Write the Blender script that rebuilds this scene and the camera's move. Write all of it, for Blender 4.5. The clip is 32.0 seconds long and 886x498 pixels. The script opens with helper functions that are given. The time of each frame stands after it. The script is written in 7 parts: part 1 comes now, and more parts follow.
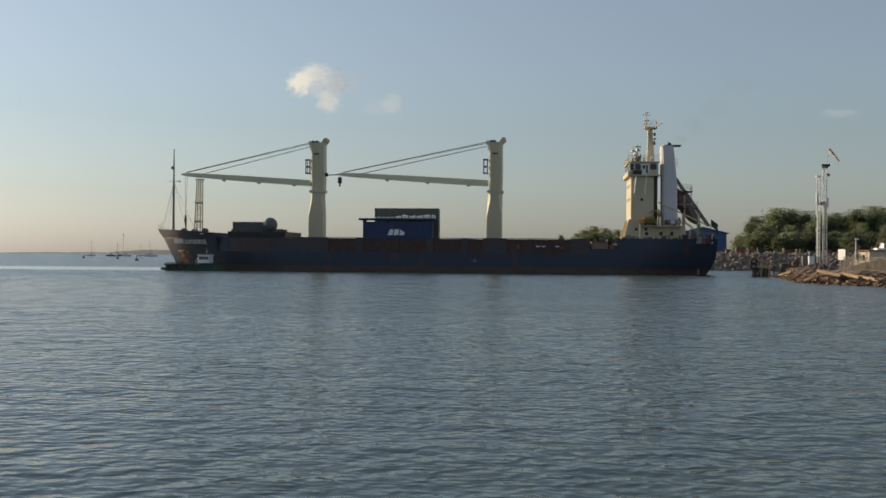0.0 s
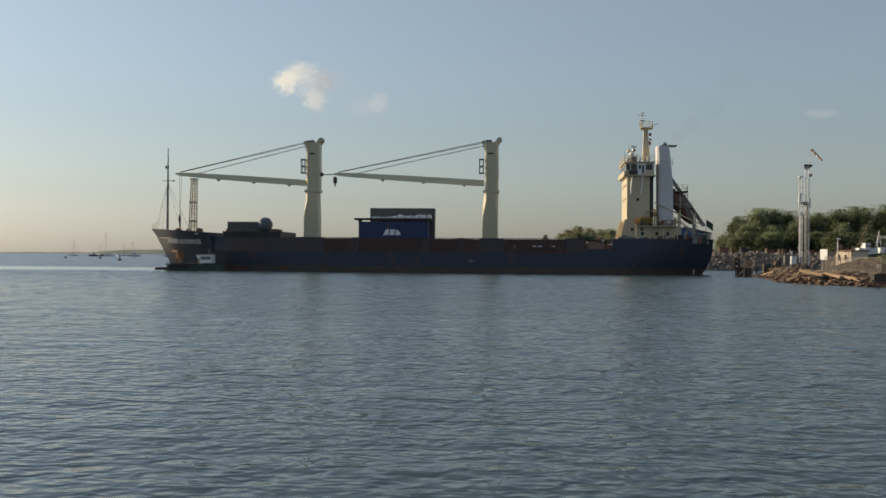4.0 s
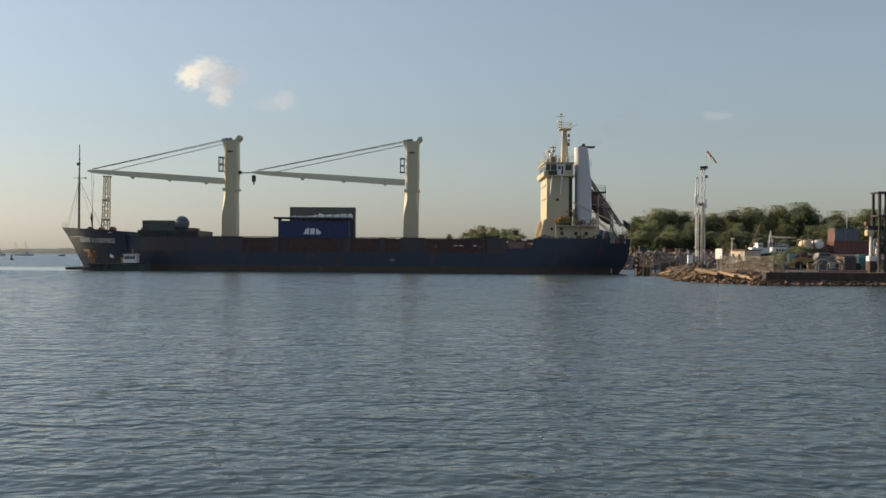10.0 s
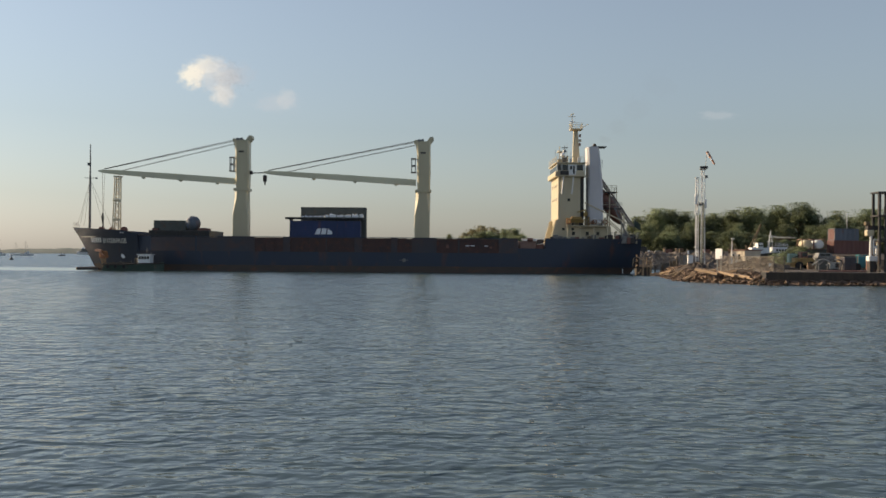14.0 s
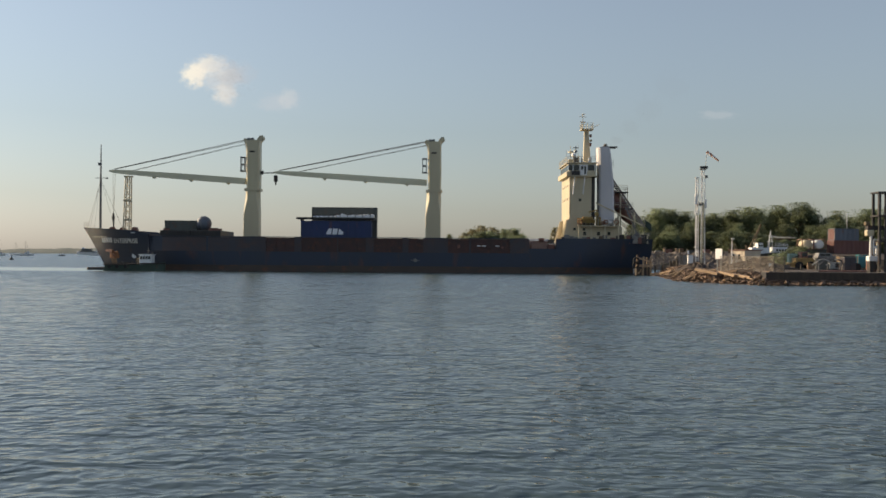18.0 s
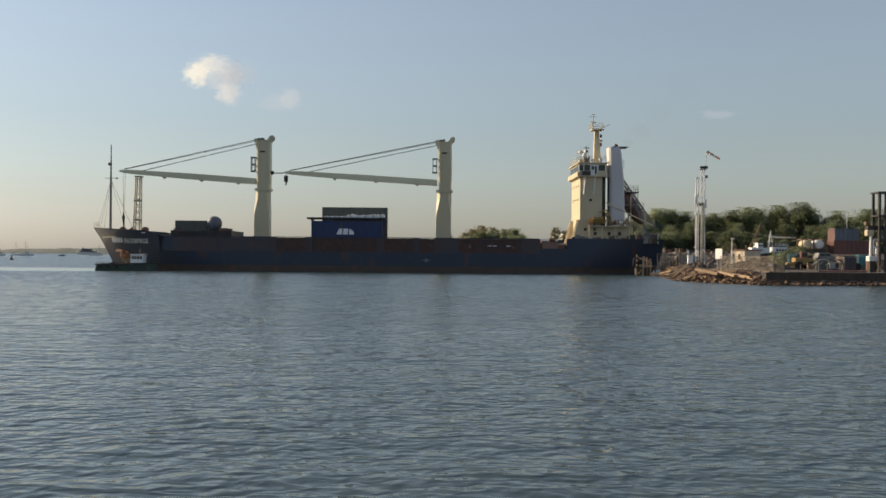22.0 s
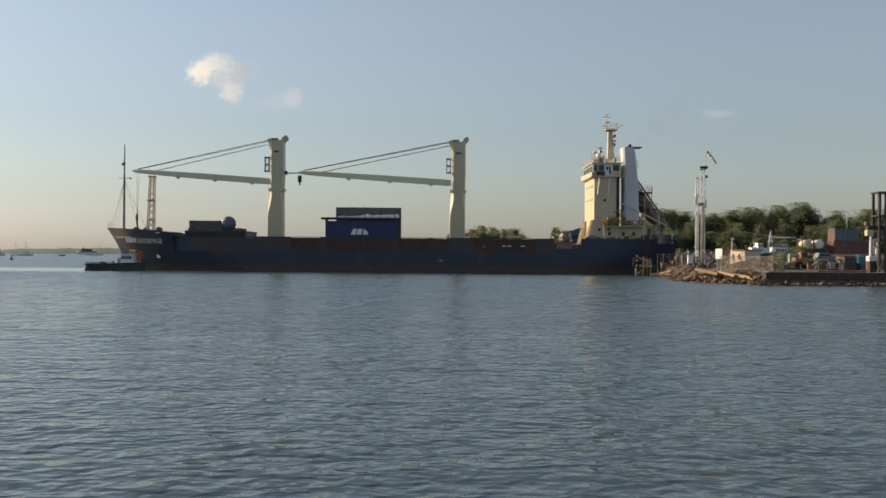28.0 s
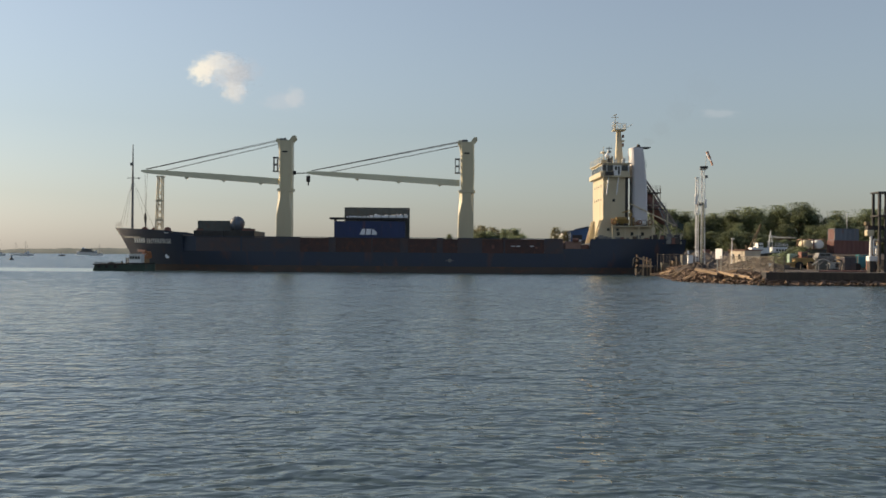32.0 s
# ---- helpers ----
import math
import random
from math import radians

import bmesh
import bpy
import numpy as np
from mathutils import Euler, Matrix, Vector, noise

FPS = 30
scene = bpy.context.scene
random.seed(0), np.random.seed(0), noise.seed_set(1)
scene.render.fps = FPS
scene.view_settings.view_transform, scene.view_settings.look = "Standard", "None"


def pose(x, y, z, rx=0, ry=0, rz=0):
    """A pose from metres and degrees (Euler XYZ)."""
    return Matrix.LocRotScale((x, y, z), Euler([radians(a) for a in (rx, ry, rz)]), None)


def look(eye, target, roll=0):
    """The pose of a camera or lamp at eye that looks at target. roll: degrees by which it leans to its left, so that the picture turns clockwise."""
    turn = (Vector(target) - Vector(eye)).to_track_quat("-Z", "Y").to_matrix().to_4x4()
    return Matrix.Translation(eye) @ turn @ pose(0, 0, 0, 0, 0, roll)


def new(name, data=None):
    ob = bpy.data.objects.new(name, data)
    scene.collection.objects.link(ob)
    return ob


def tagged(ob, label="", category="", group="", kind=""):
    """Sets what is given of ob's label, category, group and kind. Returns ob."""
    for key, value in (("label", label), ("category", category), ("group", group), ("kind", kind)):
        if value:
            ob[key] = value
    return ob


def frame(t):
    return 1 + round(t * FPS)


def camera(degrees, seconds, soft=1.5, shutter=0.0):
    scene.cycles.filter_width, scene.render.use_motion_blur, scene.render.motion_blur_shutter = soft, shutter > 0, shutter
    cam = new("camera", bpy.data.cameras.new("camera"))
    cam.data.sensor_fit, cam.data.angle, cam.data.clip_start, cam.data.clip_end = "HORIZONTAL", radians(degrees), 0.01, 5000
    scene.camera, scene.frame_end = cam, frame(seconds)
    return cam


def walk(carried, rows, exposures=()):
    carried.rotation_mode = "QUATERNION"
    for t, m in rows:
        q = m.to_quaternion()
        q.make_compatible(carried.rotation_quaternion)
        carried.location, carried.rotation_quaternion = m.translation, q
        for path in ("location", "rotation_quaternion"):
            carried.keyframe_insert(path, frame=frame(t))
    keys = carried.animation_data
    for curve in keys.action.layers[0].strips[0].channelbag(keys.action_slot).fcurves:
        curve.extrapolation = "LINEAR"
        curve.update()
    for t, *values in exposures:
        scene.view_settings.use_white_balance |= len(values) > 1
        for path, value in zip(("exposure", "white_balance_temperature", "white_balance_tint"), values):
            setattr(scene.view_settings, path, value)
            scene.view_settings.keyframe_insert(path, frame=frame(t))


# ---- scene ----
# Camera on a tripod at the quay edge: it pans right once, then holds still.
EYE = (0.0, 0.0, 2.95)


def aim(left, tilt=0.356, roll=0.45):
    """Camera pose: degrees turned left of +Y, degrees tilted up, lean."""
    a, e = radians(left), radians(tilt)
    d = Vector((-math.sin(a) * math.cos(e), math.cos(a) * math.cos(e), math.sin(e)))
    return look(EYE, Vector(EYE) + d * 100, roll)


cam = camera(45.93, 32.0, soft=1.6)
walk(cam, [
    (0.0, aim(6.10)), (2.0, aim(6.10)), (2.5, aim(6.10, 0.40)), (3.0, aim(6.10, 0.32)), (3.5, aim(6.06)),
    (3.8, aim(5.75)), (4.2, aim(4.5)), (4.6, aim(2.6)), (5.0, aim(0.75)), (5.3, aim(-0.08)),
    (5.5, aim(-0.18)), (6.0, aim(-0.22)), (6.5, aim(-0.13)), (7.0, aim(-0.05)), (7.5, aim(-0.12, 0.32)),
    (8.0, aim(0.0)), (9.0, aim(0.0)), (32.0, aim(0.0))], [(0.0, 0.25, 6040, 9.5), (3.5, 0.26, 6040, 9.5), (6.0, 0.30, 6130, 11.5), (8.0, 0.34, 6130, 11.5), (9.0, 0.42, 6130, 11.5), (14.0, 0.45, 6130, 11.5), (32.0, 0.45, 6130, 11.5)])

# ---- world and sun: low evening sun from the left ----
SUN_TURN, SUN_UP = -70.0, 21.0
world = bpy.data.worlds.new("world")
scene.world = world
world.use_nodes = True
wn, wl = world.node_tree.nodes, world.node_tree.links
sky = wn.new("ShaderNodeTexSky")
sky.sky_type, sky.sun_disc = "NISHITA", False
sky.sun_elevation, sky.sun_rotation = radians(SUN_UP), radians(SUN_TURN)
sky.air_density, sky.dust_density, sky.ozone_density = 1.4, 0.95, 4.0
haze = wn.new("ShaderNodeHueSaturation")
haze.inputs["Saturation"].default_value = 0.55
wl.new(sky.outputs[0], haze.inputs["Color"])
wl.new(haze.outputs[0], wn["Background"].inputs[0])
wn["Background"].inputs[1].default_value = 0.0855
sun = new("sun", bpy.data.lights.new("sun", "SUN"))
sun.data.energy, sun.data.angle, sun.data.color = 5.0, radians(0.6), (1.0, 0.75, 0.45)
sd = Vector((math.sin(radians(SUN_TURN)) * math.cos(radians(SUN_UP)), math.cos(radians(SUN_TURN)) * math.cos(radians(SUN_UP)), math.sin(radians(SUN_UP))))
sun.matrix_world = look(sd * 300, (0, 0, 0))


# ---- materials ----
def mat(name, a, b=None, rough=0.6, metal=0.0, scale=3.0, stretch=(1, 1, 1), grain=25.0, bump=0.02, rust=0.0, rust_at=0.62, piece=0.0, rust_colour=(0.16, 0.06, 0.025), gloss=0.5):
    """Paint or raw surface: two colours mixed by coarse noise, fine grain relief, optional rust patches, piece-to-piece variation."""
    m = bpy.data.materials.new(name)
    m.use_nodes = True
    n, l = m.node_tree.nodes, m.node_tree.links
    p = n["Principled BSDF"]
    co, mp = n.new("ShaderNodeTexCoord"), n.new("ShaderNodeMapping")
    mp.inputs["Scale"].default_value = stretch
    l.new(co.outputs["Object"], mp.inputs[0])
    big, fine = n.new("ShaderNodeTexNoise"), n.new("ShaderNodeTexNoise")
    big.inputs["Scale"].default_value, big.inputs["Detail"].default_value = scale, 5
    fine.inputs["Scale"].default_value, fine.inputs["Detail"].default_value = grain, 4
    l.new(mp.outputs[0], big.inputs["Vector"]), l.new(co.outputs["Object"], fine.inputs["Vector"])
    b = b or tuple(c * 0.75 for c in a)
    mix = n.new("ShaderNodeMix")
    mix.data_type = "RGBA"
    ramp = n.new("ShaderNodeMapRange")
    ramp.inputs["From Min"].default_value, ramp.inputs["From Max"].default_value = 0.3, 0.7
    l.new(big.outputs[0], ramp.inputs[0]), l.new(ramp.outputs[0], mix.inputs[0])
    mix.inputs[6].default_value, mix.inputs[7].default_value = (*a, 1), (*b, 1)
    out = mix.outputs[2]
    if rust:
        rn, rr, rm = n.new("ShaderNodeTexNoise"), n.new("ShaderNodeMapRange"), n.new("ShaderNodeMix")
        rn.inputs["Scale"].default_value, rn.inputs["Detail"].default_value = scale * 1.7, 8
        l.new(mp.outputs[0], rn.inputs["Vector"])
        rr.inputs["From Min"].default_value, rr.inputs["From Max"].default_value, rr.inputs["To Max"].default_value = rust_at - 0.04, rust_at + 0.08, rust
        l.new(rn.outputs[0], rr.inputs[0])
        rm.data_type = "RGBA"
        l.new(rr.outputs[0], rm.inputs[0]), l.new(out, rm.inputs[6])
        rm.inputs[7].default_value = (*rust_colour, 1)
        out = rm.outputs[2]
    if piece:
        info, hs, pr = n.new("ShaderNodeObjectInfo"), n.new("ShaderNodeHueSaturation"), n.new("ShaderNodeMapRange")
        pr.inputs["To Min"].default_value, pr.inputs["To Max"].default_value = 1 - piece, 1 + piece
        l.new(info.outputs["Random"], pr.inputs[0]), l.new(pr.outputs[0], hs.inputs["Value"]), l.new(out, hs.inputs["Color"])
        out = hs.outputs[0]
    l.new(out, p.inputs["Base Color"])
    p.inputs["Metallic"].default_value = metal
    p.inputs["Specular IOR Level"].default_value = gloss
    rmap = n.new("ShaderNodeMapRange")
    rmap.inputs["To Min"].default_value, rmap.inputs["To Max"].default_value = max(0.02, rough - 0.12), min(1, rough + 0.12)
    l.new(fine.outputs[0], rmap.inputs[0]), l.new(rmap.outputs[0], p.inputs["Roughness"])
    if bump:
        bp = n.new("ShaderNodeBump")
        bp.inputs["Distance"].default_value, bp.inputs["Strength"].default_value = bump, 0.6
        l.new(fine.outputs[0], bp.inputs["Height"]), l.new(bp.outputs[0], p.inputs["Normal"])
    return m


def leaf_mat(name, a, b):
    """Foliage: colour varies clump by clump and tree by tree, a little light passes through."""
    m = bpy.data.materials.new(name)
    m.use_nodes = True
    n, l = m.node_tree.nodes, m.node_tree.links
    p, out = n["Principled BSDF"], n["Material Output"]
    geo, info, mix, hs = n.new("ShaderNodeNewGeometry"), n.new("ShaderNodeObjectInfo"), n.new("ShaderNodeMix"), n.new("ShaderNodeHueSaturation")
    mix.data_type = "RGBA"
    l.new(geo.outputs["Random Per Island"], mix.inputs[0])
    mix.inputs[6].default_value, mix.inputs[7].default_value = (*a, 1), (*b, 1)
    pr = n.new("ShaderNodeMapRange")
    pr.inputs["To Min"].default_value, pr.inputs["To Max"].default_value = 0.7, 1.25
    l.new(info.outputs["Random"], pr.inputs[0]), l.new(pr.outputs[0], hs.inputs["Value"]), l.new(mix.outputs[2], hs.inputs["Color"])
    l.new(hs.outputs[0], p.inputs["Base Color"])
    p.inputs["Roughness"].default_value = 0.65
    tr, ms = n.new("ShaderNodeBsdfTranslucent"), n.new("ShaderNodeMixShader")
    l.new(hs.outputs[0], tr.inputs[0])
    ms.inputs[0].default_value = 0.8
    l.new(p.outputs[0], ms.inputs[1]), l.new(tr.outputs[0], ms.inputs[2]), l.new(ms.outputs[0], out.inputs[0])
    return m


def water_mat():
    """Harbour water: dark body, mirror gloss, ripples of three sizes and smoother slicks."""
    m = bpy.data.materials.new("harbour_water")
    m.use_nodes = True
    n, l = m.node_tree.nodes, m.node_tree.links
    p = n["Principled BSDF"]
    p.inputs["Base Color"].default_value = (0.052, 0.080, 0.090, 1)
    p.inputs["Roughness"].default_value, p.inputs["IOR"].default_value = 0.10, 1.333
    co = n.new("ShaderNodeTexCoord")

    def layer(scale, stretch, turn, detail, dist):
        mp, nz = n.new("ShaderNodeMapping"), n.new("ShaderNodeTexNoise")
        mp.inputs["Scale"].default_value, mp.inputs["Rotation"].default_value = stretch, (0, 0, radians(turn))
        l.new(co.outputs["Object"], mp.inputs[0]), l.new(mp.outputs[0], nz.inputs["Vector"])
        nz.inputs["Scale"].default_value, nz.inputs["Detail"].default_value, nz.inputs["Distortion"].default_value = scale, detail, dist
        return nz.outputs[0]

    def times(a, k):
        x = n.new("ShaderNodeMath")
        x.operation = "MULTIPLY"
        l.new(a, x.inputs[0])
        if isinstance(k, (int, float)):
            x.inputs[1].default_value = k
        else:
            l.new(k, x.inputs[1])
        return x.outputs[0]

    def plus(a, b):
        x = n.new("ShaderNodeMath")
        l.new(a, x.inputs[0]), l.new(b, x.inputs[1])
        return x.outputs[0]

    swell = layer(0.35, (0.6, 1, 1), 8, 1, 0.3)
    chop = layer(1.15, (0.72, 1, 1), -10, 2, 0.4)
    ripple = layer(2.9, (0.85, 1, 1), 7, 1.4, 0.3)
    height = plus(plus(times(swell, SWELL), times(chop, CHOP)), times(ripple, RIPPLE))
    patch = layer(0.02, (0.35, 1.6, 1), 3, 3, 0.0)
    pm = n.new("ShaderNodeMapRange")
    pm.inputs["From Min"].default_value, pm.inputs["From Max"].default_value = 0.35, 0.65
    pm.inputs["To Min"].default_value, pm.inputs["To Max"].default_value = 0.75, 1.15
    l.new(patch, pm.inputs[0])
    # the tug's wash leaves a long smooth slick off the ship's bow
    sep = n.new("ShaderNodeSeparateXYZ")
    l.new(co.outputs["Object"], sep.inputs[0])

    def ramp(src, f0, f1, t0, t1):
        x = n.new("ShaderNodeMapRange")
        x.interpolation_type = "SMOOTHSTEP"
        for key, val in zip(("From Min", "From Max", "To Min", "To Max"), (f0, f1, t0, t1)):
            x.inputs[key].default_value = val
        l.new(src, x.inputs[0])
        return x.outputs[0]
    wob = plus(sep.outputs[1], times(layer(0.03, (1, 1, 1), 0, 2, 0), 14.0))
    band = times(times(ramp(wob, 172, 190, 0, 1), ramp(wob, 206, 238, 1, 0)), ramp(sep.outputs[0], -62, -52, 1, 0))
    height = times(times(times(height, pm.outputs[0]), ramp(band, 0, 1, 1, 0.22)), ramp(sep.outputs[1], 60, 150, 1, 0.4))
    bp = n.new("ShaderNodeBump")
    bp.inputs["Strength"].default_value, bp.inputs["Distance"].default_value = 1.0, 1.0
    l.new(height, bp.inputs["Height"])
    # small wavelets tilt the surface at every distance
    calm = times(ramp(band, 0, 1, 1, 0.2), ramp(sep.outputs[1], 14, 110, 0.15, 1))
    # the steep fronts of the waves lie towards the quay, their long backs away from it
    lee, steep = n.new("ShaderNodeVectorMath"), n.new("ShaderNodeVectorMath")
    steep.operation = "SCALE"
    steep.inputs[0].default_value = (0, -LEE, 0)
    l.new(times(ramp(band, 0, 1, 1, 0.22), ramp(sep.outputs[1], 40, 170, 1, 2.2)), steep.inputs["Scale"]), l.new(bp.outputs[0], lee.inputs[0]), l.new(steep.outputs[0], lee.inputs[1])
    tilt = lee.outputs[0]
    for scale, stretch, turn, kx, ky in WAVELETS:
        mp, nz = n.new("ShaderNodeMapping"), n.new("ShaderNodeTexNoise")
        mp.inputs["Scale"].default_value, mp.inputs["Rotation"].default_value = (stretch, 1, 1), (0, 0, radians(turn))
        nz.inputs["Scale"].default_value, nz.inputs["Detail"].default_value = scale, 2
        l.new(co.outputs["Object"], mp.inputs[0]), l.new(mp.outputs[0], nz.inputs["Vector"])
        sub, mul, amp, add = [n.new("ShaderNodeVectorMath") for _ in range(4)]
        sub.operation, mul.operation, amp.operation = "SUBTRACT", "MULTIPLY", "SCALE"
        l.new(nz.outputs["Color"], sub.inputs[0])
        sub.inputs[1].default_value = (0.5, 0.5, 0.5)
        l.new(sub.outputs[0], mul.inputs[0])
        mul.inputs[1].default_value = (kx, ky, 0)
        l.new(mul.outputs[0], amp.inputs[0]), l.new(calm, amp.inputs["Scale"])
        l.new(tilt, add.inputs[0]), l.new(amp.outputs[0], add.inputs[1])
        tilt = add.outputs[0]
    unit = n.new("ShaderNodeVectorMath")
    unit.operation = "NORMALIZE"
    l.new(tilt, unit.inputs[0]), l.new(unit.outputs[0], p.inputs["Normal"])
    return m


WAVELETS = ((22.0, 0.7, 5, 0.6, 0.5), (1.6, 1.0, 8, 0.2, 0.5), (0.5, 1.3, -14, 0.1, 0.3))
SWELL, CHOP, RIPPLE = 0.10, 0.135, 0.088
LEE = 0.07
M_WATER = water_mat()
M_NAVY = mat("navy_hull_paint", (0.033, 0.044, 0.072), (0.038, 0.046, 0.066), 0.48, scale=0.35, stretch=(1, 1, 0.3), grain=6, bump=0.006, rust=0.35, rust_at=0.64, gloss=0.4)
M_BOOT = mat("red_boot_top", (0.078, 0.055, 0.042), (0.058, 0.044, 0.037), 0.65, scale=0.4, stretch=(1, 1, 2), grain=5, bump=0.02, rust=0.6)
M_NAVYRUST = mat("rusted_navy_plate", (0.045, 0.045, 0.058), (0.060, 0.042, 0.044), 0.5, scale=0.35, grain=3, bump=0.01, rust=0.5, rust_at=0.55, rust_colour=(0.085, 0.045, 0.036), gloss=0.5)
M_RUSTRED = mat("rusty_red_coaming", (0.088, 0.042, 0.034), (0.055, 0.036, 0.035), 0.7, scale=0.8, grain=8, rust=0.4, rust_at=0.6)
M_BEIGE = mat("cream_crane_paint", (0.56, 0.50, 0.335), (0.48, 0.425, 0.285), 0.33, scale=0.3, stretch=(1, 1, 0.25), grain=6, bump=0.006, rust=0.3, rust_at=0.68)
M_HOUSE = mat("cream_house_paint", (0.57, 0.495, 0.335), (0.47, 0.405, 0.275), 0.5, scale=0.4, stretch=(1, 1, 0.2), grain=6, bump=0.006, rust=0.35, rust_at=0.66)
M_WHITE = mat("white_paint", (0.78, 0.78, 0.78), (0.68, 0.68, 0.67), 0.5, scale=0.5, grain=9, bump=0.005, rust=0.15, rust_at=0.68)
M_STEEL = mat("grey_steel", (0.22, 0.22, 0.21), (0.13, 0.13, 0.13), 0.5, 0.3, scale=1.2, grain=14, rust=0.4)
M_DARK = mat("dark_steel", (0.048, 0.045, 0.043), (0.034, 0.032, 0.031), 0.55, 0.2, scale=1.0, grain=12, rust=0.4)
M_ROPE = mat("wire_rope", (0.09, 0.085, 0.075), (0.06, 0.055, 0.05), 0.6, 0.4, scale=6, grain=40)
M_GLASS = mat("dark_window_glass", (0.02, 0.024, 0.028), (0.015, 0.018, 0.02), 0.12, scale=2, bump=0)
M_ORANGE = mat("orange_lifeboat_paint", (0.27, 0.115, 0.055), (0.17, 0.075, 0.04), 0.7, scale=1.5, grain=12, rust=0.2)
M_YELLOW = mat("ochre_machine_paint", (0.34, 0.235, 0.07), (0.24, 0.165, 0.06), 0.6, scale=1.5, grain=12, rust=0.6, rust_at=0.56)
M_BROWN = mat("faded_brown_cover", (0.22, 0.10, 0.07), (0.15, 0.07, 0.055), 0.6, scale=1.2, grain=10, rust=0.4)
M_BLUEBOX = mat("blue_container_paint", (0.018, 0.036, 0.12), (0.016, 0.03, 0.09), 0.5, scale=0.8, stretch=(1, 1, 0.3), grain=10, rust=0.4, rust_at=0.64)
M_GREYBOX = mat("grey_container_paint", (0.10, 0.105, 0.092), (0.075, 0.08, 0.072), 0.6, scale=0.8, grain=10, rust=0.3)
M_BLUEGREY = mat("blue_grey_container_paint", (0.125, 0.145, 0.18), (0.095, 0.11, 0.135), 0.55, scale=0.8, stretch=(1, 1, 0.3), grain=10, rust=0.4)
M_REDBOX = mat("red_brown_container_paint", (0.17, 0.065, 0.05), (0.125, 0.05, 0.042), 0.6, scale=0.8, stretch=(1, 1, 0.3), grain=10, rust=0.4)
M_GREEN = mat("dark_green_tug_paint", (0.036, 0.062, 0.046), (0.027, 0.048, 0.036), 0.5, scale=0.8, grain=10, rust=0.3)
M_PALEGREEN = mat("pale_green_paint", (0.30, 0.42, 0.33), (0.25, 0.34, 0.27), 0.55, scale=1, grain=10, rust=0.3)
M_TEAL = mat("teal_machine_paint", (0.03, 0.22, 0.26), (0.03, 0.16, 0.20), 0.5, scale=1.2, grain=10, rust=0.3)
M_SHED = mat("blue_shed_sheeting", (0.06, 0.13, 0.30), (0.05, 0.10, 0.22), 0.55, scale=0.3, stretch=(1, 1, 0.2), grain=4, rust=0.2)
M_ROOF = mat("grey_roof_sheeting", (0.20, 0.21, 0.22), (0.15, 0.155, 0.16), 0.55, scale=0.3, grain=4, rust=0.3)
M_CREAMWALL = mat("cream_render_wall", (0.64, 0.56, 0.44), (0.52, 0.45, 0.35), 0.85, scale=0.9, grain=14)
M_TIMBER = mat("weathered_timber", (0.42, 0.30, 0.19), (0.22, 0.155, 0.10), 0.85, scale=1.5, stretch=(0.3, 2, 2), grain=18, bump=0.03, piece=0.35)
M_WOODDARK = mat("dark_wet_timber", (0.075, 0.055, 0.04), (0.045, 0.034, 0.026), 0.85, scale=1.5, stretch=(2, 2, 0.3), grain=18, bump=0.03)
M_ROCK = mat("brown_rubble_stone", (0.135, 0.092, 0.064), (0.082, 0.058, 0.043), 0.9, scale=1.6, grain=9, bump=0.06, piece=0.45)
M_ROCKGREY = mat("grey_armour_stone", (0.23, 0.19, 0.155), (0.16, 0.135, 0.115), 0.9, scale=0.5, grain=5, bump=0.08)
M_GROUND = mat("dusty_ground", (0.085, 0.064, 0.05), (0.055, 0.043, 0.034), 0.95, scale=0.5, grain=6, bump=0.12)
M_CONCRETE = mat("stained_concrete", (0.17, 0.15, 0.125), (0.11, 0.096, 0.08), 0.9, scale=0.6, grain=10, bump=0.02)
M_RUBBER = mat("black_rubber", (0.02, 0.02, 0.02), (0.03, 0.028, 0.026), 0.85, scale=3, grain=20)
M_WIRE = mat("galvanised_mesh", (0.20, 0.175, 0.145), (0.15, 0.13, 0.105), 0.7, 0.3, scale=2, grain=20)
M_BARK = mat("brown_bark", (0.13, 0.09, 0.06), (0.07, 0.05, 0.035), 0.95, scale=2, stretch=(2, 2, 0.4), grain=12, bump=0.05)
# leaf colours lifted above real foliage to stand in for distance haze
M_LEAF = leaf_mat("tree_foliage", (0.18, 0.215, 0.125), (0.215, 0.245, 0.145))
M_LEAFDRY = leaf_mat("dry_tree_foliage", (0.20, 0.195, 0.115), (0.245, 0.23, 0.14))
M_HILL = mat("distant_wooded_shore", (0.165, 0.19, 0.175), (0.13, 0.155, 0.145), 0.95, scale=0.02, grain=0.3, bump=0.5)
M_PINK = mat("faded_pink_paint", (0.30, 0.19, 0.15), (0.22, 0.13, 0.10), 0.7, scale=0.8, grain=10, rust=0.5)
M_DULL = mat("dull_ochre_paint", (0.17, 0.125, 0.07), (0.10, 0.075, 0.048), 0.75, scale=1.4, grain=12, rust=0.5, rust_at=0.55)
M_GALV = mat("weathered_galvanised_steel", (0.44, 0.44, 0.41), (0.32, 0.32, 0.30), 0.55, 0.2, scale=1.5, grain=14, rust=0.25, rust_at=0.64)
M_JIB = mat("pale_jib_paint", (0.70, 0.66, 0.47), (0.60, 0.56, 0.40), 0.45, scale=0.4, stretch=(0.3, 1, 1), grain=6, bump=0.006, rust=0.3, rust_at=0.66)
M_WINDSOCK = mat("orange_windsock_cloth", (0.60, 0.36, 0.25), (0.50, 0.28, 0.19), 0.8, scale=4, grain=30)
M_MARK = mat("white_mark_paint", (0.80, 0.81, 0.84), (0.72, 0.73, 0.76), 0.5, scale=2, grain=12, bump=0)
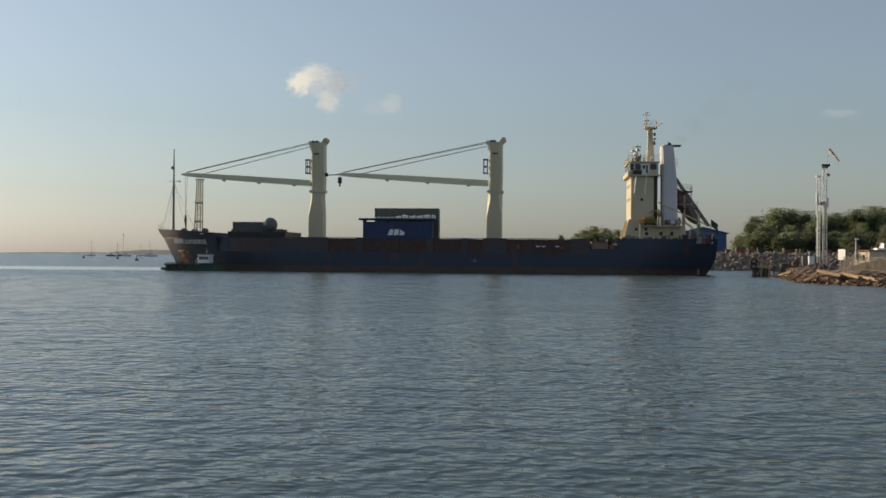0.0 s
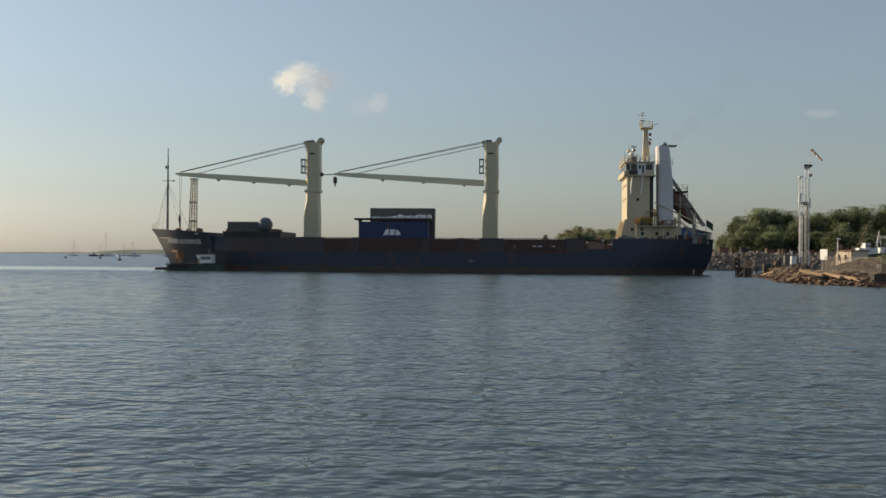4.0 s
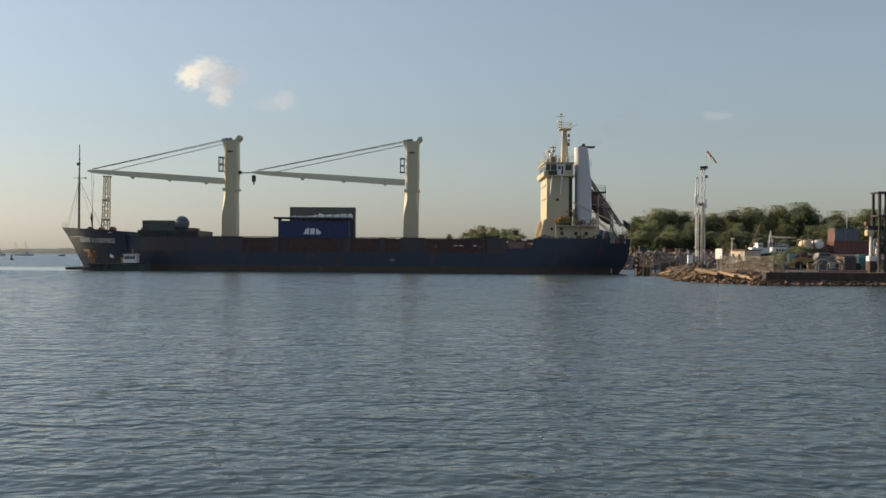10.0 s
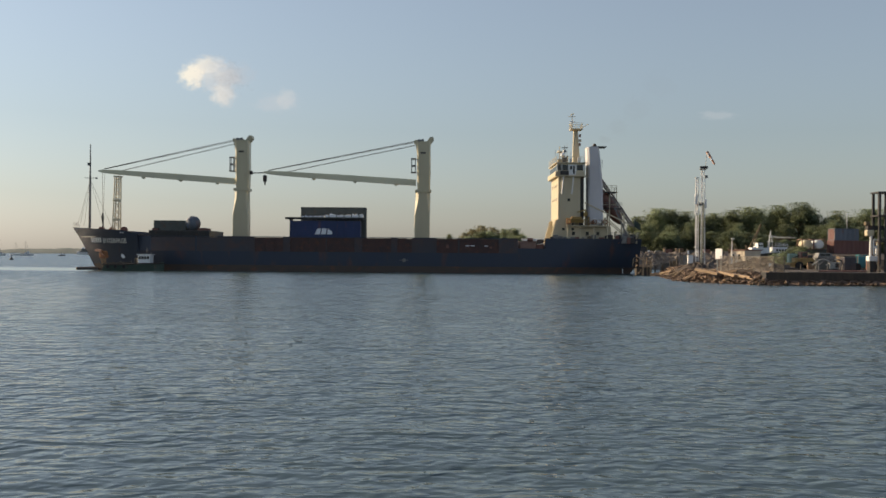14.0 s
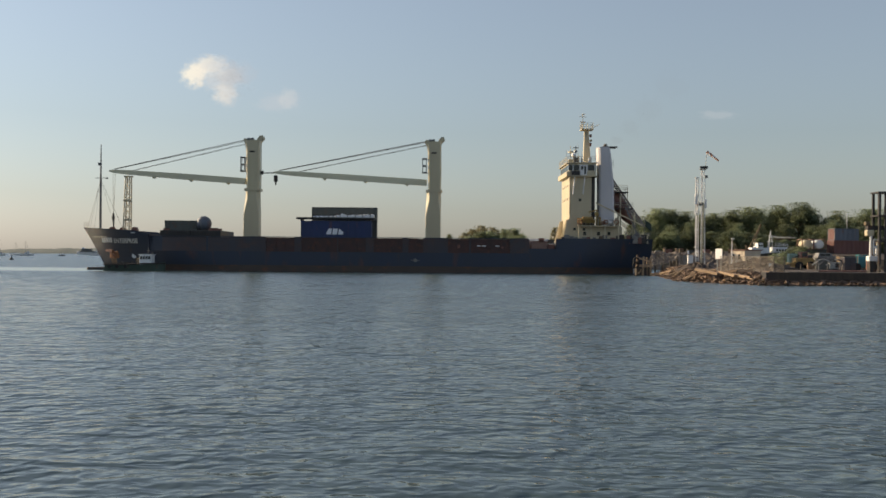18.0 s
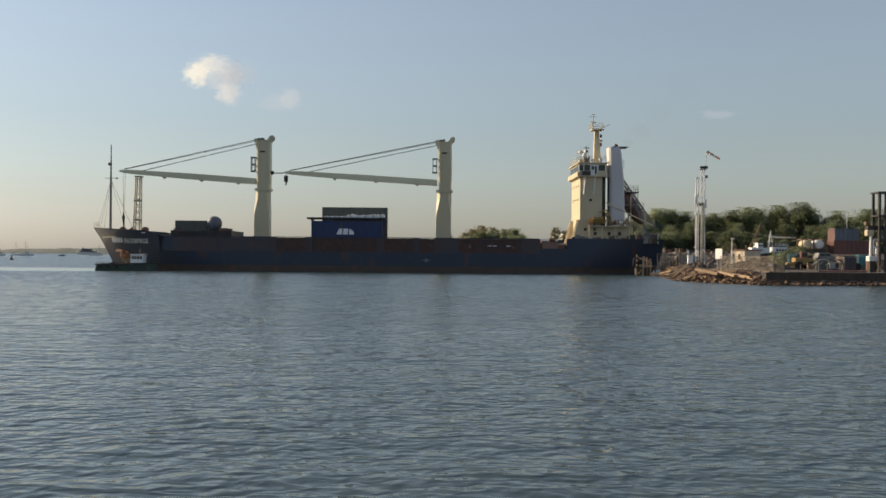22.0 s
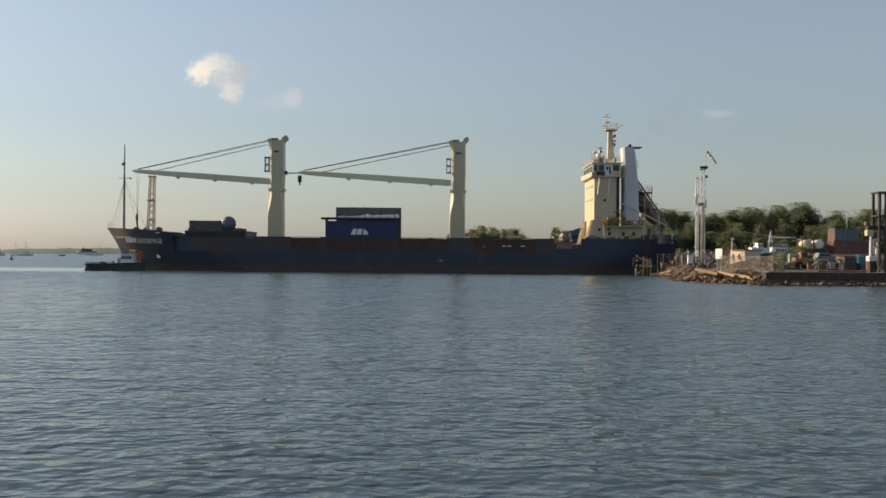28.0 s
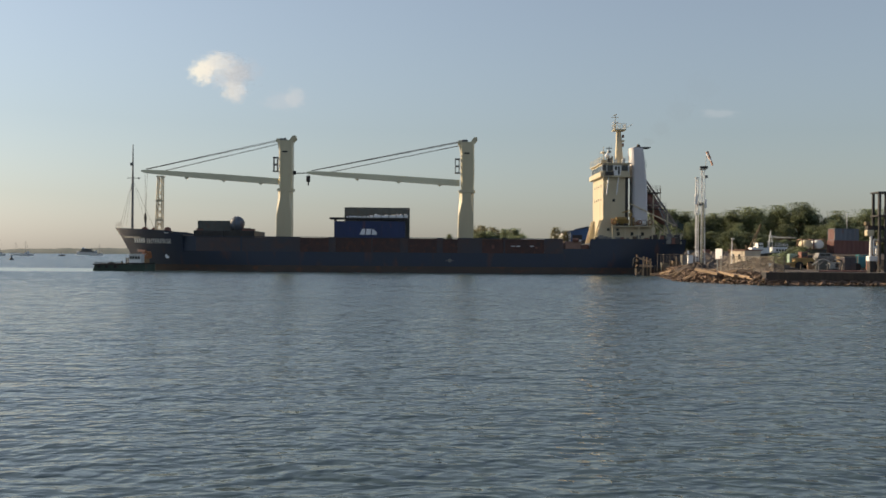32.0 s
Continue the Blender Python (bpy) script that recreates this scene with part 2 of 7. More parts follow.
M_STREAK = mat("tan_rust_stain", (0.22, 0.15, 0.09), (0.12, 0.085, 0.06), 0.8, scale=1.2, stretch=(2, 2, 0.4), grain=12)
# white funnel; the grey of its shaded face is put into this colour
M_FUNNEL = mat("shaded_funnel_paint", (0.60, 0.585, 0.60), (0.50, 0.49, 0.50), 0.6, scale=0.4, stretch=(1, 1, 0.25), grain=8, bump=0.005, rust=0.2, rust_at=0.68)
M_RAMP = mat("grey_brown_ramp_paint", (0.27, 0.235, 0.21), (0.19, 0.165, 0.15), 0.6, scale=0.8, grain=10, rust=0.5, rust_at=0.58)


# ---- mesh helpers ----
def box(bm, x0, x1, y0, y1, z0, z1, bevel=0.0):
    r = bmesh.ops.create_cube(bm, size=1.0, matrix=Matrix.Translation(((x0 + x1) / 2, (y0 + y1) / 2, (z0 + z1) / 2)) @ Matrix.Diagonal((abs(x1 - x0), abs(y1 - y0), abs(z1 - z0), 1)))
    if bevel:
        es = {e for v in r["verts"] for e in v.link_edges}
        bmesh.ops.bevel(bm, geom=list(es), offset=bevel, segments=2, affect="EDGES", profile=0.5)
    return bm


def rod(bm, p, q, r0, r1=None, n=6):
    """A round bar from p to q."""
    p, q = Vector(p), Vector(q)
    d = q - p
    m = Matrix.Translation((p + q) / 2) @ d.to_track_quat("Z", "Y").to_matrix().to_4x4()
    bmesh.ops.create_cone(bm, cap_ends=True, segments=n, radius1=r0, radius2=r0 if r1 is None else r1, depth=d.length, matrix=m)
    return bm


def beam(bm, p, q, w, h):
    """A square-edged beam from p to q, w wide and h deep."""
    p, q = Vector(p), Vector(q)
    d = q - p
    m = Matrix.Translation((p + q) / 2) @ d.to_track_quat("X", "Z").to_matrix().to_4x4() @ Matrix.Diagonal((d.length, w, h, 1))
    bmesh.ops.create_cube(bm, size=1.0, matrix=m)
    return bm


def loft(bm, rings, caps=True):
    """Skin closed rings of equal count."""
    vs = [[bm.verts.new(c) for c in ring] for ring in rings]
    k = len(vs[0])
    for a, b in zip(vs, vs[1:]):
        for i in range(k):
            bm.faces.new((a[i], a[(i + 1) % k], b[(i + 1) % k], b[i]))
    if caps:
        bm.faces.new(vs[0][::-1]), bm.faces.new(vs[-1])
    bmesh.ops.recalc_face_normals(bm, faces=bm.faces[:])
    return bm


def B():
    return bmesh.new()


def mesh(name, bm, material, smooth=False):
    me = bpy.data.meshes.new(name)
    bm.to_mesh(me)
    bm.free()
    me.materials.append(material)
    if smooth:
        me.shade_smooth()
        me.set_sharp_from_angle(angle=radians(40))
    return me


def part(name, bm, material, parent, label="", smooth=False):
    ob = new(name, mesh(name, bm, material, smooth))
    ob.parent = parent
    if label:
        ob["label"] = label
    return ob


def thing(name, label, category, at=(0, 0, 0), turn=0.0, group="", kind=""):
    ob = new(name)
    ob.empty_display_size = 0.5
    ob.matrix_basis = pose(*at, 0, 0, turn)
    return tagged(ob, label, category, group, kind)


def piece(name, me, parent, m):
    ob = new(name, me)
    ob.parent = parent
    ob.matrix_basis = m
    return ob


def struct(name, bm, material, label, category="", smooth=False):
    return tagged(new(name, mesh(name, bm, material, smooth)), label, category, kind="structure")


# ---- water and land ----
def build_water():
    # fine cells near the quay carry the swell as real waves, coarse ones reach the horizon
    far = (45, 52, 70, 110, 200, 400, 800, 1500, 2600, 3900, 5200)
    xs = [-v for v in reversed(far)] + [-40 + 0.4 * i for i in range(201)] + list(far)
    ys = [-5200, -2600, -800, -200, -50, -10] + [0.4 * i for i in range(205)] + [85, 95, 110, 130, 160, 200, 260, 340, 480, 700, 1100, 1800, 3000, 5200]
    verts = []
    for y in ys:
        fade = max(0.0, min(1.0, y / 3, (80 - y) / 35))
        for x in xs:
            k = fade * max(0.0, min(1.0, (40 - abs(x)) / 8))
            z = k * (0.045 * noise.noise((x * 0.42, y * 0.85, 1)) + 0.022 * noise.noise((x * 0.9 + 0.2 * y, y * 1.5, 5))) if k else 0.0
            verts.append((x, y, z))
    n = len(xs)
    faces = [(r * n + c, r * n + c + 1, (r + 1) * n + c + 1, (r + 1) * n + c) for r in range(len(ys) - 1) for c in range(n - 1)]
    me = bpy.data.meshes.new("water")
    me.from_pydata(verts, [], faces)
    me.polygons.foreach_set("use_smooth", [True] * len(faces))
    me.materials.append(M_WATER)
    return tagged(new("water", me), "rippled grey-blue harbour water with smooth slicks", "water", kind="structure")


def inside(px, py, poly):
    hit = False
    for (ax, ay), (bx, by) in zip(poly, poly[1:] + poly[:1]):
        if (ay > py) != (by > py) and px < (bx - ax) * (py - ay) / (by - ay) + ax:
            hit = not hit
    return hit


def edge_gap(px, py, poly):
    best = 1e9
    for (ax, ay), (bx, by) in zip(poly, poly[1:] + poly[:1]):
        dx, dy = bx - ax, by - ay
        k = max(0.0, min(1.0, ((px - ax) * dx + (py - ay) * dy) / (dx * dx + dy * dy)))
        best = min(best, math.hypot(px - ax - k * dx, py - ay - k * dy))
    return best


# the pier with its rubble head, and the mainland behind the dock basin
PIER = [(36.0, 115.4), (300, 115.4), (300, 250), (70, 250), (70, 172), (36.5, 172), (33.0, 168), (31.5, 150), (28.5, 130), (29.5, 122.5), (33.2, 117.2)]
MAIN = [(33.5, 249), (119, 249), (301, 249), (301, 117), (4200, 117), (4200, 4600), (-8, 4600), (-8, 396), (24, 330)]


def land_height(x, y):
    z = -2.5
    if inside(x, y, PIER):
        top = 1.25 + max(0, min(1, (y - 165) / 40)) * 1.1 + max(0, min(1, (y - 205) / 20)) * 1.7
        top += 0.3 * max(0, 1 - ((x - 38) / 7) ** 2) * max(0, 1 - ((y - 152) / 20) ** 2)
        top -= 0.35 * max(0, min(1, (37.6 - x) / 1.5))
        z = max(z, min(top, -0.6 + edge_gap(x, y, PIER) * 0.55))
    if inside(x, y, MAIN):
        z = max(z, min(3.6 + 0.012 * min(300, max(0, y - 250)), -1.5 + edge_gap(x, y, MAIN) * 0.8))
    return z + 0.25 * noise.noise((x * 0.12, y * 0.12, 3)) * (1 if z > 0.3 else 0.3)


def build_land():
    xs = [-30 + 6 * i for i in range(9)] + [24 + 1.6 * i for i in range(70)] + [140 + 12 * i for i in range(16)] + [400, 600, 1000, 1800, 3000, 4300]
    ys = [104 + 1.6 * i for i in range(46)] + [178 + 5 * i for i in range(14)] + [247 + 2.0 * i for i in range(8)] + [266 + 10 * i for i in range(18)] + [470, 560, 700, 1000, 1600, 2600, 4500]
    bm = B()
    vs = [[bm.verts.new((x, y, land_height(x, y))) for x in xs] for y in ys]
    for a, b in zip(vs, vs[1:]):
        for i in range(len(xs) - 1):
            bm.faces.new((a[i], a[i + 1], b[i + 1], b[i]))
    return struct("ground", bm, M_GROUND, "dusty brown port ground behind the waterfront", "ground", True)


def build_far_shore():
    """Low wooded shore across the bay."""
    bm = B()
    for (x0, x1, y, h0, h1, seed) in ((-1250, -560, 2650, 9, 20, 1), (-1900, -1000, 3300, 3, 7, 5), (-700, 300, 2500, 20, 13, 9)):
        k = 90
        low, top, back = [], [], []
        for i in range(k + 1):
            q = i / k
            x = x0 + (x1 - x0) * q
            ends = min(1, q * 5, (1 - q) * 8)
            h = (h0 + (h1 - h0) * q) * ends + 2.2 * noise.noise((x * 0.02, seed, 0)) + 1.2 * noise.noise((x * 0.11, seed, 4))
            low.append(bm.verts.new((x, y, -0.5))), top.append(bm.verts.new((x, y + 40, max(0.6, h)))), back.append(bm.verts.new((x, y + 160, -0.5)))
        for i in range(k):
            bm.faces.new((low[i], low[i + 1], top[i + 1], top[i])), bm.faces.new((top[i], top[i + 1], back[i + 1], back[i]))
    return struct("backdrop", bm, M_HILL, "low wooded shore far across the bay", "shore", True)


# ---- the cargo ship: x runs from the bow (0) to the stern (100), near side at -y, water at z 0 ----
def stem_x(z):
    return 4.2 * (1 - max(-0.3, z / 7.4)) ** 0.9 if z < 7.4 else 0.0


def stern_x(z):
    return 99.15 - (0.0 if z > 4 else 0.09 * (4 - z) ** 2)


def half_beam(x, z):
    a, b = stem_x(z), stern_x(z)
    up = max(0, min(1, (z - 0.5) / 6))
    entry, run = 24 - 10 * up, 17 - 8 * up
    t = max(0, min(1, (x - a) / entry))
    s = max(0, min(1, (b - x) / run))
    fore = 1 - (1 - t) ** 2.1
    aft = 0.30 + 0.45 * up + (0.70 - 0.45 * up) * (1 - (1 - s) ** 2)
    return max(0.05, 7.0 * fore * aft)


def hull_strake(zs, x0, x1, n, both_caps=False, offset=0.0):
    """Shell plating between heights zs; the ends follow stem and stern when x0 or x1 is None."""
    bm = B()
    for side in (-1, 1):
        rows = []
        for z in zs:
            a = stem_x(z) if x0 is None else x0
            b = stern_x(z) if x1 is None else x1
            row = []
            for i in range(n + 1):
                q = i / n
                q = q * q * (3 - 2 * q) if x0 is None and x1 is None else q
                x = a + (b - a) * q
                row.append(bm.verts.new((x, side * (half_beam(x, z) + offset), z)))
            rows.append(row)
        for r, s in zip(rows, rows[1:]):
            for i in range(n):
                f = (r[i], r[i + 1], s[i + 1], s[i])
                bm.faces.new(f if side < 0 else f[::-1])
        if side < 0:
            near = rows
        elif x1 is None:
            for r0, r1, s0, s1 in zip(near, near[1:], rows, rows[1:]):
                bm.faces.new((r0[-1], s0[-1], s1[-1], r1[-1]))
    bmesh.ops.solidify(bm, geom=bm.faces[:], thickness=0.06) if both_caps else None
    return bm


def deck_plate(z, x0, x1, n=24, inset=0.05):
    bm = B()
    rows = []
    for i in range(n + 1):
        x = x0 + (x1 - x0) * i / n
        h = max(0.04, half_beam(x, z) - inset)
        rows.append((bm.verts.new((x, -h, z)), bm.verts.new((x, h, z))))
    for a, b in zip(rows, rows[1:]):
        bm.faces.new((a[0], b[0], b[1], a[1]))
    return bm


def rail(bm, pts, z0, h, gap=1.6, r=0.028):
    """A ship's rail along pts: posts and three bars."""
    for (ax, ay), (bx, by) in zip(pts, pts[1:]):
        k = max(1, round(math.hypot(bx - ax, by - ay) / gap))
        for i in range(k + 1):
            x, y = ax + (bx - ax) * i / k, ay + (by - ay) * i / k
            rod(bm, (x, y, z0), (x, y, z0 + h), r, n=4)
        for f in (0.4, 0.7, 1.0):
            rod(bm, (ax, ay, z0 + h * f), (bx, by, z0 + h * f), r, n=4)
    return bm


def lettering(text, size, x0, x1, z0, parent, material, label):
    """Raised letters laid on the flared shell from x0 to x1."""
    cu = bpy.data.curves.new("lettering", "FONT")
    cu.body, cu.size, cu.resolution_u, cu.offset = text, size, 3, 0.01
    tmp = new("lettering", cu)
    me = bpy.data.meshes.new_from_object(tmp.evaluated_get(bpy.context.evaluated_depsgraph_get()))
    bpy.data.objects.remove(tmp)
    w = max(v.co.x for v in me.vertices)
    for v in me.vertices:
        x, z = x0 + v.co.x / w * (x1 - x0), z0 + v.co.y
        v.co = (x, -half_beam(x, z) - 0.09, z)
    me.materials.clear()
    me.materials.append(material)
    ob = new("lettering", me)
    ob.parent = parent
    return tagged(ob, label)


def build_crane(ship, x, jib_to, cab=True):
    """Deck crane: pedestal and tower, jib lowered towards the bow."""
    bm = B()
    sq = lambda cx, hx, hy, z: [(cx - hx, -hy * 0.8, z), (cx - hx * 0.8, -hy, z), (cx + hx * 0.8, -hy, z), (cx + hx, -hy * 0.8, z), (cx + hx, hy * 0.8, z), (cx + hx * 0.8, hy, z), (cx - hx * 0.8, hy, z), (cx - hx, hy * 0.8, z)]
    octo = lambda cx, h, c, z: [(cx - h, -h + 2 * c, z), (cx - h + c, -h, z), (cx + h - c, -h, z), (cx + h, -h + 2 * c, z), (cx + h, h - 2 * c, z), (cx + h - c, h, z), (cx - h + c, h, z), (cx - h, h - 2 * c, z)]
    loft(bm, [octo(x - 0.1, 1.34, 0.06, 3.4), octo(x - 0.1, 1.34, 0.06, 9.8), octo(x, 1.3, 0.5, 12.6), octo(x + 0.03, 1.26, 0.5, 14.1)])
    tower = part("crane_tower", bm, M_BEIGE, ship, "cream-painted steel crane tower streaked with rust")
    bm = B()
    loft(bm, [sq(x + 0.05, 1.42, 1.42, 14.0), sq(x + 0.05, 1.42, 1.42, 14.45)])
    part("slewing_ring", bm, M_BEIGE, tower)
    bm = B()
    loft(bm, [sq(x + 0.14, 1.1, 1.25, 14.45), sq(x + 0.14, 1.18, 1.3, 17.5), sq(x + 0.1, 1.18, 1.25, 21.0), sq(x, 1.28, 1.2, 22.4), sq(x - 0.02, 1.26, 1.2, 22.9)])
    part("crane_house", bm, M_BEIGE, tower)
    bm = B()
    for yy in (-0.8, 0.8):
        loft(bm, [[(x + 0.5, yy - 0.15, 22.7), (x + 1.25, yy - 0.15, 21.6), (x + 1.3, yy - 0.15, 22.6), (x + 1.85, yy - 0.15, 23.2), (x + 1.75, yy - 0.15, 23.75), (x + 1.2, yy - 0.15, 23.7)], [(x + 0.5, yy + 0.15, 22.7), (x + 1.25, yy + 0.15, 21.6), (x + 1.3, yy + 0.15, 22.6), (x + 1.85, yy + 0.15, 23.2), (x + 1.75, yy + 0.15, 23.75), (x + 1.2, yy + 0.15, 23.7)]])
    rod(bm, (x + 1.5, -1.0, 23.4), (x + 1.5, 1.0, 23.4), 0.26, n=12)
    part("head_sheave", bm, M_BEIGE, tower)
    for yy in (-0.9, 0.9):
        bm = B()
        prof = ((x - 1.2, 21.5), (x - 0.5, 22.6), (x - 0.9, 23.1), (x - 1.45, 23.2), (x - 1.62, 22.75), (x - 1.3, 22.3))
        loft(bm, [[(px, yy - 0.15, pz) for px, pz in prof], [(px, yy + 0.15, pz) for px, pz in prof]])
        part("sheave_bracket", bm, M_BEIGE, tower)
    bm = B()
    box(bm, x - 0.95, x - 0.35, -1.2, 1.2, 22.8, 23.25, 0.05)
    rod(bm, (x - 0.1, -0.9, 23.1), (x - 0.1, 0.9, 23.1), 0.25, n=10)
    part("rope_guide", bm, M_STEEL, tower)
    bm = B()
    box(bm, x - 0.45, x + 0.45, -1.36, -1.26, 20.75, 21.0)
    part("vent_louvre", bm, M_DARK, tower, "dark ventilation slot")
    # operator's cab hung on the forward face
    cabin = part("crane_cab", box(B(), x - 2.1, x - 1.2, -1.25, 0.0, 17.35, 17.55), M_STEEL, tower, "grey operator's cab with window openings")
    for yy in (-1.15, -0.1):
        for xx in (x - 2.0, x - 1.35):
            part("cab_post", beam(B(), (xx, yy, 17.5), (xx, yy, 19.8), 0.12, 0.12), M_STEEL, tower)
    part("cab_roof", box(B(), x - 2.1, x - 1.2, -1.25, 0.0, 19.75, 19.95), M_STEEL, tower)
    part("cab_rail", box(B(), x - 2.05, x - 1.3, -1.2, -0.05, 18.5, 18.75), M_STEEL, tower)
    # jib: box girder, deepest in the middle, with lugs below
    tip, root = jib_to, x - 1.25
    zt, zr = 17.25, 15.62
    L = root - tip
    rings = []
    for q, h, w in ((0, 0.25, 0.35), (0.03, 0.55, 0.5), (0.12, 0.75, 0.7), (0.5, 1.0, 0.95), (0.82, 1.05, 1.0), (0.9, 1.05, 1.1), (1.0, 1.02, 1.3)):
        cx, cz = tip + L * q, zt + (zr - zt) * q + 0.1
        rings.append([(cx, -w / 2, cz - h / 2), (cx, w / 2, cz - h / 2), (cx, w / 2, cz + h / 2), (cx, -w / 2, cz + h / 2)])
    jib = part("jib", loft(B(), rings), M_JIB, tower, "cream box-girder crane jib lowered flat")
    for q in (0.33, 0.6, 0.87):
        cx, cz = tip + L * q, zt + (zr - zt) * q - 0.65
        bm = rod(B(), (cx, -0.2, cz + 0.06), (cx, 0.2, cz + 0.06), 0.13, n=8)
        box(bm, cx - 0.3, cx + 0.3, -0.2, 0.2, cz + 0.06, cz + 0.32)
        part("jib_lug", bm, M_JIB, tower)
    bm = B()
    for yy in (-0.55, 0.55):
        rod(bm, (x - 0.7, yy, 23.15), (tip + 0.9, yy * 0.4, zt + 0.45), 0.036, n=5)
        rod(bm, (x - 0.9, yy, 22.95), (tip + 0.9, yy * 0.4, zt + 0.40), 0.03, n=5)
        rod(bm, (x - 1.15, yy, 22.35), (tip + 4.2, yy * 0.6, zt + 0.2), 0.034, n=5)
    part("topping_rope", bm, M_ROPE, tower, "taut steel topping ropes")
    return tower


def bmesh_ball(r, at):
    bm = B()
    bmesh.ops.create_uvsphere(bm, u_segments=14, v_segments=9, radius=r, matrix=Matrix.Translation(at))
    return bm


def build_ship():
    ship = thing("cargo_ship", "long navy-blue cargo ship with two cream deck cranes, under way", "ship")
    part("boot_top", hull_strake((-2.5, -1.0, 0.0, 0.6, 1.1), None, None, 60), M_BOOT, ship, "rust-red bottom paint at the waterline", True)
    part("hull", hull_strake((1.1, 1.7, 2.3, 2.9, 3.4), None, None, 60), M_NAVY, ship, "navy-blue hull plating", True)
    part("forecastle", hull_strake((3.4, 4.2, 5.0, 5.8, 6.25), None, 13.2, 18), M_NAVY, ship, "raised navy-blue bow", True)
    # bulwark of the bow, sloping down to the waist
    bm = B()
    for side in (-1, 1):
        lo, hi = [], []
        for i in range(19):
            x = 13.2 * i / 18
            top = 7.4 - 0.055 * x if x < 11.2 else 6.78 - (x - 11.2) * 0.28
            xs = max(x, stem_x(6.25) * (1 - i / 18) if i < 4 else x)
            lo.append(bm.verts.new((xs + (stem_x(6.25) if i == 0 else 0) * 0, side * half_beam(max(xs, stem_x(6.25) + 0.01), 6.25), 6.25)))
            hi.append(bm.verts.new((x, side * half_beam(x + 0.01, 7.3), top)))
        for i in range(18):
            f = (lo[i], lo[i + 1], hi[i + 1], hi[i])
            bm.faces.new(f if side < 0 else f[::-1])
    part("bow_bulwark", bm, M_NAVY, ship)
    part("forecastle_deck", deck_plate(6.2, 0.8, 13.2), M_RUSTRED, ship)
    part("main_deck", deck_plate(3.35, 12.5, 84), M_RUSTRED, ship)
    part("poop_deck", deck_plate(5.2, 82.4, 99.0), M_STEEL, ship)
    part("fore_bulkhead", box(B(), 13.1, 13.25, -6.2, 6.2, 3.35, 6.25), M_NAVY, ship)
    part("poop_bulkhead", box(B(), 82.4, 82.55, -6.8, 6.8, 3.35, 5.2), M_NAVY, ship)
    part("poop_side", hull_strake((3.4, 4.2, 5.2, 5.75, 6.0), 82.4, None, 20), M_NAVY, ship, "navy-blue stern plating", True)
    bm = B()
    rod(bm, (0.9, 0, 0.15), (4.6, 0, -0.2), 0.28, 0.8, 10)
    bmesh.ops.create_uvsphere(bm, u_segments=10, v_segments=6, radius=0.34, matrix=Matrix.Translation((0.95, 0, 0.13)))
    part("bulbous_bow", bm, M_DARK, ship, "dark bulbous bow awash at the waterline", True)
    # waist bulwark: navy panels between open bays that show the red hatch coaming
    bays = ((15.5, 23.1), (23.4, 27.0), (33.2, 38.0), (39.2, 45.2), (45.4, 50.1), (51.4, 56.3), (57.3, 59.8), (64.0, 67.6), (67.9, 74.5), (77.8, 82.3))
    def strip(p, q, side, gap, z0, z1):
        ya, yb = side * (half_beam(p, 3.6) - gap), side * (half_beam(q, 3.6) - gap)
        return [[(p, ya, z0), (p, ya, z1), (p, ya - side * 0.08, z1), (p, ya - side * 0.08, z0)], [(q, yb, z0), (q, yb, z1), (q, yb - side * 0.08, z1), (q, yb - side * 0.08, z0)]]
    for a, b in bays[:-1]:
        for side in (-1, 1):
            k = max(2, round((b - a) / 1.6))
            cut = [a + (b - a) * i / k for i in range(k + 1)]
            for xa, xb in zip(cut, cut[1:]):
                part("bay_panel", loft(B(), strip(xa, xb, side, 0.2 if a > 30 else 0.03, 3.4, 5.72)), M_RUSTRED if a > 30 else M_NAVYRUST, ship, "rust-red panel of an open bay" if a > 30 else "rust-blistered navy side plate")
            for xa in cut[:-1] if a > 30 else ():
                part("bay_rib", loft(B(), strip(xa, xa + 0.14, side, 0.11, 3.4, 5.6)), M_RUSTRED, ship)
    x = 13.2
    for a, b in (*bays, (82.4, 82.4)):
        if a - x > 0.05:
            for side in (-1, 1):
                bm = B()
                k = 3
                for i in range(k):
                    xa, xb = x + (a - x) * i / k, x + (a - x) * (i + 1) / k
                    ha, hb = half_beam(xa, 3.6), half_beam(xb, 3.6)
                    ya, yb = side * ha, side * hb
                    loft(bm, [[(xa, ya, 3.4), (xa, ya, 5.85), (xa, ya - side * 0.12, 5.85), (xa, ya - side * 0.12, 3.4)], [(xb, yb, 3.4), (xb, yb, 5.85), (xb, yb - side * 0.12, 5.85), (xb, yb - side * 0.12, 3.4)]])
                part("bulwark_panel", bm, M_NAVYRUST if x > 26 else M_NAVY, ship)
        x = b
    for side in (-1, 1):
        part("low_bulwark", loft(B(), strip(77.8, 82.4, side, 0.0, 3.4, 4.25)), M_NAVY, ship)
    for side in (-1, 1):
        bm = B()
        for i in range(16):
            xa, xb = 13.2 + 64.4 * i / 16, 13.2 + 64.4 * (i + 1) / 16
            beam(bm, (xa, side * (half_beam(xa, 3.6) - 0.06), 5.9), (xb, side * (half_beam(xb, 3.6) - 0.06), 5.9), 0.2, 0.1)
        part("cap_rail", bm, M_NAVY, ship)
